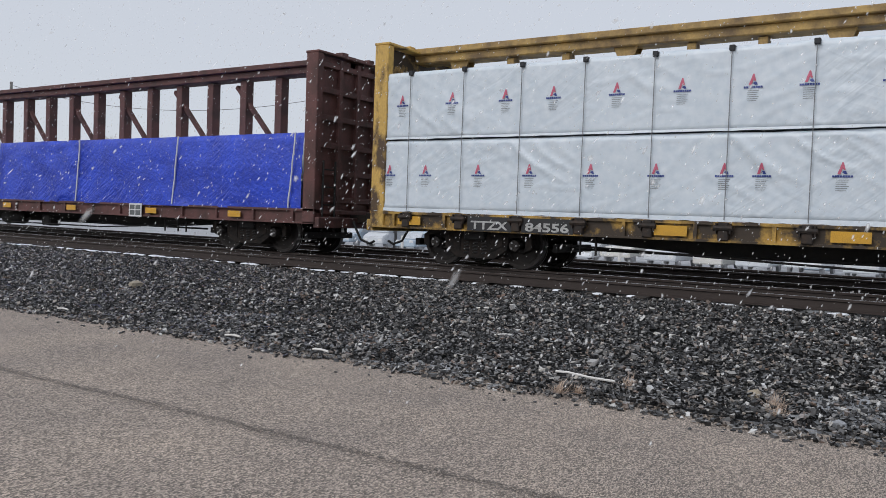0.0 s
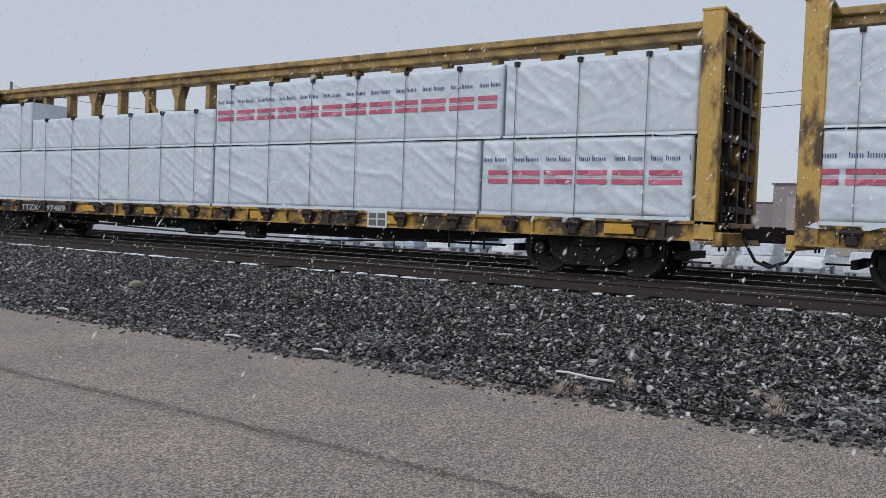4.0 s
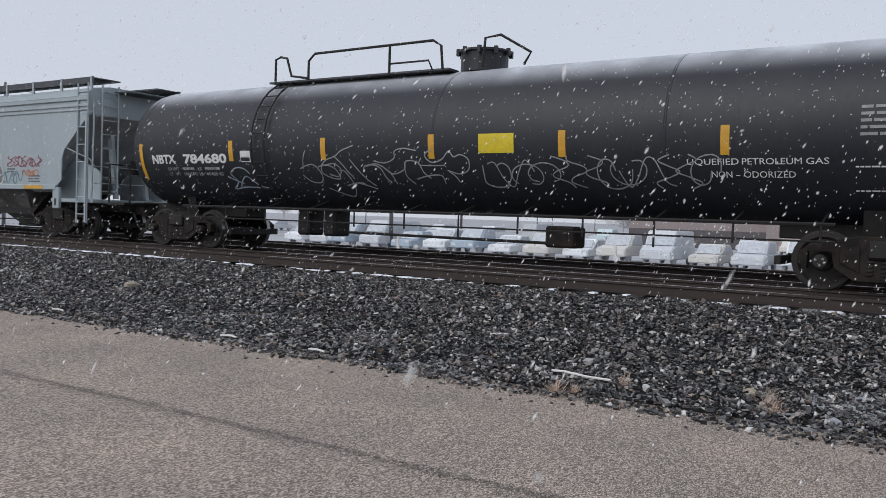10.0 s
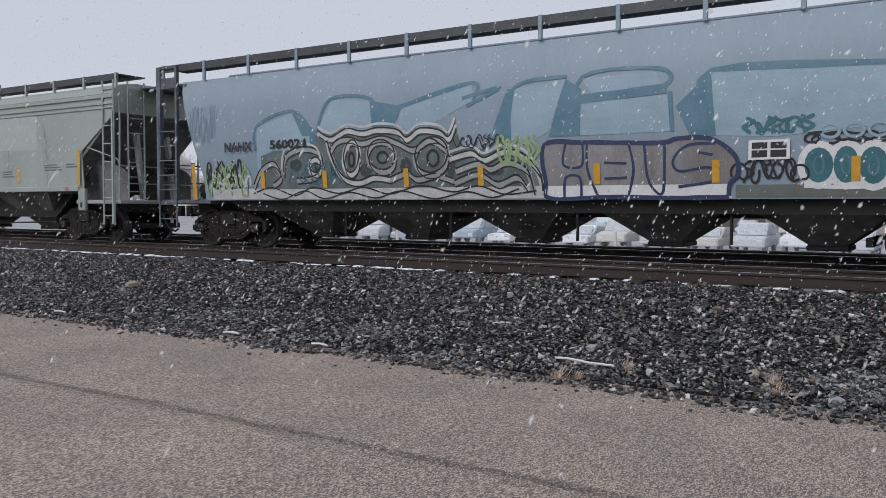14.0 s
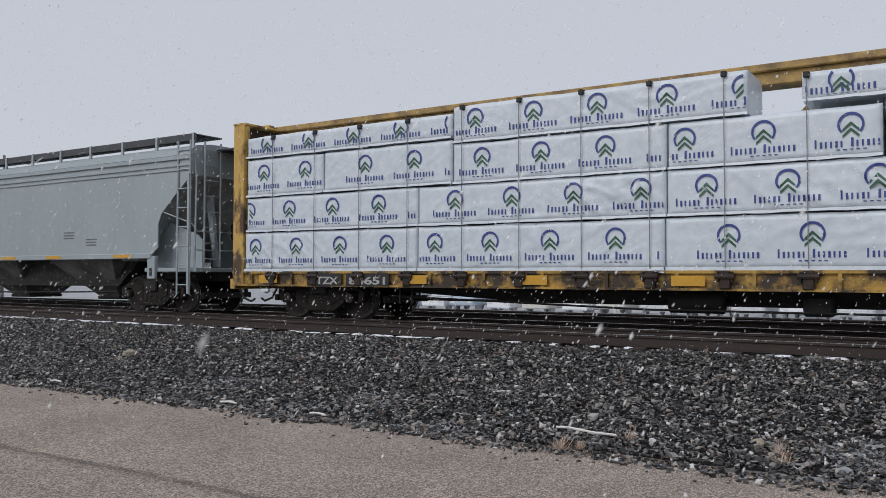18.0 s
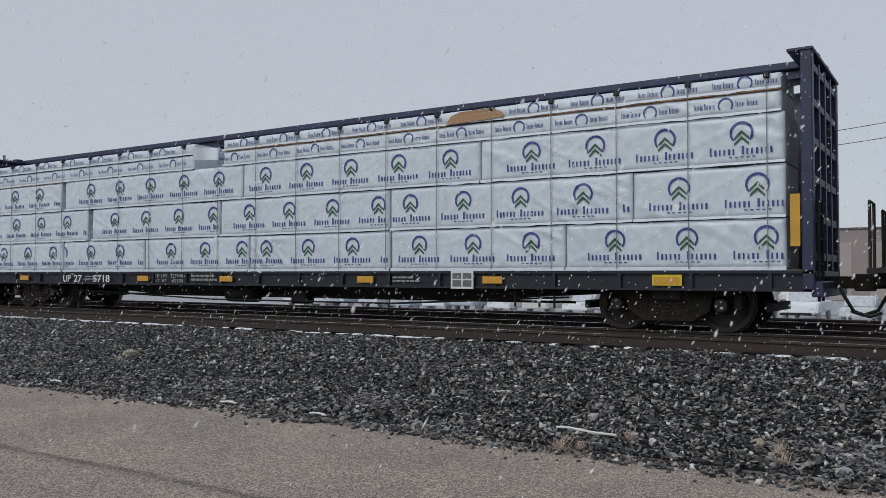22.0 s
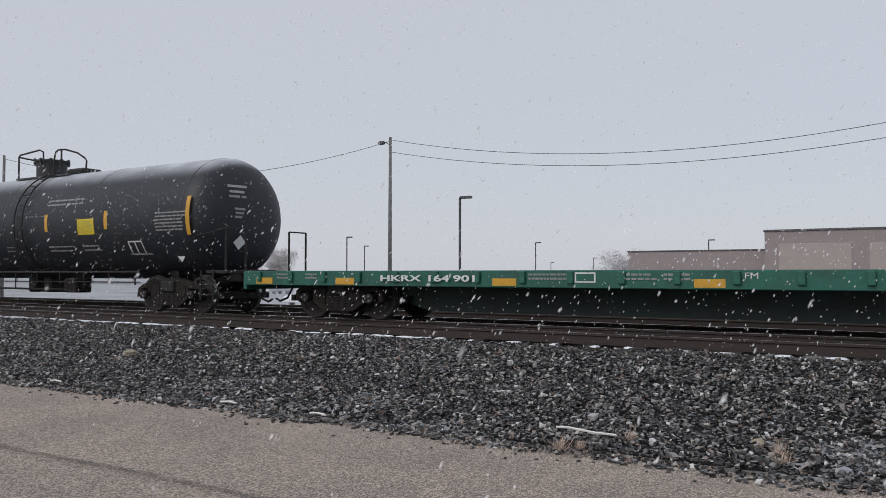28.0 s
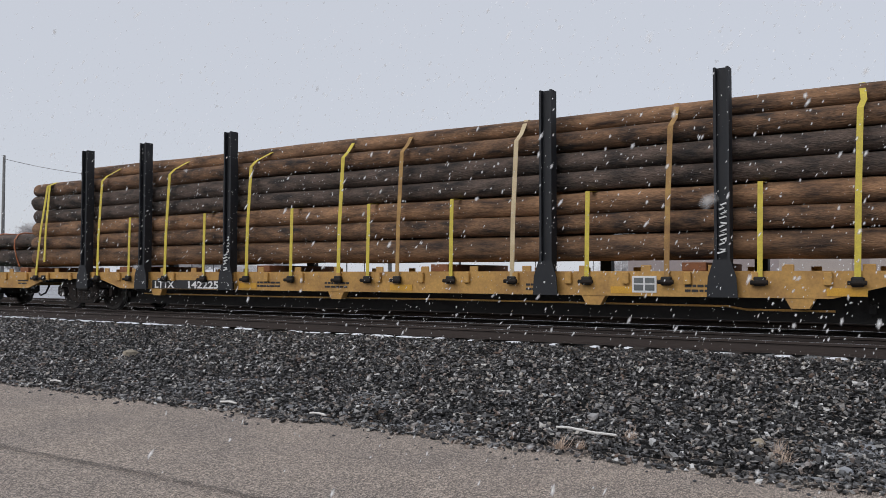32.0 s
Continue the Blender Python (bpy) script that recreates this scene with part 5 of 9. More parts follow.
# maroon car with a blue tarpaulin
c1 = centerbeam(-23.75, 11.6, M_MAROON, M_MAROON, "rusty maroon steel centre-beam lumber car, half empty",
                [(7.6 - 2.4 * k, 9.0 - 2.4 * k, 4.1, 2.6) for k in range(8)], post_step=1.2)
# lumber in white wrap with small red and navy marks
c2 = centerbeam(1.0, 11.6, M_YELLOW, M_CHORD, YEL + " stacked with white-wrapped lumber", [(0, 0.3, 4.0, 3.9)], post_step=1.22, sill_mat=M_SILLYEL, end_mat=M_ENDYEL)
c3 = centerbeam(25.7, 11.7, M_YELLOW, M_CHORD, YEL + " with an open web of posts", [(-4.6 + 3.7 * k, -4.0 + 3.7 * k, 4.2, 3.5) for k in range(3)], post_step=1.22, sill_mat=M_SILLYEL, end_mat=M_ENDYEL)
c4 = centerbeam(50.3, 11.7, M_YELLOW, M_CHORD, YEL + " with a gap in its upper tier", [(-3.1, -2.5, 3.6, 4.2)], post_step=1.22, sill_mat=M_SILLYEL, end_mat=M_ENDYEL)
c11 = centerbeam(174.15, 11.7, M_YELLOW, M_CHORD, YEL + " stacked four tiers high", [(0.3, 0.9, 3.6, 4.2)], post_step=1.22, web=0.24, sill_mat=M_SILLYEL, end_mat=M_ENDYEL)
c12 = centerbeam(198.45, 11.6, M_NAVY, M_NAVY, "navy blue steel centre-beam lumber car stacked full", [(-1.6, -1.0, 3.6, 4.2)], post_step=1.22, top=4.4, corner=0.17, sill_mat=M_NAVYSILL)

CAPS = {
    "c2": (1.0, [-9.68 + 1.247 * k for k in range(18)], 3.83),
    "c3a": (25.7, [14.99, 16.24, 17.45], 3.84), "c3b": (25.7, [18.7 + 1.25 * k for k in range(6)], 3.33), "c3c": (25.7, [26.19 + 1.25 * k for k in range(9)], 3.84),
    "c4a": (50.3, [39.4 + 1.25 * k for k in range(6)], 3.96), "c4b": (50.3, [46.9, 48.18, 49.45], 3.52), "c4c": (50.3, [50.75 + 1.27 * k for k in range(9)], 3.93),
    "c11a": (174.15, [163.7 + 1.23 * k for k in range(4)], 4.08), "c11b": (174.15, [168.67 + 1.23 * k for k in range(5)], 4.22), "c11c": (174.15, [174.82 + 1.225 * k for k in range(9)], 4.05),
    "c12a": (198.45, [188.4 + 1.24 * k for k in range(8)], 4.12), "c12b": (198.45, [198.32 + 1.23 * k for k in range(10)], 4.12),
}
CAR_OF = {"c2": c2, "c3": c3, "c4": c4, "c11": c11, "c12": c12}
for key, (cx_, xs_, top_) in CAPS.items():
    bands(cx_, xs_, 1.06, top_, CAR_OF[key.rstrip("abc")])


def print_logos(ob, kind, x0, x1, z0, z1, first, pitch, seed):
    marks_at = []
    if isinstance(first, tuple):
        marks_at = list(first)
    else:
        while first < x1 + 0.4:
            marks_at.append(first)
            first += pitch
    """The maker's marks along a bundle, one every pitch metres."""
    for x in marks_at:
        a, b, c = [], [], []
        if kind == "a":
            if x0 + 0.3 < x < x1 - 0.3:
                a, b, c = a_logo(x, z0 + (z1 - z0) * 0.52, 0.145)
        elif kind == "arch":
            s, zc = 0.185, z0 + (z1 - z0) * 0.63
            arc, chev = arch_logo(x, zc, s)
            ok = lambda q: all(x0 + 0.02 < p[0] < x1 - 0.02 and z0 < p[1] < z1 - 0.02 for p in q)
            b = [q for q in arc if ok(q)] + [q for q in word_bars(x - 0.5, x + 0.5, z0 + (z1 - z0) * 0.19, 0.1) if ok(q)] + [q for k in range(5) for q in rect(x - 0.2 + 0.09 * k, x - 0.15 + 0.09 * k, z0 + (z1 - z0) * 0.13, z0 + (z1 - z0) * 0.15) if ok(q)]
            a = [q for q in chev if ok(q)]
        else:
            ok = lambda q: all(x0 + 0.02 < p[0] < x1 - 0.02 for p in q)
            zt = z0 + (z1 - z0) * 0.58
            for zz in (zt, zt - 0.155):
                a += [q for q in rect(x - 0.28, x + 0.28, zz - 0.085, zz) if ok(q)]
            a += [q for q in rect(x - 0.28, x + 0.28, zt - 0.125, zt - 0.117) if ok(q)]
            b += [q for q in word_bars(x - 0.25, x + 0.25, zt + 0.16, 0.07) if ok(q)]
        sets = {"a": (M_RED, M_NAVYINK, M_GREYINK), "arch": (M_GREENINK, M_NAVYINK, M_NAVYINK), "stripe": (M_RED, M_NAVYINK, M_NAVYINK)}[kind]
        lb = {"a": "red and navy printed mark", "arch": "blue arch over green chevrons", "stripe": "red stripes under a navy line"}[kind]
        if a or b or c:
            on_wrap(ob, (a, b, c), sets, seed, "printed_mark", lb)


W_A = "white plastic-wrapped lumber bundle with small red marks"
W_S = "white plastic-wrapped lumber bundle with red stripes"
W_P = "plain white plastic-wrapped lumber bundle"
W_I = "white plastic-wrapped lumber bundle with blue arches"
LOAD = [  # x0, x1, z0, z1, marks, first mark, pitch
    (-10.5, 0.98, 2.50, 3.83, "a", (-9.88, -8.69, -7.52, -6.54, -5.35, -4.22, -3.1, -2.28, -1.15, -0.06), 0), (1.0, 12.2, 2.50, 3.83, "a", (1.81, 2.95, 4.06, 4.94, 5.99, 7.14, 8.28, 8.69, 9.56, 10.71, 11.85), 0), (-10.5, 0.88, 1.08, 2.46, "a", (-10.15, -9.27, -8.06, -6.97, -5.77, -4.6, -3.48, -2.91, -1.76, -0.6, 0.5), 0), (0.9, 12.1, 1.08, 2.46, "a", (1.2, 2.19, 3.35, 4.46, 5.44, 6.56, 7.6, 8.5, 9.54, 10.67, 11.75), 0),
    (14.2, 17.9, 2.47, 3.84, "", 0, 1), (17.95, 25.6, 2.47, 3.33, "", 0, 1), (25.63, 33.4, 2.47, 3.84, "stripe", 26.0, 0.65), (33.45, 37.05, 2.47, 3.84, "", 0, 1),
    (14.2, 25.55, 1.06, 2.44, "", 0, 1), (25.6, 32.95, 1.06, 2.44, "", 0, 1), (33.0, 37.0, 1.06, 2.44, "stripe", 33.3, 0.65),
    (38.75, 42.4, 2.50, 3.96, "", 0, 1), (42.42, 46.2, 2.50, 3.96, "stripe", 42.75, 0.65), (46.23, 50.1, 2.50, 3.54, "stripe", 46.5, 0.65), (50.15, 54.05, 2.50, 3.93, "stripe", 50.3, 0.65),
    (54.08, 57.85, 2.50, 3.93, "", 0, 1), (57.88, 61.7, 2.50, 3.93, "stripe", 58.1, 0.65), (38.75, 46.1, 1.06, 2.47, "stripe", 38.9, 0.65), (46.13, 49.98, 1.06, 2.47, "", 0, 1),
    (50.05, 53.9, 1.06, 2.47, "", 0, 1), (53.93, 61.65, 1.06, 2.47, "stripe", 54.15, 0.65),
    # four tiers, blue arches
    (162.85, 168.42, 3.63, 4.10, "arch", 163.5, 1.236), (168.45, 173.95, 3.52, 4.22, "arch", 168.95, 1.236), (174.75, 180.33, 3.62, 4.06, "arch", 175.3, 1.236), (180.36, 185.35, 3.50, 4.16, "arch", 180.7, 1.236),
    (162.85, 165.14, 2.74, 3.58, "arch", 163.4, 1.236), (165.17, 168.42, 2.74, 3.58, "arch", 166.3, 1.236), (168.45, 172.64, 2.72, 3.48, "arch", 169.1, 1.236), (172.67, 175.84, 2.72, 3.48, "arch", 172.95, 1.236), (175.88, 180.28, 2.72, 3.48, "arch", 176.1, 1.236), (180.32, 185.35, 2.72, 3.48, "arch", 180.7, 1.236),
    (162.85, 167.62, 1.94, 2.70, "arch", 162.95, 1.236), (167.64, 172.63, 1.94, 2.69, "arch", 168.5, 1.236), (172.65, 177.76, 1.94, 2.69, "arch", 173.3, 1.236), (177.8, 182.8, 1.94, 2.69, "arch", 178.8, 1.236), (182.83, 185.35, 1.94, 2.69, "arch", 183.1, 1.236),
    (162.8, 167.6, 1.06, 1.90, "arch", 163.16, 1.236), (167.62, 172.6, 1.06, 1.90, "arch", 168.04, 1.236), (172.62, 177.7, 1.06, 1.90, "arch", 173.64, 1.236), (177.74, 182.77, 1.06, 1.90, "arch", 178.23, 1.236), (182.8, 185.35, 1.06, 1.90, "arch", 183.75, 1.236),
    (187.1, 196.2, 3.88, 4.12, "low", 187.6, 1.24), (197.2, 209.6, 3.88, 4.12, "low", 197.9, 1.24), (187.1, 196.2, 3.52, 3.85, "low", 188.0, 1.24), (197.2, 209.6, 3.52, 3.85, "low", 197.6, 1.24),
    (187.1, 190.80, 2.72, 3.50, "arch", 187.3, 1.236), (190.95, 197.85, 2.72, 3.50, "arch", 192.15, 1.236), (197.88, 204.2, 2.72, 3.50, "arch", 198.6, 1.236), (204.22, 209.65, 2.72, 3.50, "arch", 205.3, 1.236),
    (187.1, 192.0, 1.87, 2.69, "arch", 187.4, 1.236), (192.2, 197.1, 1.87, 2.69, "arch", 193.2, 1.236), (197.14, 202.07, 1.87, 2.69, "arch", 198.1, 1.236), (202.1, 207.2, 1.87, 2.69, "arch", 202.6, 1.236), (207.22, 209.65, 1.87, 2.69, "arch", 208.0, 1.236),
    (187.0, 190.9, 1.06, 1.84, "arch", 188.0, 1.236), (190.93, 194.36, 1.06, 1.84, "arch", 190.95, 1.236), (194.4, 198.07, 1.06, 1.84, "arch", 195.4, 1.236), (198.1, 202.08, 1.06, 1.84, "arch", 198.66, 1.236), (202.12, 205.95, 1.06, 1.84, "arch", 202.82, 1.236), (205.97, 209.65, 1.06, 1.84, "arch", 206.89, 1.236),
]
for i, (x0, x1, z0, z1, kind, first, pitch) in enumerate(LOAD):
    lb = {"a": W_A, "stripe": W_S, "arch": W_I, "low": W_I, "": W_P}[kind]
    ob = wrapped_bundle("wrapped_lumber", x0, x1, z0, z1, lb, i, sag=0.03 if z0 < 1.1 and x0 < 100 else 0.0)
    if kind == "low":
        x = first
        while x < x1 - 0.5:
            zc = z0 + 0.5 * (z1 - z0)
            on_wrap(ob, (arch_logo(x, zc, 0.12)[0], word_bars(x - 0.5, x - 0.16, zc - 0.05, 0.075) + word_bars(x + 0.16, x + 0.5, zc - 0.05, 0.075)), (M_NAVYINK, M_NAVYINK), i, "printed_mark", "blue arch between two words")
            x += pitch
    elif kind:
        print_logos(ob, kind, x0, x1, z0, z1, first, pitch, i)
for x0, x1, z1 in ((-10.4, 12.1, 3.83), (14.2, 37.0, 3.3), (38.8, 50.0, 3.5), (50.1, 61.6, 3.9), (162.9, 173.9, 3.5), (174.7, 185.3, 4.05), (187.2, 196.0, 4.1), (197.2, 209.6, 4.1)):
    wrapped_bundle("wrapped_lumber", x0, x1, 1.06, z1, W_P, 3, near=False)

# a tear in the wrap on the navy car, with bare lumber in it
bm_ = bmesh.new()
bm_.faces.new([bm_.verts.new((x - 198.45, -1.448, z)) for x, z in ((203.46, 3.87), (204.73, 3.9), (204.7, 4.0), (204.5, 4.1), (203.8, 4.09), (203.58, 4.03))])
part("bare_lumber", bm_, M_LUMBER, c12, "bare orange-brown lumber in a tear of the wrap")
bm_ = bmesh.new()
rows_ = [[bm_.verts.new((196.2 + 0.9 * i / 6 - 198.45, -1.44 - 0.1 * math.sin(i) * j / 2, 3.72 + 0.3 * j / 2 - 0.05 * i / 6)) for i in range(7)] for j in range(3)]
for a_, b_ in zip(rows_, rows_[1:]):
    for i in range(6):
        bm_.faces.new((a_[i], a_[i + 1], b_[i + 1], b_[i]))
part("loose_wrap", bm_, M_WRAP, c12, "loose flap of white wrap", smooth=True)

for x0_, x1_, z_ in ((197.3, 203.4, 3.865), (204.8, 209.6, 3.865), (187.2, 190.7, 3.51)):  # edges of bare boards between the tiers
    part("bare_lumber", bbox(x0_ - 198.45, x1_ - 198.45, -1.42, -1.3, z_ - 0.014, z_ + 0.014, 0), M_LUMBER, c12, "thin edge of bare orange-brown lumber")

# blue tarpaulin over the maroon car's load
bm_ = bmesh.new()
rows_ = []
for j in range(13):
    rows_.append([])
    for i in range(81):
        x, z = -34.6 + (-12.55 + 34.6) * i / 80, 1.0 + (2.70 - 1.0) * j / 12
        rows_[-1].append(bm_.verts.new((x + 23.75, -1.42 + 3.4 * crease(x, z, 77) + 0.06 * (j / 12) ** 4, z)))
for a_, b_ in zip(rows_, rows_[1:]):
    for i in range(80):
        bm_.faces.new((a_[i], a_[i + 1], b_[i + 1], b_[i]))
back_ = [bm_.verts.new((v.co.x, -0.3, 2.72)) for v in rows_[-1]]
for i in range(80):
    bm_.faces.new((rows_[-1][i], rows_[-1][i + 1], back_[i + 1], back_[i]))
tarp = part("tarpaulin", bm_, M_TARP, smooth=True)
tagged(tarp, "creased blue tarpaulin with white lacing over a lumber load", "tarpaulin")
rider(tarp, -23.75)
for x in (-12.72, -16.6, -20.6, -24.6, -28.6):
    bm_ = bmesh.new()
    tube(bm_, [(x + 23.75 + 0.16 * (k / 8 - 1), -1.47 + 3.4 * crease(x, 1.04 + 1.66 * k / 8, 77) * 0.5, 1.04 + 1.66 * k / 8) for k in range(9)], 0.02, 5)
    part("lacing", bm_, M_WHITE, tarp, "white lacing")
core = wrapped_bundle("wrapped_lumber", -34.5, -12.9, 1.06, 2.6, "lumber bundle under a blue tarpaulin", 5, near=False)

hop_bays3 = [(-4.35, 1.4, 0.42), (0.0, 1.3, 0.42), (4.35, 1.4, 0.42)]
c5 = hopper(72.25, 8.95, M_HGREY, "pale grey steel covered hopper car with graffiti", hop_bays3, slope=M_SLOPELIGHT)
c7 = hopper(112.25, 9.0, M_HGREEN, "greenish grey steel covered hopper car with patched stencils", hop_bays3, cut=1.3, straight=True)
c8 = hopper(132.4, 9.7, M_HBLUE, "bluish grey round-sided covered hopper car with large graffiti", [(-5.25, 0.95, 0.26), (-2.6, 0.95, 0.26), (0.05, 0.95, 0.26), (2.75, 0.95, 0.26), (5.4, 0.95, 0.26)], round_side=True)
c9 = hopper(152.25, 9.0, M_HGREY, "clean pale grey steel covered hopper car", hop_bays3, slope=M_SLOPELIGHT)

c6 = tank_car(92.0, 8.83, "long black steel tank car with graffiti and yellow reflectors", dome=0.25, lpg=True)
c13 = tank_car(219.85, 7.65, "black steel tank car with white stencils", R=1.555, zc=2.40, dome=0.4)
c14 = tank_car(238.45, 7.72, "black steel tank car with snow lines on its shoulder", R=1.555, zc=2.40, dome=0.4)


M_SPRAYORANGE_TIE = material("orange_plastic_tie", (0.55, 0.2, 0.09), 0.5, bump=0)

# ---- flat cars ----
def flat_car(center, half, mat, label, belly=0.36, arched=False, grime=None, tail=0.0):
    car = vehicle("flat_car", center, label, "freight car", "flat cars")
    top = 1.02 if arched else 1.04
    rear = half + tail  # the trailing end lies further from the origin
    part("deck", bbox(-half, rear, -1.36, 1.36, top - 0.08, top, 0.01), mat, car)
    for sgn in (-1, 1):
        y0, y1 = sorted((sgn * 1.36, sgn * 1.42))
        if arched:  # the side sill rises over the trucks
            bm = bmesh.new()
            prism(bm, [(-half, top), (-half, 0.57), (-half + 1.6, 0.57), (-half + 2.5, 0.84), (-half + 4.9, 0.84), (-half + 5.8, 0.60), (rear - 5.8, 0.60), (rear - 4.9, 0.84), (rear - 2.5, 0.84), (rear - 1.6, 0.57), (rear, 0.57), (rear, top)], y0, y1, "y")
            sill = part("side_sill", bm, mat, car)
        else:
            sill = part("side_sill", bbox(-half, half, y0, y1, 0.72, top, 0.012), mat, car)
        pk = mesh_of(bbox(-0.06, 0.06, -0.06, 0.0, 0.80, top - 0.02, 0.012), "stake_pocket", mat)
        step = 1.05 if arched else 0.95
        for i in range(int((2 * half - 0.6) / step)):
            part("stake_pocket", pk, None, sill, at=pose(-half + 0.5 + step * i, y0 if sgn < 0 else y1 + 0.06, 0))
        if arched:
            for i in range(24):
                part("rub_block", bbox(-0.09, 0.09, -0.02, 0.02, 1.0, 1.12, 0.01), mat, sill, at=pose(-half + 0.7 + 1.12 * i, (y0 + y1) / 2, 0))
    bm = bmesh.new()
    prism(bm, [(-half + 0.3, 0.75), (-half + 2.9, 0.70), (-half + 4.6, belly), (rear - 4.6, belly), (rear - 2.9, 0.70), (rear - 0.3, 0.75), (rear - 0.3, 0.95), (-half + 0.3, 0.95)], -0.6, 0.6, "y")
    part("center_sill", bm, grime or M_FLATGRIME, car)
    for sgn in (-1, 1):
        m = pose(0, 0, 0, 0, 0, 0 if sgn > 0 else 180)
        end = rear if sgn > 0 else half
        es = part("end_sill", bbox(end - 0.02, end + 0.1, -1.36, 1.36, 0.62, top - 0.01, 0.015), mat, car, at=m)
        ladder(es, end - 0.35, -1.42, 0.38, 1.0, 3, mat, "x", 0.4, "step")
        truck(car, center, sgn * (end - (3.75 if arched else 2.5)))
    couplers(car, half + 0.3, tail)
    return car


M_FLATGRIME = material("grimed_green_underframe", (0.01, 0.026, 0.022), 0.7, dark=(0.012, 0.014, 0.013), scale=2, fine=25, amount=0.7)
c15 = flat_car(258.55, 10.32, M_GREEN, "empty dark green steel flat car", belly=0.2)
c16 = flat_car(283.1, 13.6, M_ORANGE, "orange-yellow steel flat car loaded with long poles", belly=0.2, arched=True, grime=M_STEEL, tail=1.2)
# the green car's gear: end rack, tape and stencils
bm_ = bmesh.new()
tube(bm_, [(9.15, -1.4, 1.0), (9.15, -1.4, 1.58), (9.72, -1.4, 1.58), (9.72, -1.4, 1.0)], 0.022, 6)
tube(bm_, [(9.15, -1.4, 1.3), (9.72, -1.4, 1.3)], 0.016, 6)
part("hand_hold", bm_, M_GREEN, c15)
reflectors(c15, [x - 258.55 for x in (248.87, 251.2, 255.0, 258.75, 261.7, 264.55, 268.0)], 0.82, -1.426, 0.5, 0.14)
lettering("HKRX", 0.12, M_WHITE, c15, 252.18 - 258.55, -1.488, 0.83, 1.0, 0.004)
lettering("164", 0.12, M_WHITE, c15, 253.35 - 258.55, -1.488, 0.83, 0.48, 0.004)
lettering("901", 0.12, M_WHITE, c15, 253.92 - 258.55, -1.488, 0.83, 0.48, 0.004)
lettering("FM", 0.1, M_WHITE, c15, 259.3 - 258.55, -1.43, 0.9, 0.2)
for i, (x, w) in enumerate(((249.3, 0.4), (250.1, 0.4), (255.5, 0.5), (256.0, 0.4), (257.2, 0.7), (258.0, 0.5), (262.6, 0.9), (263.6, 0.6), (265.5, 0.8), (266.5, 0.6))):
    bars(c15, x - 258.55, 0.98, -1.428, 2, w, 0.035, 0.075, M_DIM, 100 + i)
part("stencil_box", bbox(256.41 - 258.55, 256.8 - 258.55, -1.43, -1.424, 0.82, 1.0, 0), M_WHITE, c15)
part("stencil_box", bbox(256.44 - 258.55, 256.77 - 258.55, -1.434, -1.43, 0.845, 0.975, 0), M_GREEN, c15)

# ---- the poles on the last car ----
M_BARK = material("peeled_bark_of_poles", (0.21, 0.115, 0.062), 0.85, dark=(0.022, 0.015, 0.012), scale=3.4, fine=30, amount=1.0, bump=1.0, depth=0.03, stretch=(0.5, 1.6, 1.6), rand=0.5, coarse=0.8)
M_BARKDARK = material("dark_weathered_bark", (0.105, 0.075, 0.06), 0.9, dark=(0.014, 0.012, 0.011), scale=3.0, fine=28, amount=1.0, bump=1.0, depth=0.035, stretch=(0.55, 1.6, 1.6), rand=0.3, coarse=0.8)
M_PEELED = material("peeled_orange_brown_wood", (0.31, 0.17, 0.088), 0.8, dark=(0.04, 0.022, 0.014), scale=2.6, fine=34, amount=1.0, bump=0.9, depth=0.025, stretch=(0.4, 1.8, 1.8), rand=0.35, coarse=0.8)
M_LOGEND = material("sawn_pole_end", (0.16, 0.085, 0.045), 0.8, dark=(0.06, 0.03, 0.02), scale=6, fine=30)
M_STAKE = material("dark_slate_steel_stake", (0.009, 0.011, 0.015), 0.7, 0.0, dark=(0.02, 0.02, 0.022), scale=3, fine=30)
M_WEB = material("yellow_webbing", (0.62, 0.50, 0.06), 0.6, dark=(0.4, 0.3, 0.06), scale=6, fine=60)
M_WEBPALE = material("faded_beige_webbing", (0.58, 0.47, 0.3), 0.7, dark=(0.4, 0.3, 0.16), scale=3, fine=60, amount=0.6)
M_WEBOLD = material("soiled_orange_webbing", (0.4, 0.24, 0.075), 0.7, dark=(0.2, 0.1, 0.04), scale=3, fine=60, amount=0.8)
rl = random.Random(11)
LAYERS = [(1.45, 0.25, 266.8, 5), (1.88, 0.195, 266.7, 6), (2.25, 0.205, 270.95, 6), (2.64, 0.185, 271.0, 7), (3.01, 0.2, 270.9, 6), (3.39, 0.19, 271.0, 7), (3.74, 0.175, 273.0, 6)]
first_log = None
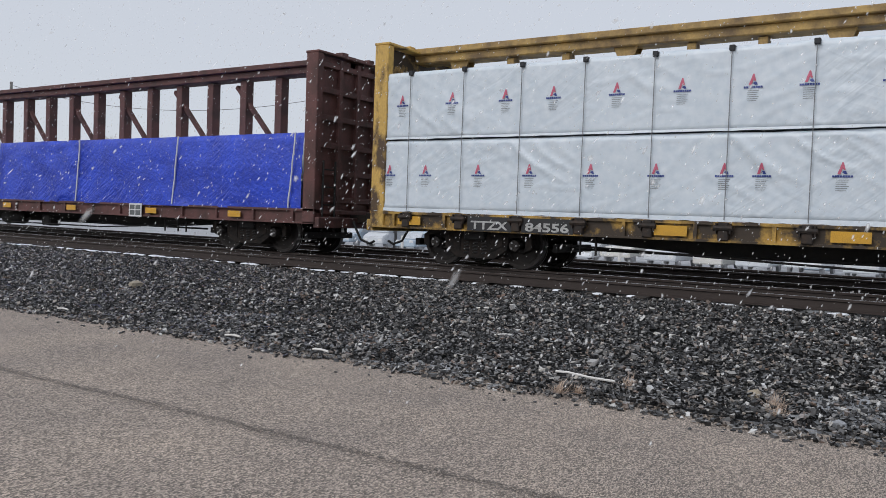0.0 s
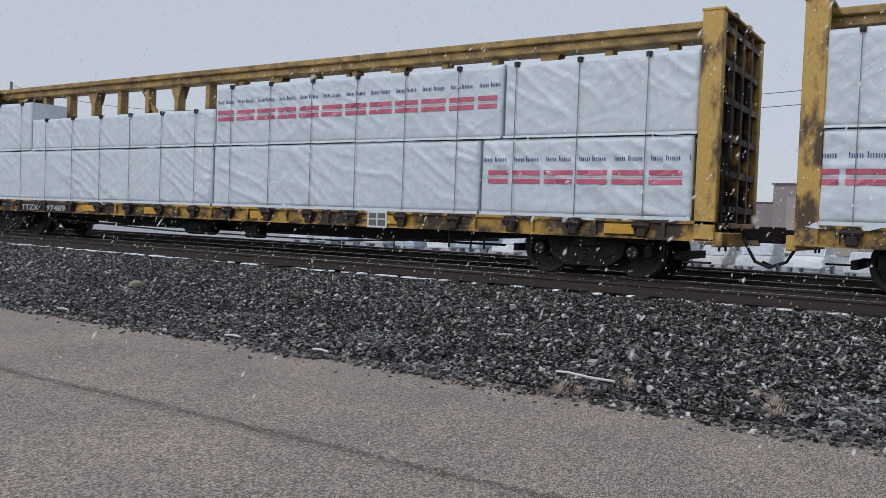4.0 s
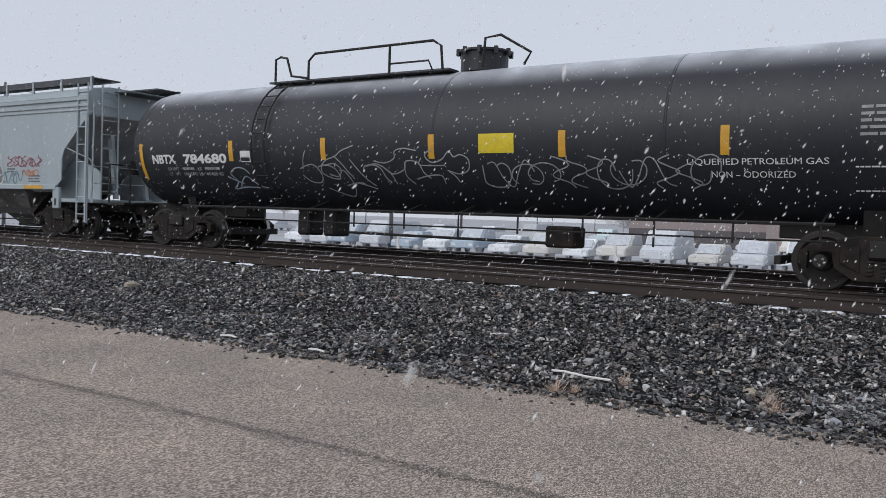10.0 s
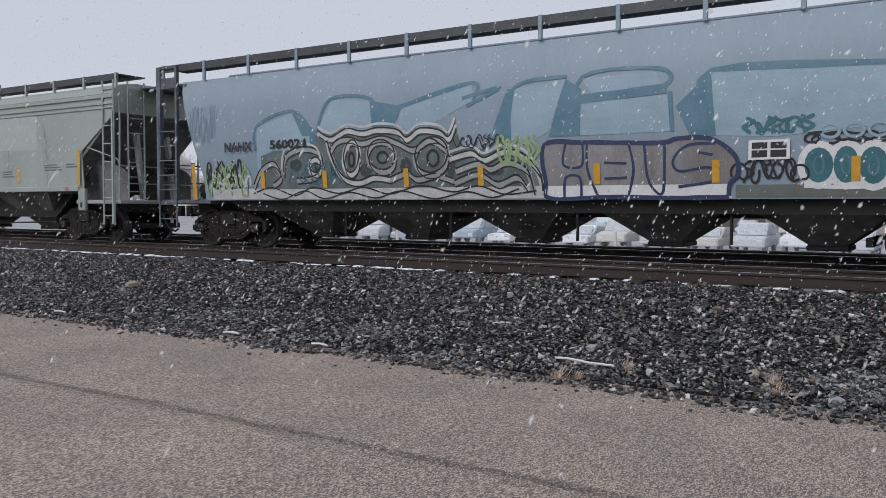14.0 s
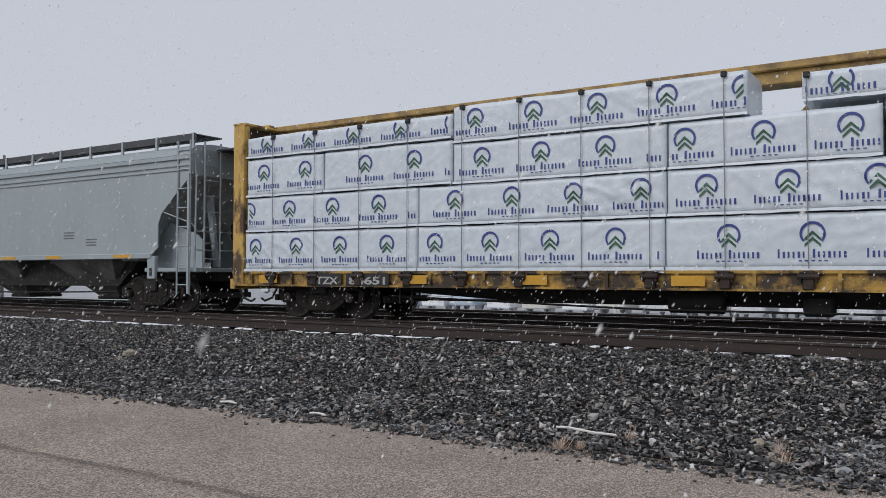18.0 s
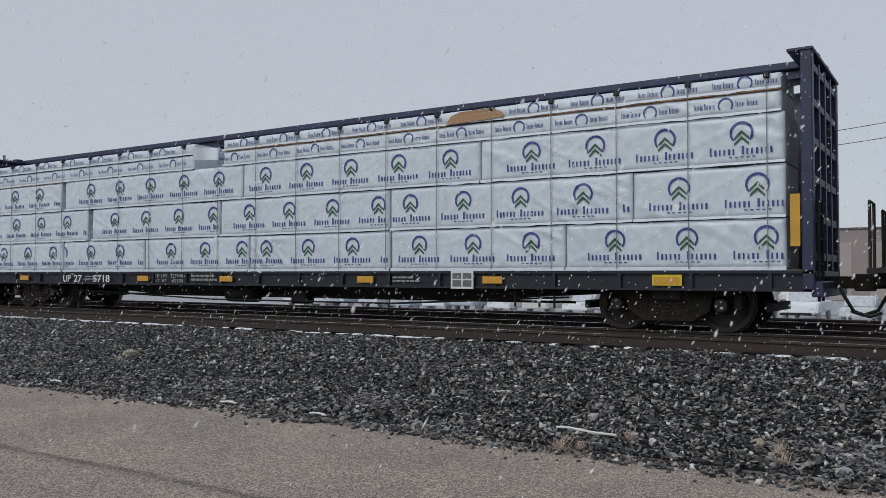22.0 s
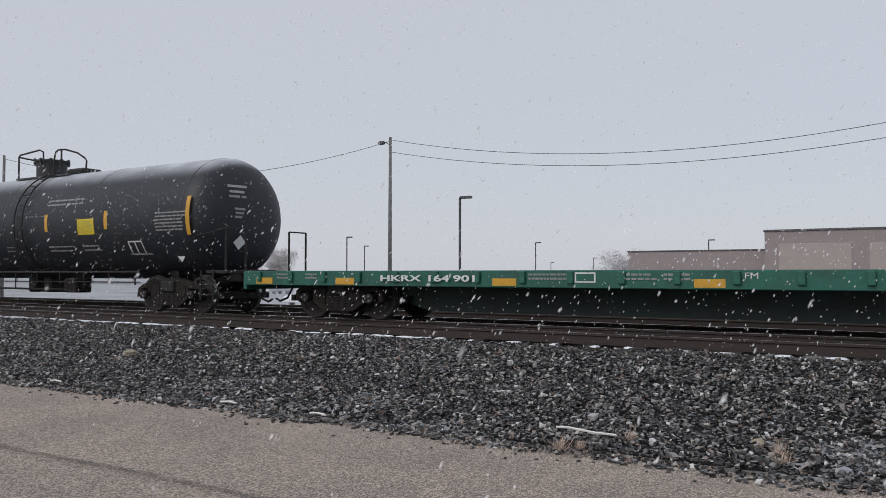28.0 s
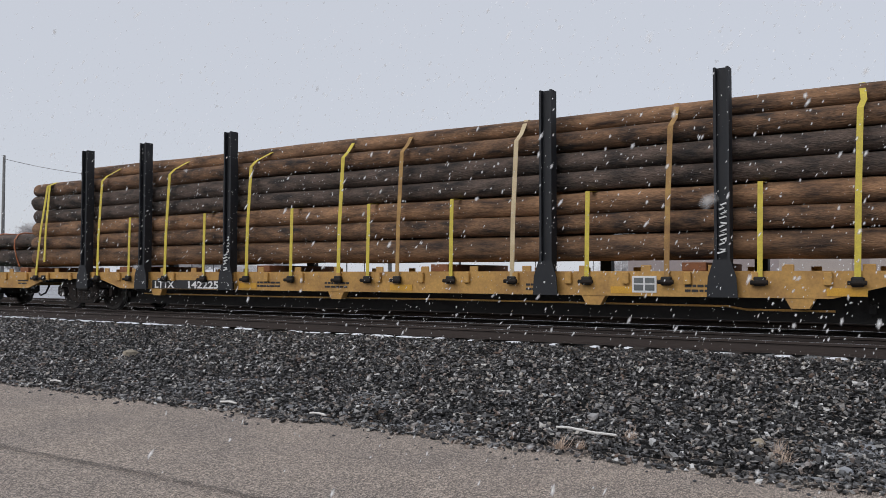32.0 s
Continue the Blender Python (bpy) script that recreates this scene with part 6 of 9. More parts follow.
for k, (z, r, x0, n) in enumerate(LAYERS):
    for j in range(n):
        y = -1.26 + r + (j + (0.5 if k == 6 else 0)) * (2.46 - 2 * r) / (n - (0 if k == 6 else 1))
        xa = x0 + (0 if j == 0 else rl.uniform(-0.1, 0.5))
        lift = 0.0
        if k < 2:  # the outer poles end with the stack, the inner ones reach out over the next car
            xa, lift = (270.95, 0.0) if j == 0 else (266.3 + (0 if j == 1 else rl.uniform(0.1, 0.5)) + 0.05 * k, 0.03 + 0.05 * k)
        xb_ = 296.4 + rl.uniform(-0.4, 0.3)
        half_l, xc = (xb_ - xa) / 2, (xa + xb_) / 2
        bm = bmesh.new()
        prof = [(-half_l, 0.0), (-half_l, r * 0.93), (-half_l + 0.03, r * 1.0)] + [(-half_l + 2 * half_l * q / 40, r * (1 - 0.10 * q / 40)) for q in range(1, 40)] + [(half_l, r * 0.88), (half_l, 0.0)]
        lathe(bm, prof, 16, "x")
        for v in bm.verts:
            d = 0.1 * r * noise.noise((v.co.x * 0.5 + k * 9 + j * 3, v.co.y * 6, v.co.z * 6)) + 0.05 * r * noise.noise((v.co.x * 2.5, v.co.y * 14, k + j))
            s = math.hypot(v.co.y, v.co.z)
            if s > 0.01:
                v.co.y *= 1 + d / s
                v.co.z *= 1 + d / s
            v.co.z += 0.05 * noise.noise((v.co.x * 0.12, k * 5.0 + j, 2.0))
        for f in bm.faces:
            if abs(f.normal.x) > 0.9:
                f.material_index = 1
        ob = part("pole_log", bm, [(M_PEELED, M_BARK, M_PEELED, M_BARKDARK, M_BARKDARK, M_BARK, M_PEELED)[k] if j == 0 else M_BARKDARK if j == 1 and k < 2 else rl.choice((M_BARK, M_BARK, M_BARKDARK, M_PEELED)), M_LOGEND], smooth=True)
        tagged(ob, "long brown timber pole with patches of bark" if k < 6 else "long brown timber pole topping the stack", "log", "pole logs")
        RIDERS.append((ob, xc, TRACK_Y + y, RAIL_Z + z + lift))
        if k == 0 and j == 1:
            first_log = (ob, xc, z + lift)
# orange ties round the ends that reach over the green car
ob, xc, z = first_log
for x in (267.0, 268.28, 269.42):
    bm = bmesh.new()
    tube(bm, [(x - xc + 0.02 * i, yy, zz - z) for i, (yy, zz) in enumerate(((-0.18, 1.2), (-0.29, 1.47), (-0.375, 1.78), (-0.38, 2.0), (-0.27, 2.17), (-0.1, 2.22), (0.5, 2.22), (1.0, 2.22)))], 0.022, 5)
    part("orange_tie", bm, M_SPRAYORANGE_TIE, ob, "orange plastic tie")
# stakes, straps, bunks
for i, x in enumerate((273.86, 276.27, 279.32, 287.45, 290.53)):
    xl = x - 283.1
    bm = bmesh.new()
    prism(bm, [(xl + u, v) for u, v in ((-0.12, -1.55), (-0.08, -1.55), (-0.08, -1.47), (0.08, -1.47), (0.08, -1.55), (0.12, -1.55), (0.12, -1.33), (0.08, -1.33), (0.08, -1.43), (-0.08, -1.43), (-0.08, -1.33), (-0.12, -1.33))], 0.62, 4.28, "z")
    stk = part("stake", bm, M_STAKE, c16, "dark slate steel stake")
    bm = bmesh.new()
    prism(bm, [(xl - 0.24, 0.60), (xl + 0.24, 0.60), (xl + 0.22, 0.92), (xl + 0.13, 1.2), (xl - 0.13, 1.2), (xl - 0.22, 0.92)], -1.575, -1.555, "y")
    part("base_plate", bm, M_STAKE, stk)
    part("stake", bbox(xl - 0.12, xl + 0.12, 1.33, 1.53, 0.62, 4.25, 0.01), M_STAKE, c16)
    if i in (2, 4):
        z0 = 1.05 if i == 2 else 1.3
        for q in range(6):
            zz, w = z0 + 0.14 * q, 0.06
            line = [(xl - w, zz), (xl + w * (0.4 if q % 2 else 1), zz + 0.03), (xl - w * 0.6, zz + 0.07), (xl + w, zz + 0.1 if q % 3 else zz + 0.05)]
            bm = bmesh.new()
            tube(bm, [(u, -1.58 if zz < 1.36 else -1.475, v) for u, v in line], 0.02, 4)
            part("graffiti_mark", bm, M_WHITE, stk)


def strap(path, mat, label, w=0.045):
    bm = bmesh.new()
    prev = None
    for p in path:
        a, b = bm.verts.new((p[0] - w, p[1], p[2])), bm.verts.new((p[0] + w, p[1], p[2]))
        c, d = bm.verts.new((p[0] - w, p[1] + 0.008, p[2] - 0.004)), bm.verts.new((p[0] + w, p[1] + 0.008, p[2] - 0.004))
        if prev:
            for q in ((prev[0], prev[1], b, a), (prev[1], prev[3], d, b), (prev[3], prev[2], c, d), (prev[2], prev[0], a, c)):
                bm.faces.new(q)
        prev = (a, b, c, d)
    bmesh.ops.recalc_face_normals(bm, faces=bm.faces[:])
    st = part("strap", bm, mat, c16, label)
    x = path[0][0]
    rt_ = part("ratchet", bbox(x - 0.09, x + 0.09, -1.52, -1.43, 0.78, 0.93, 0.02), M_STEEL, st)
    bm = bmesh.new()
    lathe(bm, [(-0.13, 0.0), (-0.13, 0.035), (0.13, 0.035), (0.13, 0.0)], 8, "x")
    part("spindle", bm, M_BROWNSTEEL, rt_, at=pose(x, -1.53, 0.84))
    return st


PALE_STRAP = "faded beige webbing strap"
FLAT_STRAP, OLD_STRAP, SHORT_STRAP = "flat yellow webbing strap", "soiled orange-brown webbing strap", "short yellow webbing strap"
for x0, x1, zb in ((271.55, 271.85, 0.92), (271.95, 271.95, 1.31)):  # the pair at the end of the stack
    strap([(x0 - 283.1, -1.47, zb), ((x0 + x1) / 2 - 283.1, -1.44, 2.2), (x1 - 283.1, -1.34, 3.46), (x1 - 283.1, -1.1, 3.58), (x1 - 283.1, 0.9, 3.58)], M_WEB, FLAT_STRAP)
for i, x in enumerate((274.38, 277.08, 279.9, 282.62, 284.15, 286.75, 289.63, 292.47, 295.1)):
    xl = x - 283.1
    strap([(xl - 0.02, -1.47, 0.92), (xl, -1.46, 2.0), (xl + 0.04, -1.4, 3.44), (xl + 0.08, -1.28, 3.58), (xl + (0.55 if i < 3 else 0.02), -0.95, 3.9), (xl + 0.3, 0.8, 3.93)], M_WEBOLD if i in (4, 6) else M_WEBPALE if i == 5 else M_WEB, OLD_STRAP if i in (4, 6) else PALE_STRAP if i == 5 else FLAT_STRAP)
for i, x in enumerate((275.66, 278.45, 281.25, 283.38, 285.4, 288.2, 291.08, 293.85)):
    xl = x - 283.1
    strap([(xl, -1.47, 0.92), (xl + 0.01, -1.47, 1.6), (xl + 0.02, -1.46, 2.42), (xl + 0.02, -1.1, 2.44)], M_WEB, SHORT_STRAP, 0.04)
M_BLOCK = material("orange_timber_block", (0.22, 0.085, 0.035), 0.8, dark=(0.1, 0.04, 0.02), scale=4, fine=30)
for x in (270.6, 275.2, 280.2, 285.0, 290.0, 294.4):
    ob = part("timber_block", bbox(-0.2, 0.2, -1.25, 1.25, 0.0, 0.145, 0.01), M_BLOCK)
    tagged(ob, "orange-brown timber block under the poles", "timber block", "timber blocks")
    RIDERS.append((ob, x, TRACK_Y, RAIL_Z + 1.02))
# number panel and small marks on the last car
part("number_patch", bbox(276.55 - 283.1, 279.05 - 283.1, -1.428, -1.421, 0.61, 0.82, 0), M_BLACKINK, c16, "black number patch")
lettering("LTTX", 0.17, M_WHITE, c16, 276.66 - 283.1, -1.434, 0.63, 0.72, 0.006)
lettering("142225", 0.17, M_WHITE, c16, 277.89 - 283.1, -1.434, 0.63, 1.05, 0.006)
for i, (x, w) in enumerate(((280.2, 0.7), (282.2, 0.8), (287.0, 0.5), (289.9, 0.6), (270.6, 0.5))):
    bars(c16, x - 283.1, 0.80, -1.426, 2, w, 0.04, 0.08, M_BLACKINK, 140 + i)
reflectors(c16, [x - 283.1 for x in (279.9, 284.2, 288.9, 292.3)], 0.70, -1.428, 0.55, 0.12)
# brake pipe and jacking pads under the sill
bm_ = bmesh.new()
tube(bm_, [(-7.2, -1.15, 0.47), (-3.0, -1.15, 0.455), (2.0, -1.15, 0.47), (7.4, -1.15, 0.45), (7.7, -1.1, 0.4), (9.0, -1.1, 0.4)], 0.018, 6)
part("brake_pipe", bm_, M_ORANGE, c16, "rust-stained yellow brake pipe")
for x in (-6.4, -0.6, 5.2, 8.55):
    bm_ = bmesh.new()
    prism(bm_, [(x - 0.22, 0.598), (x - 0.13, 0.44), (x + 0.13, 0.44), (x + 0.22, 0.598)], -1.41, -1.25, "y")
    part("jacking_pad", bm_, M_ORANGE, c16)
placard(c16, 289.22 - 283.1, 0.80, -1.425, 0.42, 0.28)


# ---- lettering, tape and graffiti on the cars ----
def flat(z):
    return -1.53


def belly(z):
    w = min(1, max(0, (z - 1.10) / 2.85))
    return -(1.50 + 0.10 * math.sin(math.pi * min(1, w * 1.02)) - (0.0 if w < 0.75 else 1.1 * (w - 0.75) ** 1.6))


def painted(car, cx, name, polys, mat, side=flat, lift=0.006, label=""):
    """Paint on a car's side: outlines of (x, z), x in the train."""
    bm = bmesh.new()
    for poly in polys:
        bm.faces.new([bm.verts.new((x - cx, 0, z)) for x, z in poly])
    bmesh.ops.triangulate(bm, faces=bm.faces[:])
    if side is not flat:
        bmesh.ops.subdivide_edges(bm, edges=bm.edges[:], cuts=3, use_grid_fill=True)
    for v in bm.verts:
        v.co.y = side(v.co.z) - lift
    bmesh.ops.recalc_face_normals(bm, faces=bm.faces[:])
    for f in bm.faces:
        if f.normal.y > 0:
            f.normal_flip()
    return part(name, bm, mat, car, label)


def smooth_line(pts, n=5):
    out = []
    for i in range(len(pts) - 1):
        p0, p1, p2, p3 = (Vector(pts[max(0, min(len(pts) - 1, i + k))]) for k in (-1, 0, 1, 2))
        for k in range(n):
            t = k / n
            out.append(0.5 * (2 * p1 + (p2 - p0) * t + (2 * p0 - 5 * p1 + 4 * p2 - p3) * t * t + (3 * p1 - p0 - 3 * p2 + p3) * t ** 3))
    return out + [Vector(pts[-1])]


def sprayed(car, cx, strokes, width, mat, side=flat, lift=0.008, name="graffiti_stroke", label=""):
    """Lines of spray paint along points of (x, z)."""
    for pts in strokes:
        bm = bmesh.new()
        q = smooth_line(pts)
        left, right = [], []
        for i, p in enumerate(q):
            d = (q[min(i + 1, len(q) - 1)] - q[max(i - 1, 0)])
            d = d.normalized() if d.length > 1e-6 else Vector((1, 0))
            nrm = Vector((-d.y, d.x)) * width * (0.5 + 0.12 * noise.noise((p.x * 5, p.y * 5, 1)))
            a, b = p + nrm, p - nrm
            left.append(bm.verts.new((a.x - cx, side(a.y) - lift - 0.00008 * i, a.y)))
            right.append(bm.verts.new((b.x - cx, side(b.y) - lift - 0.00008 * i, b.y)))
        for i in range(len(q) - 1):
            f = bm.faces.new((left[i], right[i], right[i + 1], left[i + 1]))
            f.normal_update()
            if f.normal.y > 0:
                f.normal_flip()
        part(name, bm, mat, car, label)


def scrawl(x0, x1, z0, z1, n, seed):
    """Looping strokes that fill a box, as a hand would spray them."""
    rg = random.Random(seed)
    out = []
    w = (x1 - x0) / n
    h = z1 - z0
    for i in range(n):
        c, m, r = x0 + (i + 0.5) * w, z0 + h * rg.uniform(0.35, 0.65), h * rg.uniform(0.3, 0.5)
        kind, a0, turn = rg.randrange(3), rg.uniform(0, 6.28), rg.choice((-1, 1))
        if kind == 0:  # a loop that runs on
            line = [(c + w * (0.75 * math.cos(a0 + turn * 0.8 * j) + 0.12 * j - 0.4), m + r * math.sin(a0 + turn * 0.8 * j)) for j in range(9)]
        elif kind == 1:  # an s-bend
            line = [(c + w * (0.6 * math.sin(j * 1.5 + a0) + 0.05 * j), z0 + h * (1 - j / 6 if turn > 0 else j / 6)) for j in range(7)]
        else:  # a long wave
            line = [(c + w * (j - 3) * 0.5, m + r * math.sin(1.4 * j + a0)) for j in range(7)]
        out.append([(min(max(a, x0 - 0.1), x1 + 0.1), min(max(b, z0), z1)) for a, b in line])
    return out


STROKES = {  # letters as lines in a unit box
    "D": [[(0.05, 0), (0, 1)], [(0, 1), (0.55, 0.9), (0.75, 0.5), (0.55, 0.1), (0.05, 0)]], "H": [[(0, 0), (0.05, 1)], [(0.7, 0), (0.65, 1)], [(0.05, 0.48), (0.65, 0.52)]],
    "Y": [[(0, 1), (0.08, 0.55), (0.68, 0.52)], [(0.7, 1), (0.62, 0)]], "C": [[(0.75, 0.88), (0.35, 1), (0, 0.65), (0.02, 0.3), (0.35, 0), (0.75, 0.1)]], "U": [[(0, 1), (0.02, 0.3), (0.35, 0), (0.7, 0.3), (0.72, 1)]],
    "M": [[(0, 0), (0.12, 1)], [(0.12, 1), (0.42, 0.35)], [(0.42, 0.35), (0.72, 1)], [(0.72, 1), (0.85, 0)]], "3": [[(0, 0.95), (0.6, 1), (0.6, 0.68), (0.25, 0.55), (0.68, 0.4), (0.6, 0.05), (0, 0.02)]],
    "6": [[(0.6, 1), (0.15, 0.75), (0, 0.3), (0.3, 0), (0.65, 0.2), (0.5, 0.5), (0.1, 0.4)]], "5": [[(0.65, 1), (0.1, 0.98)], [(0.1, 0.98), (0.08, 0.58), (0.55, 0.6), (0.68, 0.25), (0.35, 0), (0, 0.05)]],
    "E": [[(0, 0), (0.03, 1)], [(0.03, 1), (0.65, 0.96)], [(0.02, 0.5), (0.55, 0.5)], [(0, 0), (0.68, 0.03)]], "N": [[(0, 0), (0.02, 1)], [(0.02, 1), (0.68, 0)], [(0.68, 0), (0.7, 1)]], "S": [[(0.7, 0.88), (0.3, 1), (0.02, 0.75), (0.35, 0.52), (0.7, 0.3), (0.4, 0), (0, 0.1)]]}


def sprayed_letters(car, cx, word, x, z, pitch, h, fill, edge, side=flat, fat=0.2, rim=0.06, seed=1, label=""):
    """Fat outlined letters, each one a little tilted and out of line."""
    rg = random.Random(seed)
    for i, ch in enumerate(word):
        w, dz, lean = pitch * rg.uniform(0.92, 1.02), rg.uniform(-0.03, 0.03), rg.uniform(-0.1, 0.1)
        lines = [[(x + fat * 0.5 + (w - fat) * (u * 1.15 + lean * v), z + fat * 0.5 + dz + (h - fat) * v) for u, v in line] for line in STROKES[ch]]
        for k, line in enumerate(lines):
            d = Vector(line[-1]) - Vector(line[-2])
            e = Vector(line[0]) - Vector(line[1])
            d, e = d.normalized() * fat * 0.3, e.normalized() * fat * 0.3
            long = [tuple(Vector(line[0]) + e)] + line + [tuple(Vector(line[-1]) + d)]
            sprayed(car, cx, [long], fat + 2 * rim, edge, side, 0.008 + 0.0007 * (k + i % 2 * 4), "graffiti_edge", label)
            sprayed(car, cx, [line], fat, fill, side, 0.016 + 0.0007 * (k + i % 2 * 4), "graffiti_letter", label)
        x += pitch


M_SCUFF = material("scuffed_green_grey_paint", (0.275, 0.302, 0.288), 0.6, bump=0, dark=(0.325, 0.355, 0.335), scale=6, amount=0.9)
M_SPRAYICE = material("ice_blue_spray_paint", (0.35, 0.42, 0.48), 0.5, bump=0)
M_SPRAYRED = material("red_spray_paint", (0.24, 0.05, 0.06), 0.5, bump=0)
M_SPRAYORANGE = material("orange_spray_paint", (0.5, 0.19, 0.07), 0.5, bump=0)
M_SPRAYTEAL = material("teal_spray_paint", (0.05, 0.17, 0.2), 0.5, bump=0, scale=3)
M_SPRAYPALE = material("pale_blue_spray_paint", (0.29, 0.4, 0.475), 0.5, bump=0, scale=1.3, dark=(0.235, 0.32, 0.395), amount=0.8)
M_SPRAYMID = material("slate_blue_spray_paint", (0.07, 0.17, 0.235), 0.5, bump=0, scale=2, dark=(0.13, 0.23, 0.3), amount=0.8)
M_SILVER = material("silver_spray_paint", (0.36, 0.37, 0.37), 0.45, 0.2, bump=0, scale=3, dark=(0.2, 0.21, 0.22))
M_SPRAYGREY = material("brown_grey_spray_paint", (0.2, 0.18, 0.165), 0.5, bump=0, scale=1.6, dark=(0.11, 0.13, 0.13), amount=0.8)
M_CHALK = material("chalky_white_spray_paint", (0.55, 0.55, 0.54), 0.6, bump=0, scale=4, dark=(0.36, 0.38, 0.39), amount=0.8)
M_SPRAYDULL = material("dull_grey_green_spray_paint", (0.14, 0.17, 0.175), 0.5, bump=0, scale=2.2, dark=(0.06, 0.085, 0.09), amount=0.9)
M_SPRAYBROWN = material("warm_grey_spray_paint", (0.27, 0.265, 0.27), 0.5, bump=0, scale=1.6, dark=(0.16, 0.15, 0.15), amount=0.9, stretch=(1, 1, 0.3))
M_SPRAYDARK = material("dark_green_grey_spray_paint", (0.05, 0.065, 0.07), 0.5, bump=0)
M_SPRAYNAVY = material("navy_spray_paint", (0.03, 0.045, 0.11), 0.5, bump=0)
M_SPRAYOLIVE = material("olive_grey_spray_paint", (0.15, 0.165, 0.15), 0.5, bump=0, scale=3, dark=(0.08, 0.09, 0.085))
M_LIME = material("lime_spray_paint", (0.3, 0.42, 0.2), 0.5, bump=0)

# sills of the lumber cars: numbers on dark patches, tape, test panels
for car, cx, mark, num, xa, xb_, xc, xd, zz in ((c2, 1.0, "TTZX", "84556", -8.15, -7.35, -6.99, -6.12, 0.75), (c3, 25.7, "TTZX", "97489", 17.57, 18.43, 18.81, 19.73, 0.75),
                                               (c4, 50.3, "TTZX", "861 267", 40.98, 41.78, 42.55, 44.05, 0.74), (c11, 174.15, "TTZX", "84651", 164.84, 165.63, 165.92, 166.87, 0.76)):
    for a, b in ((xa, xb_), (xc, xd)):
        part("number_patch", bbox(a - 0.08 - cx, b + 0.08 - cx, -1.452, -1.446, 0.72, 0.985, 0), M_BLACKINK, car, "black number patch")
    lettering(mark, 0.155, M_WORN, car, xa - cx, -1.458, zz, xb_ - xa, 0.006)
    words = num.split()
    for k, word in enumerate(words):
        lettering(word, 0.155, M_WORN, car, xc - cx + k * (xd - xc) * 0.6, -1.458, zz, (xd - xc) * (1 if len(words) == 1 else 0.4), 0.006)
for car, cx, xs in ((c2, 1.0, (-9.6, -4.3, -1.6, 2.1, 6.2, 10.4)), (c3, 25.7, (15.0, 20.8, 23.4, 27.2, 31.0, 35.8)), (c4, 50.3, (42.1, 46.0, 50.0, 53.3, 57.4, 61.2)), (c11, 174.15, (163.6, 167.6, 170.2, 173.0, 176.2, 179.9, 183.3)),
                    (c12, 198.45, (189.15, 194.4, 197.4, 201.5, 204.5, 207.8))):
    reflectors(car, [x - cx for x in xs], 0.86, -1.452, 0.55 if car is not c12 else 0.42, 0.17 if car is not c12 else 0.13)
reflectors(c1, [-14.6 + 23.75, -17.6 + 23.75, -21 + 23.75, -24.2 + 23.75], 0.86, -1.452, 0.42, 0.14)
for car, x in ((c1, -18.2 + 23.75), (c2, 5.8 - 1.0), (c3, 4.9), (c4, 5.05), (c11, 5.1), (c12, 5.4)):
    placard(car, x, 0.86)
for car, x in ((c2, 6.45), (c11, 6.55)):
    lettering("RSH", 0.13, M_BLACKINK, car, x, -1.456, 0.80, 0.4)
    lettering("75", 0.13, M_BLACKINK, car, x + 0.5, -1.456, 0.80, 0.25)
lettering("UP", 0.19, M_WHITE, c12, 191.04 - 198.45, -1.458, 0.76, 0.34, 0.004)
lettering("27", 0.19, M_WHITE, c12, 191.52 - 198.45, -1.458, 0.76, 0.35, 0.004)
lettering("5718", 0.19, M_WHITE, c12, 192.37 - 198.45, -1.458, 0.76, 0.70, 0.004)
for word, x, z, w in (("LD", 194.9, 0.885, 0.14), ("LMT", 195.12, 0.885, 0.22), ("223900", 195.45, 0.885, 0.46), ("LT", 194.9, 0.765, 0.14), ("WT", 195.12, 0.765, 0.18), ("62100", 195.52, 0.765, 0.39)):
    lettering(word, 0.085, M_WORN, c12, x - 198.45, -1.452, z, w)
bars(c12, 196.2 - 198.45, 0.95, -1.452, 2, 0.9, 0.05, 0.09, M_DIM, 6)
part("yellow_patch", bbox(207.55 - 198.45, 208.05 - 198.45, -1.452, -1.446, 0.78, 0.96, 0), M_SIGNYEL, c12)
part("reflector", bbox(209.72 - 198.45, 209.86 - 198.45, -1.452, -1.444, 1.4, 2.2, 0), M_REFLECT, c12, "tall yellow reflective strip")
for car, cx, xs in ((c2, 1.0, (0.9, 8.8)), (c3, 25.7, (16.6, 29.6)), (c4, 50.3, (48.6, 56.0)), (c11, 174.15, (171.0, 181.5)), (c12, 198.45, (192.0, 202.2))):
    for x in xs:
        bars(car, x - cx, 0.92, -1.452, 2, 0.7, 0.035, 0.07, M_BLACKINK if car is not c12 else M_DIM, int(x))

# first grey hopper
cx = 72.25
lettering("SHQX", 0.22, M_BLACKINK, c5, 65.45 - cx, -1.54, 2.62, 0.9, 0.008)
lettering("40788", 0.22, M_BLACKINK, c5, 65.45 - cx, -1.54, 2.16, 1.04, 0.008)
for i, (x, z, n, w) in enumerate(((65.4, 1.98, 2, 0.95), (67.0, 2.22, 6, 1.2), (77.2, 1.95, 2, 0.4), (78.3, 1.75, 3, 0.6), (69.9, 2.0, 2, 0.4))):
    bars(c5, x - cx, z, -1.536, n, w, 0.035, 0.075, M_GREYINK, 20 + i)
painted(c5, cx, "stencil_box", [[(66.94, 2.39), (67.2, 2.39), (67.2, 2.42), (66.94, 2.42)], [(66.94, 2.62), (67.2, 2.62), (67.2, 2.65), (66.94, 2.65)], [(66.92, 2.39), (66.95, 2.39), (66.95, 2.65), (66.92, 2.65)], [(67.18, 2.39), (67.21, 2.39), (67.21, 2.65), (67.18, 2.65)]], M_GREYINK)
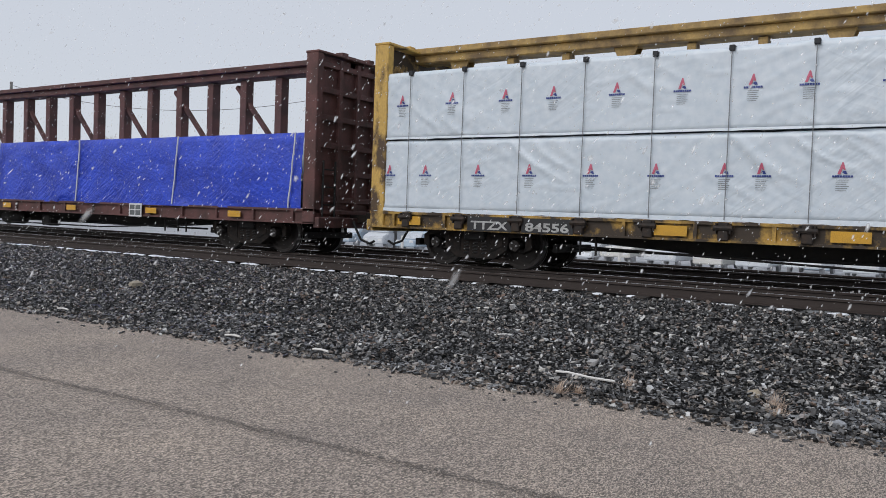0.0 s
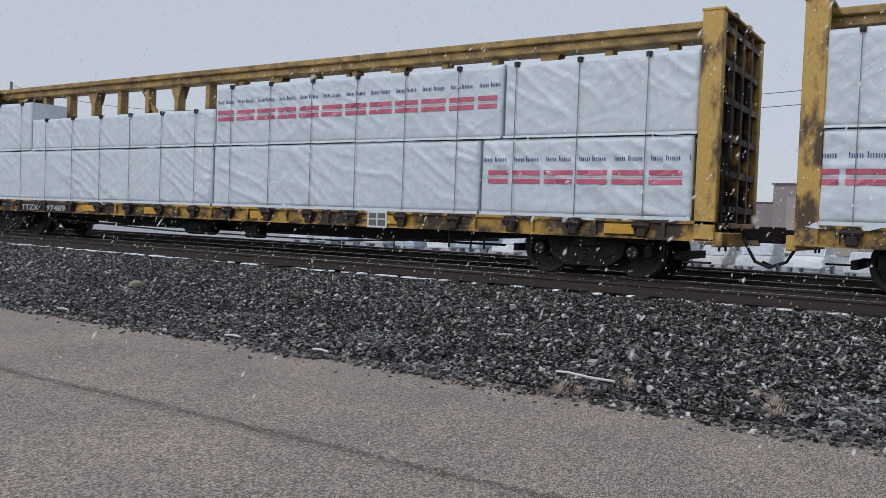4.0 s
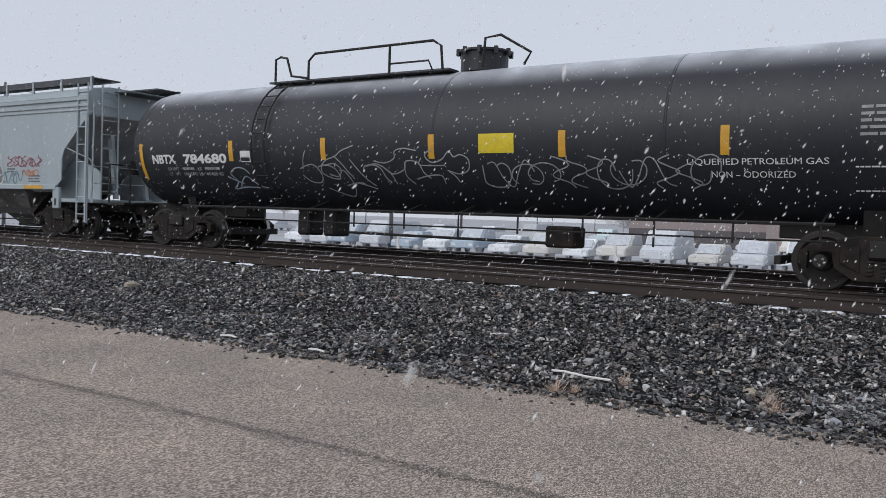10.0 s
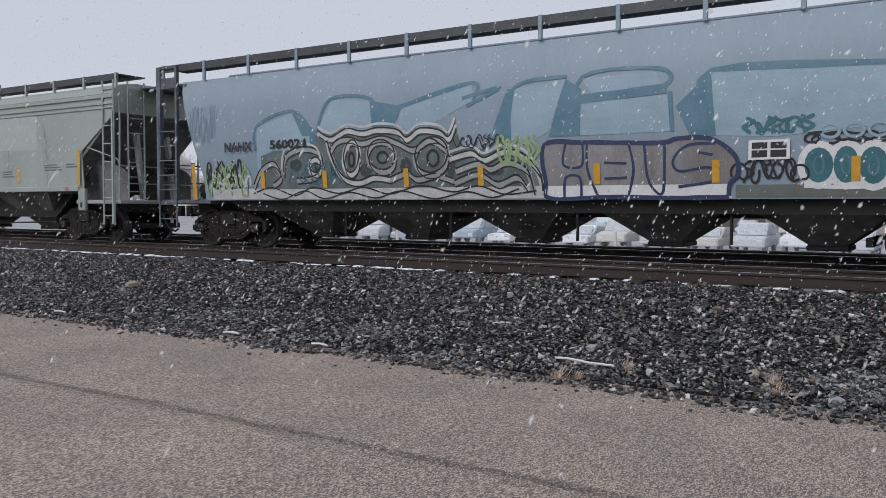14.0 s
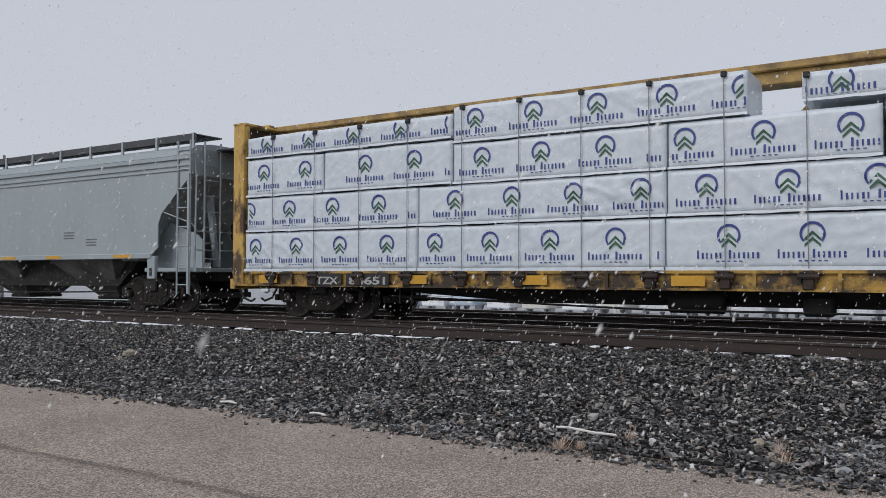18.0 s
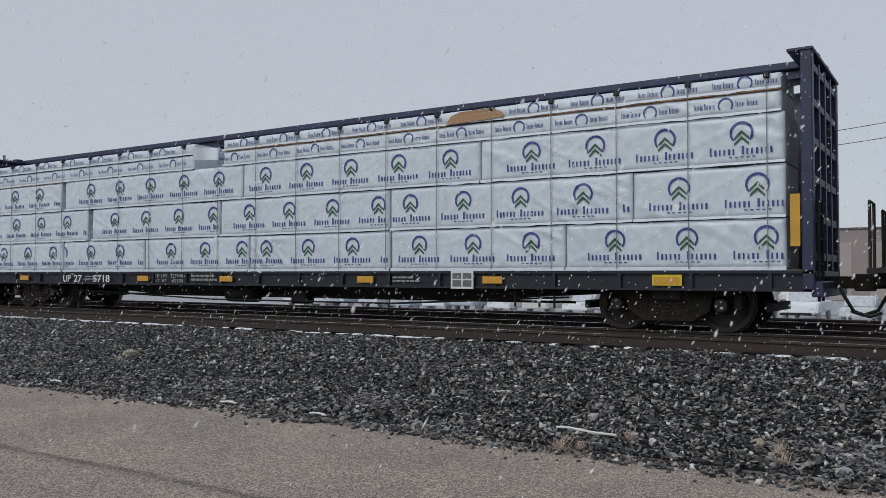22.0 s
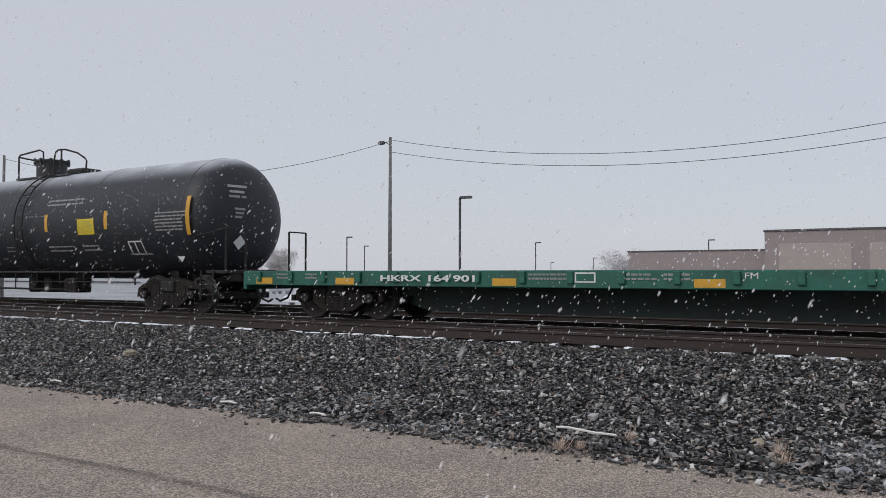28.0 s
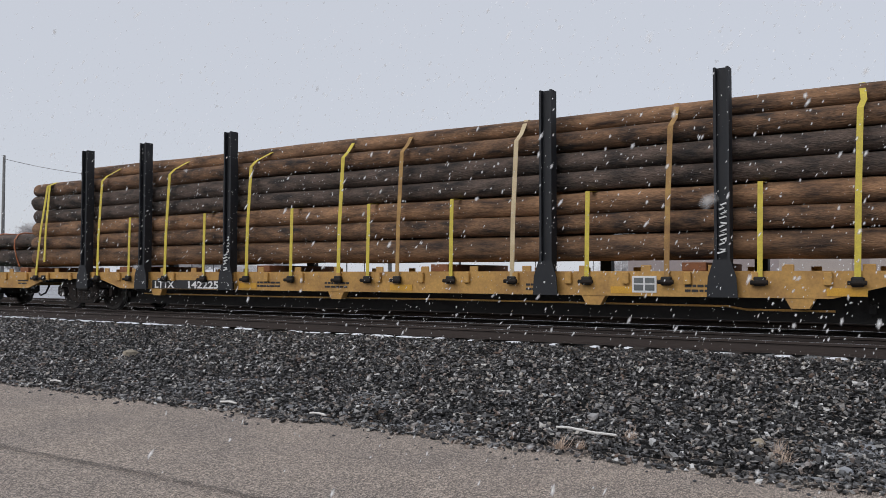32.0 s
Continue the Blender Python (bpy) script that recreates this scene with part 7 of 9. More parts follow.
sprayed_letters(c5, cx, "DHYUCUM", 68.3, 1.40, 0.94, 0.84, M_SPRAYGREY, M_CHALK, seed=3, fat=0.25, rim=0.07, label="white-edged brown graffiti letter")
sprayed_letters(c5, cx, "365", 75.0, 1.42, 0.70, 0.86, M_SPRAYGREY, M_CHALK, seed=6, fat=0.22, rim=0.07, label="white-edged brown graffiti numeral")
sprayed(c5, cx, scrawl(77.2, 78.9, 2.0, 2.3, 9, 4), 0.028, M_SPRAYRED)
sprayed(c5, cx, scrawl(78.1, 78.7, 1.72, 1.9, 5, 5), 0.03, M_SPRAYORANGE)
sprayed(c5, cx, [[(63.9, 2.85), (63.75, 3.1), (63.9, 3.5), (64.3, 3.75), (64.5, 3.3), (64.35, 2.95), (64.0, 2.8)], [(64.4, 3.45), (64.8, 3.6), (64.95, 3.4), (64.7, 3.2), (64.4, 3.35)], [(64.1, 2.95), (64.4, 3.1)], [(64.2, 3.4), (64.15, 3.75), (64.3, 3.9), (64.4, 3.6)]], 0.035, M_SPRAYORANGE)
sprayed(c5, cx, scrawl(77.0, 77.9, 1.5, 1.9, 5, 9), 0.02, M_SPRAYTEAL)
reflectors(c5, [65.2 - cx, 67.6 - cx, 70.9 - cx, 75.6 - cx, 78.6 - cx], 1.42, -1.585, 0.9, 0.1)

lettering("C", 0.11, M_GREYINK, c5, 67.02 - cx, -1.54, 2.46, 0.1)

# greenish hopper
M_JOINT = material("stained_panel_joint", (0.25, 0.27, 0.25), 0.6, dark=(0.3, 0.33, 0.31), scale=4, bump=0)
cx = 112.25
painted(c7, cx, "paint_patch", [[(105.66, 2.03), (107.2, 2.0), (107.22, 3.13), (105.68, 3.15)]], material("pale_patch_paint", (0.45, 0.48, 0.48), 0.5, amount=0.2, bump=0), lift=0.004, label="pale repainted patch")
painted(c7, cx, "paint_patch", [[(115.5, 2.55), (117.66, 2.52), (117.65, 3.47), (115.6, 3.49)]], material("faint_patch_paint", (0.42, 0.45, 0.44), 0.5, amount=0.2, bump=0), lift=0.004, label="pale repainted patch")
lettering("GACX", 0.21, M_BLACKINK, c7, 105.98 - cx, -1.542, 2.47, 0.86, 0.006)
lettering("63683", 0.21, M_BLACKINK, c7, 105.97 - cx, -1.542, 2.06, 1.0, 0.006)
lettering("CH-118-L01", 0.1, M_GREYINK, c7, 114.7 - cx, -1.538, 1.83, 0.85)
lettering("DO NOT HAMMER ON CAR", 0.11, M_SPRAYRED, c7, 110.95 - cx, -1.538, 2.14, 1.95)
for i, (x, z, n, w) in enumerate(((105.9, 1.82, 2, 0.9), (107.6, 1.85, 3, 0.6), (111.2, 1.8, 2, 0.4), (112.2, 1.8, 2, 0.4), (115.9, 1.95, 3, 0.6), (118.0, 2.1, 3, 0.8), (119.0, 2.1, 2, 0.5), (104.75, 1.7, 2, 0.3))):
    bars(c7, x - cx, z, -1.536, n, w, 0.03, 0.07, M_GREYINK, 40 + i)
for x in (104.5, 119.62):
    painted(c7, cx, "reflector", [[(x - 0.06, 1.5), (x + 0.06, 1.5), (x + 0.06, 2.45), (x - 0.06, 2.45)]], M_REFLECT, lift=0.05, label="tall yellow reflective strip")
for x in (107.2, 110.54, 113.9, 116.7):
    painted(c7, cx, "reflector", [[(x - 0.07, 1.58), (x + 0.07, 1.58), (x + 0.07, 2.05), (x - 0.07, 2.05)]], M_REFLECT, label="upright yellow reflective strip")
for x in (105.05, 119.0):
    painted(c7, cx, "red_mark", [[(x, 1.38), (x + 0.16, 1.38), (x + 0.16, 1.47), (x, 1.47)]], M_RED, lift=0.055)
for x in (106.7, 108.9, 111.0, 112.9, 114.6, 116.2, 118.1):  # faint panel joints
    painted(c7, cx, "panel_joint", [[(x, 1.5), (x + 0.03, 1.5), (x + 0.03, 2.5), (x + 0.01, 2.7), (x, 2.5)]], M_JOINT, lift=0.003)
    # thin grey scuffs that fork off the joint
    rg = random.Random(int(x * 10))
    forks = []
    for k in range(11):
        px_, pz_, run_ = x + rg.uniform(-0.05, 0.08), rg.uniform(1.9, 2.9), rg.uniform(0.15, 0.45)
        for _ in range(4):
            qx, qz, w_ = px_ + rg.uniform(-0.16, 0.16), pz_ + run_ * rg.uniform(0.2, 0.5), rg.uniform(0.006, 0.022)
            forks.append([(px_ - w_, pz_), (px_ + w_, pz_), (qx + w_ * 0.4, qz), (qx - w_ * 0.4, qz)])
            px_, pz_ = qx, qz
    painted(c7, cx, "scuff_mark", [f for f in forks if max(q[1] for q in f) < (2.0 if x < 107 else 2.5 if x == 116.2 else 3.4)], M_SCUFF, lift=0.0045, label="grey forked scuff marks")

# round-sided hopper with large graffiti
cx = 132.4
for poly in ([(126.25, 1.45), (126.25, 2.72), (127.3, 2.98), (127.85, 2.55), (127.7, 1.45)], [(128.0, 2.5), (128.4, 3.18), (129.4, 3.1), (129.5, 2.4), (129.0, 1.5), (128.0, 1.5)], [(130.2, 2.9), (131.8, 3.25), (131.85, 2.95), (130.8, 2.5), (130.2, 1.5), (129.8, 1.5)], [(132.7, 3.1), (133.7, 3.2), (133.4, 2.3), (133.0, 2.1), (132.6, 2.2)],
             [(134.0, 3.18), (135.3, 3.2), (135.4, 2.98), (134.2, 2.9)], [(134.0, 2.75), (135.5, 2.8), (135.6, 2.2), (134.0, 2.2)], [(136.2, 3.1), (139.2, 2.98), (139.2, 2.2), (137.2, 2.05), (136.3, 2.1)], [(139.3, 2.9), (139.8, 3.12), (139.8, 2.0), (139.3, 2.0)]):
    painted(c8, cx, "graffiti_panel", [poly], M_SPRAYPALE, belly, 0.006, "faded pale blue graffiti panel")
for poly in ([(127.3, 2.98), (127.95, 2.6), (128.0, 2.3), (127.7, 2.3)], [(129.4, 3.1), (130.2, 2.95), (130.0, 2.5), (129.5, 2.4)], [(132.2, 2.2), (132.55, 3.1), (132.7, 3.1), (132.6, 2.2)], [(133.7, 3.2), (134.0, 3.0), (134.0, 2.2), (133.4, 2.2)], [(135.65, 2.6), (136.2, 3.1), (136.3, 2.1), (135.9, 2.1)], [(134.0, 2.9), (135.5, 2.97), (135.5, 2.82), (134.0, 2.74)],
             [(136.2, 3.1), (139.2, 2.98), (139.3, 3.04), (136.2, 3.17)], [(139.8, 3.12), (140.1, 3.1), (140.0, 2.0), (139.8, 2.0)], [(130.2, 2.9), (131.8, 3.25), (131.82, 3.3), (130.1, 2.97)]):
    painted(c8, cx, "graffiti_shadow", [poly], M_SPRAYMID, belly, 0.009, "dark blue graffiti shadow")
for line in ([(126.2, 2.2), (126.25, 2.75), (127.3, 3.02), (127.9, 2.55)], [(128.0, 2.5), (128.35, 3.2), (129.45, 3.13), (129.5, 2.6)], [(129.9, 2.5), (130.2, 2.92), (131.8, 3.28), (131.85, 2.95)], [(132.62, 2.2), (132.7, 3.12), (133.72, 3.24)],
             [(133.95, 2.3), (134.0, 3.2), (135.35, 3.24), (135.45, 2.95), (134.2, 2.88)], [(135.6, 2.2), (135.55, 2.85)], [(136.25, 2.1), (136.2, 3.13), (139.25, 3.0)], [(139.3, 2.9), (139.85, 3.35), (140.05, 3.3), (140.0, 2.2)], [(131.6, 3.0), (132.4, 3.15), (131.7, 2.85)]):
    sprayed(c8, cx, [line], 0.07, M_SPRAYMID, belly, 0.0095, "graffiti_shadow", "slate-blue graffiti outline")
for k, (xa, xb_, za, zb, mt) in enumerate(((124.75, 133.3, 1.12, 1.36, M_CHALK), (133.35, 136.55, 1.12, 1.34, M_WHITE), (136.6, 140.3, 1.12, 1.32, M_SPRAYOLIVE))):
    painted(c8, cx, "painted_band", [[(xa, za), (xb_, za), (xb_, zb), (xa, zb)]], mt, belly, 0.007, "chalky painted band along the sill")


def ring(x, z, w, h, n=12, lean=0.0):
    """A closed oval of (x, z)."""
    return [(x + w * math.cos(6.283 * k / n) + lean * h * math.sin(6.283 * k / n), z + h * math.sin(6.283 * k / n)) for k in range(n + 1)]


# tangled letters: a worn silver ground, pale ribbons, black lines
back_ = [(126.07, 1.3), (126.37, 2.07), (127.13, 2.28), (128.04, 2.5), (128.9, 2.5), (129.87, 2.48), (131.09, 2.4), (131.47, 2.45), (131.6, 2.09), (132.75, 1.97), (133.27, 1.55), (133.27, 1.3)]
for p, q in zip(back_[1:], back_[2:-1]):
    painted(c8, cx, "graffiti_ground", [[(p[0], 1.34), (q[0], 1.34), q, p]], M_SPRAYDULL, belly, 0.0085, "dull grey-green graffiti ground")
wave_ = [
    [(128.04, 2.52), (128.39, 2.36), (128.81, 2.52), (129.23, 2.45), (129.63, 2.5), (130.11, 2.44), (130.34, 2.28), (130.64, 2.44), (131.09, 2.39), (131.31, 2.25), (131.45, 2.52)],
    [(128.38, 2.1), (128.56, 2.3), (128.9, 2.34), (129.23, 2.25), (129.71, 2.33), (130.11, 2.22), (130.49, 2.07), (130.87, 2.24), (131.23, 2.04)],
    [(127.03, 1.66), (127.13, 2.05), (127.59, 2.19), (128.03, 2.1), (128.17, 1.83), (127.94, 1.58), (127.4, 1.52)],
    [(131.31, 1.87), (131.8, 1.97), (132.08, 1.83), (132.49, 1.97), (132.88, 1.88), (133.21, 1.55), (133.27, 1.2)],
    [(131.45, 1.64), (131.94, 1.77), (132.22, 1.66), (132.55, 1.78), (132.95, 1.62), (133.08, 1.25)],
    [(131.4, 1.41), (131.94, 1.57), (132.35, 1.38), (132.75, 1.5), (132.95, 1.3)],
    [(128.3, 2.3), (128.45, 1.9), (128.7, 1.55), (129.1, 1.45), (129.5, 1.55), (129.9, 1.5)],
    [(129.9, 1.5), (130.3, 1.62), (130.55, 1.5), (131.0, 1.56), (131.4, 1.45)],
    [(126.1, 1.4), (126.35, 1.75), (126.75, 1.9), (126.95, 1.6), (126.7, 1.42)]]
eyes_ = [ring(128.94, 1.95, 0.2, 0.33, 12, 0.1), ring(129.71, 1.96, 0.34, 0.3, 12, -0.1), ring(130.91, 1.92, 0.38, 0.34, 12, 0.1), ring(127.95, 1.8, 0.16, 0.16)]
for k, line in enumerate(wave_ + eyes_):
    sprayed(c8, cx, [line], 0.11, M_SILVER if k % 3 else M_CHALK, belly, 0.0105 + 0.0004 * (k % 5), "graffiti_ribbon", "pale silver graffiti ribbon")
for line in wave_ + eyes_:
    sprayed(c8, cx, [[(a, b + 0.05) for a, b in line]], 0.034, M_BLACKINK, belly, 0.0135, "graffiti_line")
    sprayed(c8, cx, [[(a + 0.03, b - 0.075) for a, b in line]], 0.026, M_BLACKINK, belly, 0.0138, "graffiti_line")
sprayed(c8, cx, [[(a, b + 0.13) for a, b in wave_[0]], [(a - 0.05, b + 0.12) for a, b in wave_[2][:5]], [(a, b + 0.13) for a, b in wave_[3][:6]]], 0.05, M_CHALK, belly, 0.0137, "graffiti_edge")
for x, z, w, h in ((128.5, 1.75, 0.12, 0.2), (129.3, 1.7, 0.16, 0.14), (130.3, 1.75, 0.14, 0.2), (131.35, 1.75, 0.1, 0.24), (132.3, 1.62, 0.2, 0.08), (127.4, 1.85, 0.18, 0.14)):  # dark hollows between the letters
    painted(c8, cx, "graffiti_ground", [ring(x, z, w, h, 10)[:-1]], M_SPRAYDARK, belly, 0.0102)
for x, z, w, h in ((128.94, 1.93, 0.07, 0.14), (129.74, 1.95, 0.13, 0.11), (130.95, 1.9, 0.13, 0.15), (128.02, 1.8, 0.06, 0.07)):
    sprayed(c8, cx, [ring(x, z, w, h)], 0.05, M_BLACKINK, belly, 0.0142, "graffiti_line")
low_ = [(126.07, 1.25), (126.65, 1.38), (127.31, 1.2), (127.85, 1.37), (128.55, 1.24), (129.22, 1.36), (129.87, 1.22), (130.64, 1.38), (131.38, 1.25), (131.94, 1.36), (132.49, 1.2), (133.14, 1.26)]
sprayed(c8, cx, [low_, [(a + 0.3, 2.5 - b) for a, b in low_[:-1]]], 0.03, M_BLACKINK, belly, 0.0135, "graffiti_line")
for x0, x1, z0, z1, n_, sd, wd, mt in ((124.65, 125.9, 1.2, 1.95, 7, 21, 0.05, M_LIME), (124.6, 125.7, 1.35, 2.0, 9, 22, 0.045, M_BLACKINK), (124.7, 125.9, 1.25, 1.7, 6, 27, 0.06, M_CHALK), (132.4, 133.2, 1.7, 2.25, 7, 23, 0.05, M_LIME),
                                       (127.3, 128.6, 1.45, 1.9, 6, 28, 0.03, M_SPRAYTEAL), (131.5, 132.4, 2.05, 2.3, 8, 29, 0.02, M_BLACKINK), (136.6, 137.6, 1.35, 1.7, 8, 30, 0.035, M_BLACKINK), (136.7, 137.7, 2.1, 2.35, 9, 31, 0.045, M_SPRAYTEAL)):
    sprayed(c8, cx, scrawl(x0, x1, z0, z1, n_, sd), wd, mt, belly, 0.015)
# four fat grey letters run together, edged in navy
body_ = [(133.33, 1.34), (133.31, 2.06), (134.01, 2.08), (134.7, 2.05), (135.44, 2.02), (135.71, 2.08), (136.23, 2.05), (136.59, 1.78), (136.64, 1.49), (136.52, 1.34)]
painted(c8, cx, "graffiti_letter", [body_], M_SPRAYBROWN, belly, 0.0095, "fat grey graffiti letters run together")
edge_ = [(136.5, 1.13), (135.6, 1.12), (134.5, 1.14), (133.42, 1.12), (133.33, 1.4)] + body_[1:] + [(136.5, 1.15)]
sprayed(c8, cx, [edge_], 0.075, M_SPRAYNAVY, belly, 0.0125, "graffiti_edge", "navy graffiti outline")
for line in ([(133.72, 2.06), (133.68, 1.7), (134.02, 1.68), (134.04, 2.06)], [(133.68, 1.14), (133.72, 1.48), (133.98, 1.48), (134.0, 1.14)], [(134.12, 2.05), (134.13, 1.6), (134.31, 1.15)], [(134.43, 1.72), (134.83, 1.7)], [(134.43, 1.45), (134.83, 1.46)], [(134.86, 2.05), (134.95, 1.6), (134.85, 1.15)],
             [(135.14, 2.02), (135.18, 1.5), (135.3, 1.25), (135.45, 1.24), (135.48, 2.0)], [(136.3, 1.98), (135.85, 1.96), (135.62, 1.74), (135.72, 1.55), (136.2, 1.6), (136.3, 1.4), (135.7, 1.3)], [(136.0, 1.85), (136.25, 1.8)]):
    sprayed(c8, cx, [line], 0.045, M_SPRAYNAVY, belly, 0.0128, "graffiti_line")
# teal bubbles edged in white
for k, (x, z, w, h) in enumerate(((137.8, 1.6, 0.2, 0.26), (138.17, 1.6, 0.17, 0.27), (138.53, 1.58, 0.19, 0.27), (138.87, 1.54, 0.17, 0.22), (139.31, 1.62, 0.3, 0.24))):
    painted(c8, cx, "graffiti_edge", [ring(x, z, w + 0.1, h + 0.1, 16)[:-1]], M_WHITE, belly, 0.0115 + 0.0003 * k, "white graffiti outline")
    painted(c8, cx, "graffiti_letter", [ring(x, z, w, h, 16)[:-1]], M_SPRAYTEAL, belly, 0.0145 + 0.0003 * k, "white-edged teal graffiti bubble")
    sprayed(c8, cx, [ring(x, z, w * 0.35, h * 0.5, 8)], 0.03, M_SPRAYMID, belly, 0.0175, "graffiti_line")
sprayed(c8, cx, [[(137.6, 1.3), (138.2, 1.27), (138.8, 1.3), (139.4, 1.27)]], 0.07, M_WHITE, belly, 0.0112, "graffiti_edge")
sprayed(c8, cx, [ring(137.95 + 0.32 * k, 2.1, 0.13, 0.1, 8) for k in range(4)] + [ring(139.6, 2.05, 0.15, 0.08, 8)], 0.045, M_SPRAYPALE, belly, 0.013)
sprayed(c8, cx, scrawl(137.6, 139.3, 1.92, 2.08, 9, 24), 0.035, M_BLACKINK, belly, 0.012)
sprayed(c8, cx, scrawl(124.0, 124.9, 2.4, 3.3, 16, 26), 0.006, M_SPRAYMID, belly, 0.008)
sprayed(c8, cx, [[(140.5, 2.95), (140.35, 3.1), (140.5, 3.25), (140.65, 3.1), (140.5, 2.95)], [(140.5, 3.2), (140.75, 3.55)], [(140.4, 3.6), (140.85, 3.65)]], 0.03, M_BLACKINK, belly, 0.01)
painted(c8, cx, "paint_patch", [[(126.6, 2.18), (127.82, 2.18), (127.82, 2.46), (126.6, 2.46)]], M_SPRAYPALE, belly, 0.014)
lettering("NAHX", 0.22, M_BLACKINK, c8, 125.26 - cx, -1.64, 2.2, 0.87, 0.006)
lettering("560024", 0.19, M_BLACKINK, c8, 126.68 - cx, -1.64, 2.23, 1.06, 0.006)
placard(c8, 137.1 - cx, 1.85, -1.60, 0.6, 0.3, True)
for x in (124.15, 126.4, 128.2, 130.3, 132.0, 134.3, 136.3, 138.3, 140.15):
    h = 0.45 if x in (124.15, 140.15) else 0.22
    painted(c8, cx, "reflector", [[(x - 0.06, 1.58 - h), (x + 0.06, 1.58 - h), (x + 0.06, 1.5 + h), (x - 0.06, 1.5 + h)]], M_REFLECT, belly, 0.022, "upright yellow reflective strip")

# last grey hopper
cx = 152.25
lettering("WFRX", 0.22, M_SLATEINK, c9, 145.49 - cx, -1.54, 2.72, 0.98, 0.008)
lettering("447210", 0.2, M_SLATEINK, c9, 145.46 - cx, -1.54, 2.27, 1.2, 0.008)
for i, (x, z, n, w) in enumerate(((145.4, 2.0, 2, 0.95), (147.05, 2.3, 6, 1.15), (156.0, 2.1, 3, 0.5), (157.0, 1.9, 3, 0.5), (144.75, 1.7, 1, 0.25))):
    bars(c9, x - cx, z, -1.536, n, w, 0.03, 0.075, M_GREYINK, 60 + i)
painted(c9, cx, "stencil_box", [[(147.0, 2.5), (147.26, 2.5), (147.26, 2.53), (147.0, 2.53)], [(147.0, 2.73), (147.26, 2.73), (147.26, 2.76), (147.0, 2.76)], [(146.98, 2.5), (147.01, 2.5), (147.01, 2.76), (146.98, 2.76)], [(147.25, 2.5), (147.28, 2.5), (147.28, 2.76), (147.25, 2.76)]], M_GREYINK)
sprayed(c9, cx, [[(147.71, 1.39), (147.74, 1.67), (147.92, 1.88), (148.23, 1.98), (148.48, 1.94)],
                 [(148.48, 1.91), (148.51, 2.17), (148.63, 2.36), (148.78, 2.34), (148.9, 2.16), (148.95, 2.02)],
                 [(148.48, 1.91), (148.63, 2.0), (148.7, 2.03)],
                 [(148.95, 2.02), (148.92, 2.21), (148.97, 2.28), (149.11, 2.25), (149.25, 2.27), (149.35, 2.31), (149.32, 2.14), (149.41, 2.31)],
                 [(148.88, 1.89), (149.11, 2.02), (149.39, 2.09), (149.67, 1.97), (149.87, 1.71), (149.96, 1.36)],
                 [(148.92, 1.9), (149.12, 1.81), (149.22, 1.6), (149.19, 1.42)],
                 [(148.73, 2.07), (148.85, 1.99)],
                 [(148.75, 1.98), (148.84, 2.06)],
                 [(149.88, 2.43), (150.02, 2.27), (150.13, 2.10), (150.16, 2.01), (150.23, 1.81), (150.35, 1.63)],
                 [(150.14, 2.08), (150.18, 2.19), (150.22, 2.24)],
                 [(150.41, 2.26), (150.56, 2.22), (150.62, 2.38)],
                 [(150.57, 2.20), (150.73, 2.28), (150.77, 2.16), (150.84, 2.00), (150.70, 1.94), (150.49, 1.92)],
                 [(150.61, 1.88), (150.82, 1.79), (151.07, 1.68), (151.14, 1.59), (151.07, 1.52), (150.92, 1.45), (150.84, 1.35)],
                 [(150.90, 2.06), (150.97, 2.07), (151.00, 2.14)],
                 [(151.02, 2.15), (151.10, 2.16)],
                 [(151.02, 2.02), (151.11, 2.04)],
                 [(151.03, 1.93), (151.11, 1.95)],
                 [(151.32, 2.01), (151.24, 2.25), (151.36, 2.26), (151.48, 2.06), (151.57, 1.83), (151.50, 1.77), (151.19, 1.69), (151.22, 1.86)],
                 [(151.61, 2.14), (151.75, 2.14)],
                 [(151.64, 2.05), (151.74, 2.05)],
                 [(151.65, 1.96), (151.71, 1.97)],
                 [(151.76, 2.31), (151.88, 2.20), (151.94, 2.04), (151.96, 2.19)],
                 [(152.10, 1.98), (152.19, 2.01), (152.23, 2.06), (152.33, 2.05)],
                 [(152.21, 1.93), (152.30, 1.96)],
                 [(151.99, 1.63), (152.08, 1.74), (152.23, 1.80), (152.48, 1.75), (152.42, 1.92)],
                 [(151.33, 1.44), (151.39, 1.57), (151.50, 1.63), (151.60, 1.58), (151.62, 1.48)]], 0.04, M_BLACKINK)
bars(c9, 147.83 - cx, 1.68, -1.538, 1, 1.0, 0.14, 0.2, M_BLACKINK, 66)
lettering("C", 0.11, M_GREYINK, c9, 147.08 - cx, -1.54, 2.57, 0.1)
reflectors(c9, [145.2 - cx, 147.4 - cx, 149.9 - cx, 153.4 - cx, 155.6 - cx, 158.6 - cx], 1.42, -1.585, 0.7, 0.09)

# tank cars
tank_lettering(c6, "NBTX", 0.21, M_WHITE, 83.6 - 92.0, 2.05, 0.86, bold=0.01)
tank_lettering(c6, "784680", 0.21, M_WHITE, 84.75 - 92.0, 2.05, 1.49, bold=0.01)
for word, x, z, w in (("LD", 84.12, 1.88, 0.12), ("LMT", 84.29, 1.88, 0.22), ("LB", 85.2, 1.88, 0.12), ("LT", 84.12, 1.76, 0.12), ("WT", 84.34, 1.76, 0.17), ("100100", 84.66, 1.76, 0.45), ("LB", 85.2, 1.76, 0.12), ("45400", 85.44, 1.76, 0.38), ("KG", 85.88, 1.76, 0.14)):
    tank_lettering(c6, word, 0.075, M_WORN, x - 92.0, z, w)
tank_bars(c6, 84.66 - 92.0, 1.95, 1, 0.45, 0.12, 0.075, M_WORN, seed=2)
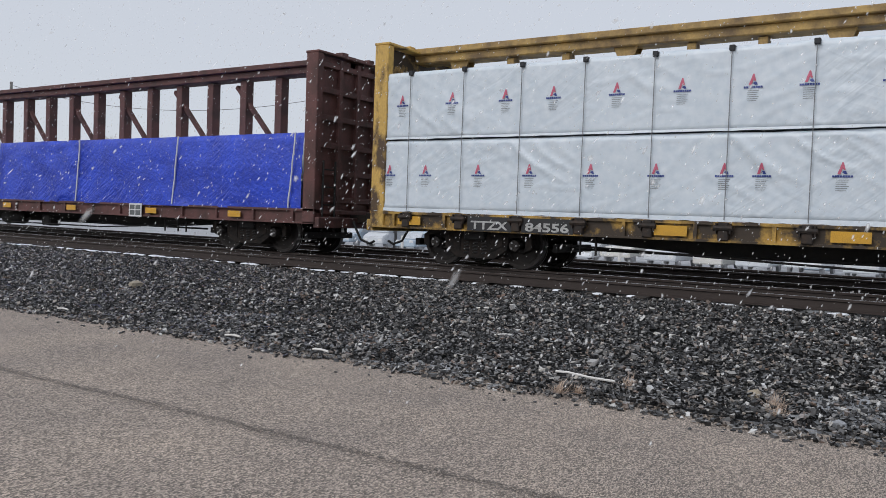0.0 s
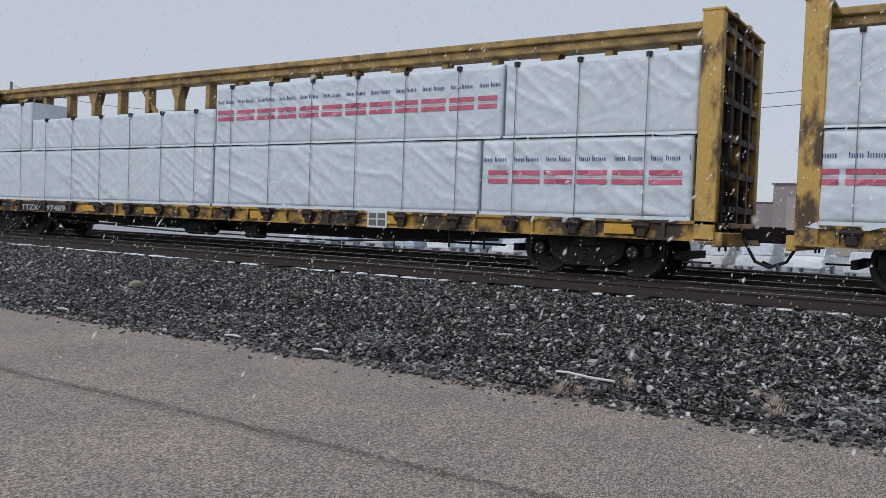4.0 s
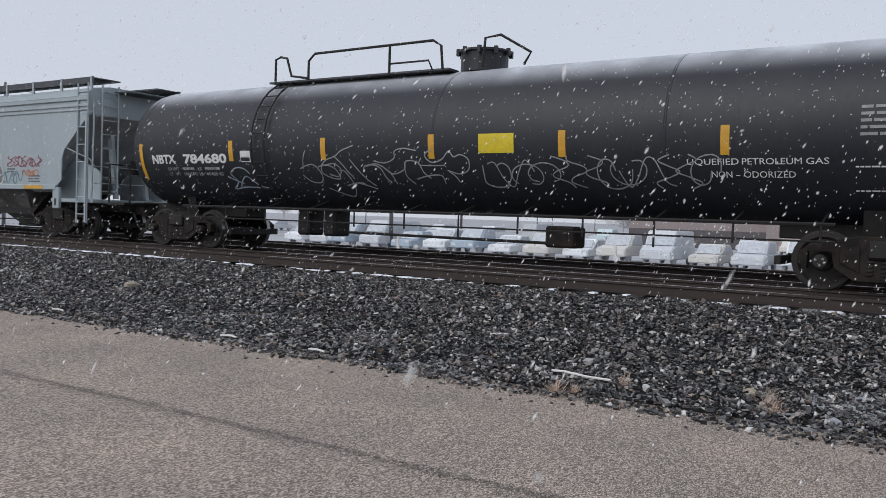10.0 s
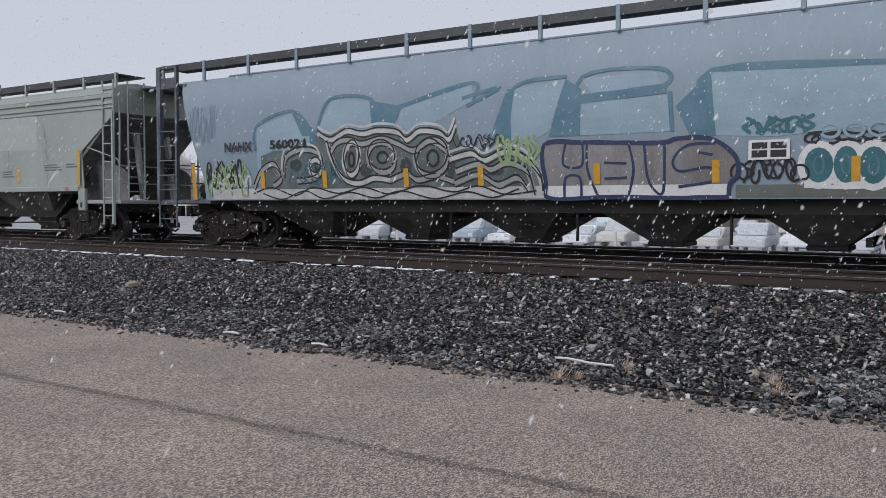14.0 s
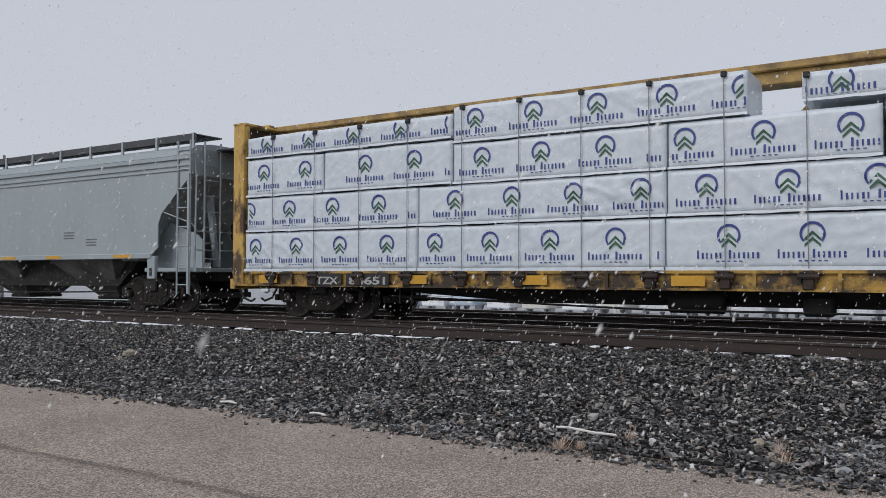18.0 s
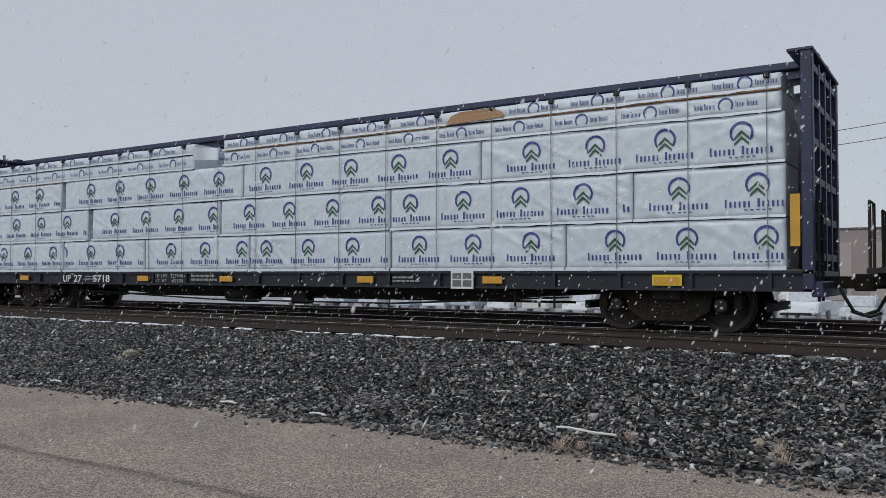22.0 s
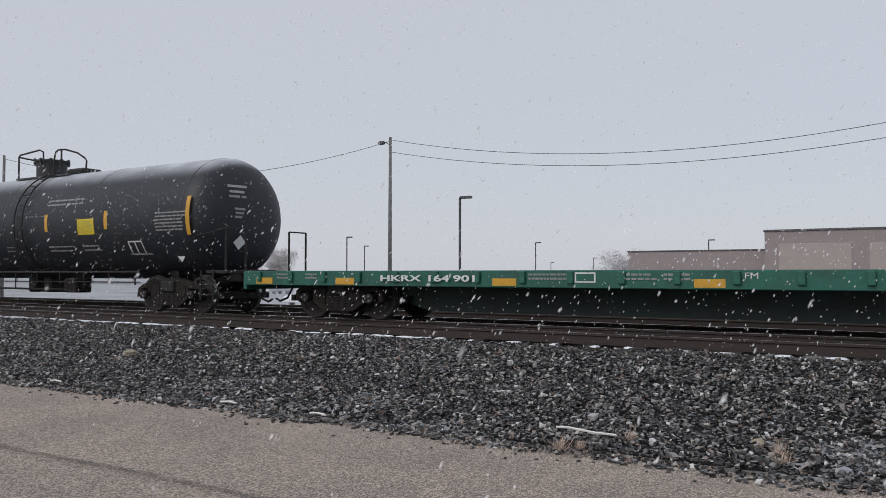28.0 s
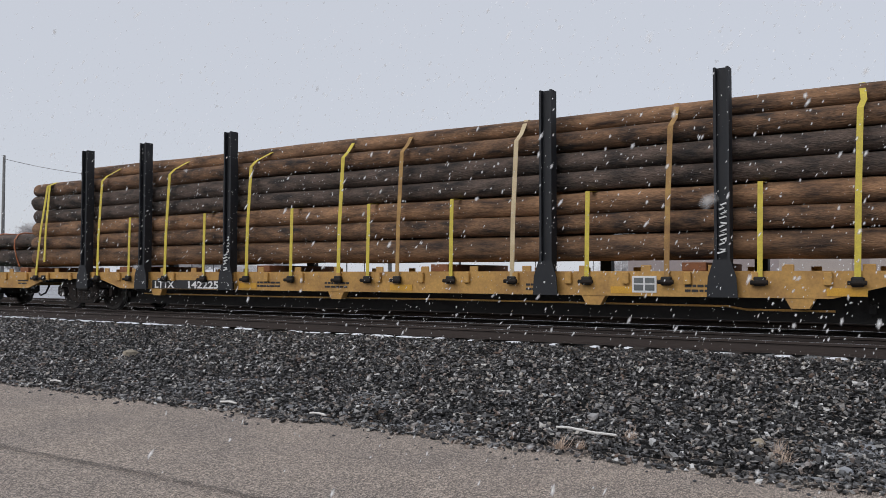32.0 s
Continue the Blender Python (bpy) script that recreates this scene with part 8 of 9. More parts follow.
tank_bars(c6, 85.44 - 92.0, 1.95, 1, 0.5, 0.12, 0.075, M_WORN, seed=3)
for word, x, w in (("LIQUEFIED", 96.96, 0.82), ("PETROLEUM", 97.83, 0.88), ("GAS", 98.77, 0.32)):
    tank_lettering(c6, word, 0.10, M_WHITE, x - 92.0, 1.93, w)
for word, x, w in (("NON", 97.35, 0.32), ("-", 97.73, 0.06), ("ODORIZED", 97.85, 0.77)):
    tank_lettering(c6, word, 0.10, M_WHITE, x - 92.0, 1.73, w)
tank_bars(c6, 99.5 - 92.0, 2.78, 5, 1.15, 0.1, 0.06, M_DIM, seed=3)
for z in (1.55, 1.9):
    tank_bars(c6, 99.45 - 92.0, z, 1, 0.62, 0.1, 0.03, M_WHITE, seed=4)
for x in (86.4, 89.2, 91.97, 94.75, 97.57):
    on_tank(c6, "reflector", x - 0.07 - 92.0, x + 0.07 - 92.0, 2.08, 2.55, M_REFLECT, label="upright yellow reflective strip")
for x in (83.2, 101.0):
    on_tank(c6, "reflector", x - 0.06 - 92.0, x + 0.06 - 92.0, 1.66, 2.54, M_REFLECT, label="tall yellow reflective strip", lift=0.012, n=12)
on_tank(c6, "warning_placard", 93.04 - 92.0, 93.79 - 92.0, 2.17, 2.53, M_SIGNYEL, label="yellow warning placard")
on_tank(c6, "stencil_box", 86.7 - 92.0, 87.02 - 92.0, 2.06, 2.31, M_WHITE)
on_tank(c6, "stencil_box", 86.72 - 92.0, 87.0 - 92.0, 2.08, 2.15, M_TANK, lift=0.010)
on_tank(c6, "stencil_box", 86.72 - 92.0, 87.0 - 92.0, 2.16, 2.175, M_TANK, lift=0.010)
tank_lettering(c6, "C", 0.07, M_WHITE, 86.83 - 92.0, 2.09, 0.05)


def tank_spray(car, cx, strokes, width, mat, R=1.5, zc=2.5):
    return sprayed(car, cx, strokes, width, mat, lambda z: -math.sqrt(max(0.01, R * R - (z - zc) ** 2)), 0.012)


for line in ([(88.48, 1.90), (88.64, 1.96), (88.86, 1.99), (89.02, 1.87), (89.06, 1.71), (88.94, 1.61), (88.69, 1.64), (88.52, 1.77)],
             [(88.57, 1.90), (88.63, 2.15), (88.70, 2.29)],
             [(89.11, 1.98), (89.29, 2.09), (89.53, 2.16), (89.70, 2.27), (90.03, 2.37)],
             [(89.11, 1.96), (89.09, 1.82), (89.31, 1.71), (89.55, 1.70), (89.50, 1.87), (89.33, 1.96), (89.11, 1.98)],
             [(89.11, 1.50), (89.38, 1.40), (89.68, 1.33), (89.83, 1.46), (89.85, 1.64), (89.72, 1.84), (89.58, 1.87)],
             [(89.47, 2.17), (89.65, 2.03), (89.78, 1.87), (89.93, 1.69)],
             [(89.90, 2.10), (90.07, 1.89), (90.25, 1.69), (90.43, 1.55)],
             [(89.97, 1.61), (90.20, 1.56), (90.43, 1.49)],
             [(90.23, 1.87), (90.29, 1.95), (90.52, 1.97), (90.69, 1.89), (90.77, 1.72), (90.87, 1.62)]):
    tank_spray(c6, 92.0, [line], 0.024, M_SILVER)
for line in ([(90.31, 1.94), (90.60, 1.99), (90.90, 1.82), (91.00, 1.59)],
             [(90.53, 2.05), (90.82, 2.01), (91.06, 2.10), (91.09, 2.24), (91.30, 2.29), (91.62, 2.24)],
             [(90.75, 1.93), (90.97, 1.79), (91.27, 1.88), (91.35, 2.04), (91.63, 2.01), (91.73, 1.82), (91.87, 1.71)],
             [(91.72, 2.10), (91.65, 1.97), (91.92, 1.95), (92.25, 1.95)],
             [(91.31, 2.01), (91.29, 1.76), (91.46, 1.59)],
             [(91.53, 1.69), (91.80, 1.75), (92.13, 1.76), (92.18, 1.60)],
             [(91.98, 2.27), (91.81, 2.15), (91.96, 2.01), (92.21, 2.07), (92.37, 2.22), (92.48, 2.11), (92.63, 2.15), (92.80, 2.06), (92.78, 1.87), (92.56, 1.79), (92.30, 1.86)],
             [(92.30, 1.86), (92.46, 1.74), (92.52, 1.63)],
             [(89.00, 1.94), (89.24, 1.98), (89.47, 2.00), (89.63, 1.88), (89.51, 1.74), (89.29, 1.79)],
             [(89.65, 1.55), (89.95, 1.61), (90.17, 1.60)]):
    tank_spray(c6, 92.0, [line], 0.024, M_SILVER)
for line in ([(86.17, 1.46), (86.40, 1.62), (86.27, 1.81), (86.49, 1.93), (86.74, 1.91), (86.89, 1.79)],
             [(86.43, 1.51), (86.60, 1.67), (86.76, 1.74), (86.92, 1.63), (87.07, 1.53), (87.29, 1.49)],
             [(86.20, 1.45), (86.65, 1.50), (87.24, 1.47)],
             [(86.13, 1.74), (86.35, 1.65), (86.58, 1.58)]):
    tank_spray(c6, 92.0, [line], 0.028, M_SPRAYICE)
tank_spray(c6, 92.0, scrawl(93.2, 97.4, 1.55, 2.1, 13, 72), 0.022, M_SILVER)
for car, cx, num in ((c13, 219.85, "211242"), (c14, 238.45, "211179")):
    kw = dict(R=1.555, zc=2.40)
    o = cx - 219.85 - 0.07 * (cx > 230)
    tank_lettering(car, "XCRX", 0.22, M_WHITE, 213.13 + o - cx, 2.02, 0.82, bold=0.01, **kw)
    tank_lettering(car, num, 0.22, M_WHITE, 214.18 + o - cx, 2.02, 1.04, bold=0.01, **kw)
    for i, (x, z, n, w) in enumerate(((213.2, 1.9, 2, 1.9), (216.15, 1.72, 3, 1.35), (218.05, 1.76, 3, 1.2), (219.9, 1.76, 2, 0.4), (222.0, 1.74, 2, 1.2), (223.55, 1.74, 2, 0.8), (225.4, 1.5, 1, 1.0))):
        tank_bars(car, x + o - cx, z, n, w, 0.11, 0.05, M_DIM, seed=80 + i, **kw)
    for x in (215.33, 218.57, 222.06, 224.72):
        on_tank(car, "reflector", x - 0.07 + o - cx, x + 0.07 + o - cx, 2.14, 2.62, M_REFLECT, label="upright yellow reflective strip", **kw)
    for x in (212.2, 227.9):
        on_tank(car, "reflector", x - 0.07 + o - cx, x + 0.07 + o - cx, 1.92, 2.86, M_REFLECT, label="tall yellow reflective strip", lift=0.012, n=12, **kw)
    on_tank(car, "warning_placard", 223.5 + o - cx, 224.22 + o - cx, 2.02, 2.44, M_SIGNYEL, label="yellow warning placard with fine print", **kw)
    tank_bars(car, 223.56 + o - cx, 2.37, 6, 0.6, 0.055, 0.012, M_GREYINK, seed=90, R=1.559, zc=2.40)
    tank_bars(car, 226.7 + o - cx, 2.5, 6, 1.12, 0.085, 0.05, M_DIM, seed=91, **kw)
    tank_bars(car, 222.05 + o - cx, 3.02, 2, 1.6, 0.12, 0.06, M_DIM, seed=92, **kw)
    for z in (1.46, 1.78):
        on_tank(car, "panel_frame", 225.5 + o - cx, 226.05 + o - cx, z, z + 0.035, M_WHITE, **kw)
    for x in (225.5, 225.75, 226.02):
        on_tank(car, "panel_frame", x + o - cx, x + 0.035 + o - cx, 1.46, 1.815, M_WHITE, **kw)
    on_tank(car, "stencil_box", 215.5 + o - cx, 215.85 + o - cx, 2.03, 2.27, M_DIM, **kw)
    on_tank(car, "stencil_box", 215.53 + o - cx, 215.82 + o - cx, 2.06, 2.24, M_TANK, lift=0.010, **kw)
for x, a1, w in ((-3.95, 38, 0.035), (-0.1, 50, 0.025), (3.95, 62, 0.02)):
    bm_ = bmesh.new()
    ring_ = [math.radians(a1 + (112 - a1) * k / 20) for k in range(21)]
    u_ = [bm_.verts.new((x - w * (0.4 + 0.6 * k / 20), -1.567 * math.cos(a), 2.40 + 1.567 * math.sin(a))) for k, a in enumerate(ring_)]
    v_ = [bm_.verts.new((x + w * (0.4 + 0.6 * k / 20), -1.567 * math.cos(a), 2.40 + 1.567 * math.sin(a))) for k, a in enumerate(ring_)]
    for k in range(20):
        bm_.faces.new((u_[k], v_[k], v_[k + 1], u_[k + 1]))
    part("snow_line", bm_, M_SNOW, c14, "thin line of settled snow", smooth=True)
def on_head(car, half, name, corners, mat, lift=0.02):
    """Paint on a tank's trailing head: corners of (y, z)."""
    bm = bmesh.new()
    bm.faces.new([bm.verts.new((half + 0.9 * (1 - ((y * y + (z - 2.40) ** 2) / 1.555 ** 2) ** 1.25) ** 0.43 + lift, y, z)) for y, z in corners])
    return part(name, bm, mat, car)


for car, half in ((c13, 7.65), (c14, 7.72)):
    for i, (y0, y1, z) in enumerate(((-0.75, -0.2, 3.12), (-0.72, -0.3, 2.98), (-0.75, -0.45, 2.86), (-0.4, -0.25, 2.86), (-0.62, -0.3, 2.55), (-0.6, -0.35, 2.45), (-0.62, -0.4, 2.35))):
        on_head(car, half, "stencil_bar", ((y0, z), (y1, z), (y1, z + 0.06), (y0, z + 0.06)), M_WORN if i < 2 else M_DIM)
    on_head(car, half, "hazard_placard", ((-0.62, 1.75), (-0.44, 1.57), (-0.26, 1.75), (-0.44, 1.93)), M_WHITE, 0.04)
for car, xl in ((c6, 100.3 - 92.0), (c13, 227.15 - 219.85), (c14, 245.8 - 238.45)):
    bm_ = bmesh.new()
    prism(bm_, [(-0.2, 0.0), (0.0, -0.2), (0.2, 0.0), (0.0, 0.2)], -0.012, 0.0, "y")
    dm = part("hazard_placard", bm_, M_WHITE, car, "white and red diamond placard", at=pose(xl, -1.2, 1.47, 14, 0, 0))
    bm_ = bmesh.new()
    prism(bm_, [(-0.17, 0.0), (0.17, 0.0), (0.0, 0.17)], -0.018, -0.012, "y")
    part("placard_field", bm_, material("red_placard", (0.5, 0.12, 0.11), 0.5, bump=0), dm)


# ---- behind the tracks: parking lot, poles, store, trees ----
LOT = -0.9
M_POLE = material("grey_weathered_pole", (0.17, 0.165, 0.16), 0.8, scale=3, fine=30, stretch=(3, 3, 0.4))
M_LAMPPOLE = material("dark_bronze_pole", (0.07, 0.07, 0.075), 0.5, scale=3)
M_BRICK = material("reddish_brown_block_wall", (0.28, 0.235, 0.225), 0.85, dark=(0.24, 0.2, 0.195), scale=1.5, fine=14)
M_STUCCO = material("tan_stucco_panel", (0.36, 0.31, 0.28), 0.85, dark=(0.3, 0.26, 0.24), scale=0.8, fine=14)
M_COPING = material("dark_metal_coping", (0.1, 0.09, 0.09), 0.5)
# glass and rubber colours lightened to carry the haze over the lot
M_GLASS = material("haze_paled_car_glass", (0.55, 0.58, 0.62), 0.4, bump=0)
M_TYRE = material("haze_paled_tyre_rubber", (0.42, 0.42, 0.43), 0.8)


def lamp_pole(x, y, top):
    bm = bmesh.new()
    tube(bm, [(0, 0, LOT), (0, 0, top)], 0.11, 8)
    ob = part("parking_lot_lamp", bm, M_LAMPPOLE)
    ob.matrix_basis = pose(x, y, 0)
    tagged(ob, "tall dark parking-lot lamp with a box head", "street lamp", "parking-lot lamps")
    part("lamp_head", bbox(0.05, 1.15, -0.2, 0.2, top - 0.12, top + 0.1, 0.03), M_LAMPPOLE, ob)
    part("footing", bbox(-0.3, 0.3, -0.3, 0.3, LOT, LOT + 0.6, 0.04), M_STUCCO, ob)


for x, y, top in ((-37.56, 61.4, 8.5), (-93.17, 114, 8.5), (-117.4, 150, 8.5), (-74.9, 152, 8.5), (-41.5, 157, 8.5), (-164.0, 140, 12.6), (-189.7, 170, 10.9), (-94.4, 230, 7.1), (-122.3, 260, 6.4)):
    lamp_pole(x, y, top)


def utility_pole(x, y, top, lamp=True):
    bm = bmesh.new()
    lathe(bm, [(LOT, 0.17), (top, 0.11), (top + 0.02, 0.0)], 12, "z")
    ob = part("utility_pole", bm, M_POLE, smooth=True)
    ob.matrix_basis = pose(x, y, 0)
    tagged(ob, "tall grey wooden utility pole with sagging wires", "utility pole", "utility poles")
    if lamp:
        bm = bmesh.new()
        tube(bm, [(0, 0, top - 0.6), (-0.5, 0, top - 0.35), (-0.75, 0, top - 0.35)], 0.035, 6)
        part("lamp_arm", bm, M_POLE, ob)
        bm = bmesh.new()
        bmesh.ops.create_uvsphere(bm, u_segments=12, v_segments=8, radius=0.24, matrix=pose(-0.85, 0, top - 0.38) @ Matrix.Diagonal((1.5, 0.8, 0.7, 1)))
        part("lamp_head", bm, M_GALV, ob, smooth=True)
    for z in (top - 0.15, top - 0.55):
        bm = bmesh.new()
        lathe(bm, [(-0.14, 0.0), (-0.12, 0.05), (0.12, 0.05), (0.14, 0.0)], 8, "y")
        part("insulator", bm, M_COPING, ob, at=pose(0, 0, z))
    return ob


P1, P2, P3 = (-73.0, 41.0, 12.4), (-38.2, 52.0, 12.5), (6.0, 52.0, 12.0)
utility_pole(*P1, lamp=False)
utility_pole(*P2)
utility_pole(*P3, lamp=False)
for a, b, sag, dz in ((P1, P2, 2.3, -0.3), (P2, P3, 2.35, -0.2), (P2, P3, 2.2, -1.15)):
    bm = bmesh.new()
    pts = []
    for i in range(31):
        t = i / 30
        pts.append((a[0] + (b[0] - a[0]) * t, a[1] + (b[1] - a[1]) * t, a[2] + (b[2] - a[2]) * t + dz - sag * 4 * t * (1 - t)))
    tube(bm, pts, 0.022, 5)
    ob = part("overhead_wire", bm, M_COPING)
    tagged(ob, "dark overhead wire sagging between utility poles", "wire", "overhead wires")


def store():
    ob = new("store_building")
    tagged(ob, "long flat-roofed store of reddish-brown block", "building")
    ob.matrix_basis = pose(0, 100, 0)
    part("wall", bbox(-36.4, -19.8, 0, 30, LOT - 0.2, 4.7, 0.02), M_BRICK, ob, "low reddish-brown wing")
    part("wall", bbox(-19.8, 60, -1.5, 30, LOT - 0.2, 6.75, 0.02), M_BRICK, ob, "tall reddish-brown front")
    part("coping", bbox(-36.5, -19.8, -0.1, 30, 4.7, 4.85, 0.02), M_COPING, ob)
    part("coping", bbox(-19.95, 60, -1.65, 30, 6.75, 6.95, 0.02), M_COPING, ob)
    for x0, x1 in ((-18.3, -10.9), (-9.2, -1.5), (0.5, 9.0), (11, 20)):
        part("stucco_panel", bbox(x0, x1, -1.58, -1.48, LOT, 5.35, 0.02), M_STUCCO, ob, "tan stucco panel")
    part("base_course", bbox(-36.45, -19.8, -0.08, 0.0, LOT, 1.2, 0.02), M_COPING, ob)


store()


def parked(kind, x, y, turn, mat, label):
    """A parked vehicle seen from afar: body, glass, lamps, wheels."""
    L, H, W = {"car": (4.6, 1.45, 1.8), "suv": (4.7, 1.75, 1.9), "pickup": (5.6, 1.9, 2.0), "van": (5.5, 2.2, 2.0)}[kind]
    ob = new({"car": "parked_car", "suv": "parked_car", "pickup": "pickup_truck", "van": "parked_van"}[kind])
    tagged(ob, label, {"car": "car", "suv": "car", "pickup": "pickup truck", "van": "van"}[kind], "parked vehicles")
    ob.matrix_basis = pose(x, y, LOT, 0, 0, turn)
    h = L / 2
    belt = H * 0.58
    prof = {"car": [(-h, 0.3), (-h, 0.75), (-h + 0.9, belt), (h - 0.7, belt + 0.05), (h, belt - 0.1), (h, 0.3)], "suv": [(-h, 0.35), (-h, 0.85), (-h + 0.9, belt), (h - 0.1, belt), (h, 0.9), (h, 0.35)],
            "pickup": [(-h, 0.45), (-h, 0.95), (-h + 1.0, belt + 0.02), (h, belt + 0.02), (h, 0.5)], "van": [(-h, 0.4), (-h, 0.95), (-h + 0.7, belt), (h, belt), (h, 0.4)]}[kind]
    bm = bmesh.new()
    prism(bm, prof, -W / 2, W / 2, "y")
    bmesh.ops.bevel(bm, geom=bm.edges[:], offset=0.06, segments=2, affect="EDGES")
    part("body", bm, mat, ob)
    cab = {"car": [(-h + 1.1, belt), (-h + 1.9, H), (h - 1.5, H), (h - 0.7, belt)], "suv": [(-h + 1.1, belt), (-h + 1.7, H), (h - 0.5, H), (h - 0.1, belt)],
           "pickup": [(-h + 1.2, belt), (-h + 1.9, H), (h - 2.3, H), (h - 2.0, belt)], "van": [(-h + 0.7, belt), (-h + 1.4, H), (h - 0.1, H), (h, belt)]}[kind]
    bm = bmesh.new()
    prism(bm, cab, -W / 2 + 0.1, W / 2 - 0.1, "y")
    bmesh.ops.bevel(bm, geom=bm.edges[:], offset=0.05, segments=2, affect="EDGES")
    part("cabin", bm, mat, ob)
    bm = bmesh.new()
    cm = (sum(p[0] for p in cab) / 4, sum(p[1] for p in cab) / 4)
    small = [(cm[0] + (p[0] - cm[0]) * 0.86, cm[1] + (p[1] - cm[1]) * 0.72) for p in cab]
    prism(bm, small, -W / 2 + 0.085, W / 2 - 0.085, "y")
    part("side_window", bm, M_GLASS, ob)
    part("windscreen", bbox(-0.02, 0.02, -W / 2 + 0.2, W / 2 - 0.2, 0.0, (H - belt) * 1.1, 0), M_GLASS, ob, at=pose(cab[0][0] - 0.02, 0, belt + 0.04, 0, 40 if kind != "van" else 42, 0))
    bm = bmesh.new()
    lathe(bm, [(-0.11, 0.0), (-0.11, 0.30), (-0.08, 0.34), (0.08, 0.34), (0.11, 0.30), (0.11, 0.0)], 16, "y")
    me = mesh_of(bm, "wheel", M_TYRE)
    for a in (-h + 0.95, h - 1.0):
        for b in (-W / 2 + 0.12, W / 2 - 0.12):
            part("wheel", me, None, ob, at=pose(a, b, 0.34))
    for b in (-W / 2 + 0.3, W / 2 - 0.3):
        part("headlight", bbox(-h - 0.02, -h + 0.06, b - 0.16, b + 0.16, 0.62, 0.8, 0.02), M_WHITE, ob)
    return ob


# every paint is whitened: distance haze put into the colour
HAZED_PAINTS = {"white": material("white_car_paint", (0.82, 0.84, 0.86), 0.6, amount=0.2, bump=0), "silver": material("silver_car_paint", (0.62, 0.64, 0.67), 0.6, 0.1, amount=0.2, bump=0),
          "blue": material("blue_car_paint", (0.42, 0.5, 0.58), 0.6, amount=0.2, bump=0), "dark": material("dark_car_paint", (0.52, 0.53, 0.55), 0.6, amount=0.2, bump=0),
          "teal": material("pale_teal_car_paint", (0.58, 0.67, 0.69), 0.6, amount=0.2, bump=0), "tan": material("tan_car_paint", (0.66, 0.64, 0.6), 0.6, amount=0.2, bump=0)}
rp = random.Random(17)
kinds = ["suv", "car", "pickup", "van", "car", "suv", "pickup", "car"]
cols = ["white", "teal", "silver", "white", "silver", "dark", "white", "tan", "blue"]
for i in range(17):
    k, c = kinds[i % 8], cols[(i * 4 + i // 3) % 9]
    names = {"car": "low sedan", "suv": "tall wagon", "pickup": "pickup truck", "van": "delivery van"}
    parked(k, -47.5 + 2.8 * i + rp.uniform(-0.15, 0.15), 53 + rp.uniform(-0.4, 0.4), 90 + rp.uniform(-2, 2), HAZED_PAINTS[c], "snow-dusted %s %s parked on the lot" % (c, names[k]))
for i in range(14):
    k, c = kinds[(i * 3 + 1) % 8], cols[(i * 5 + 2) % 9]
    parked(k, -84 + 7.0 * i + rp.uniform(-1.5, 1.5), 88 + rp.uniform(-1, 1), rp.choice((90, 270)) + rp.uniform(-3, 3), HAZED_PAINTS[c], "%s %s in the far row of the lot" % (c, {"car": "sedan", "suv": "wagon", "pickup": "pickup truck", "van": "van"}[k]))
ob = part("dumpster", bbox(-0.9, 0.9, -0.7, 0.7, 0, 1.2, 0.05), HAZED_PAINTS["blue"])
ob.matrix_basis = pose(-9.0, 60, LOT)
tagged(ob, "haze-paled blue steel dumpster on the snowy lot", "dumpster")
part("lid", bbox(-0.92, 0.92, -0.74, 0.72, 1.2, 1.26, 0.02), M_TYRE, ob)
for x in (-16.4, -31.0):
    bm = bmesh.new()
    lathe(bm, [(0, 0.09), (1.3, 0.09), (1.36, 0.05), (1.37, 0.0)], 10, "z")
    ob = part("bollard", bm, HAZED_PAINTS["tan"])
    ob.matrix_basis = pose(x, 43, LOT)
    tagged(ob, "haze-paled yellow steel bollard on the snowy lot", "bollard", "bollards")


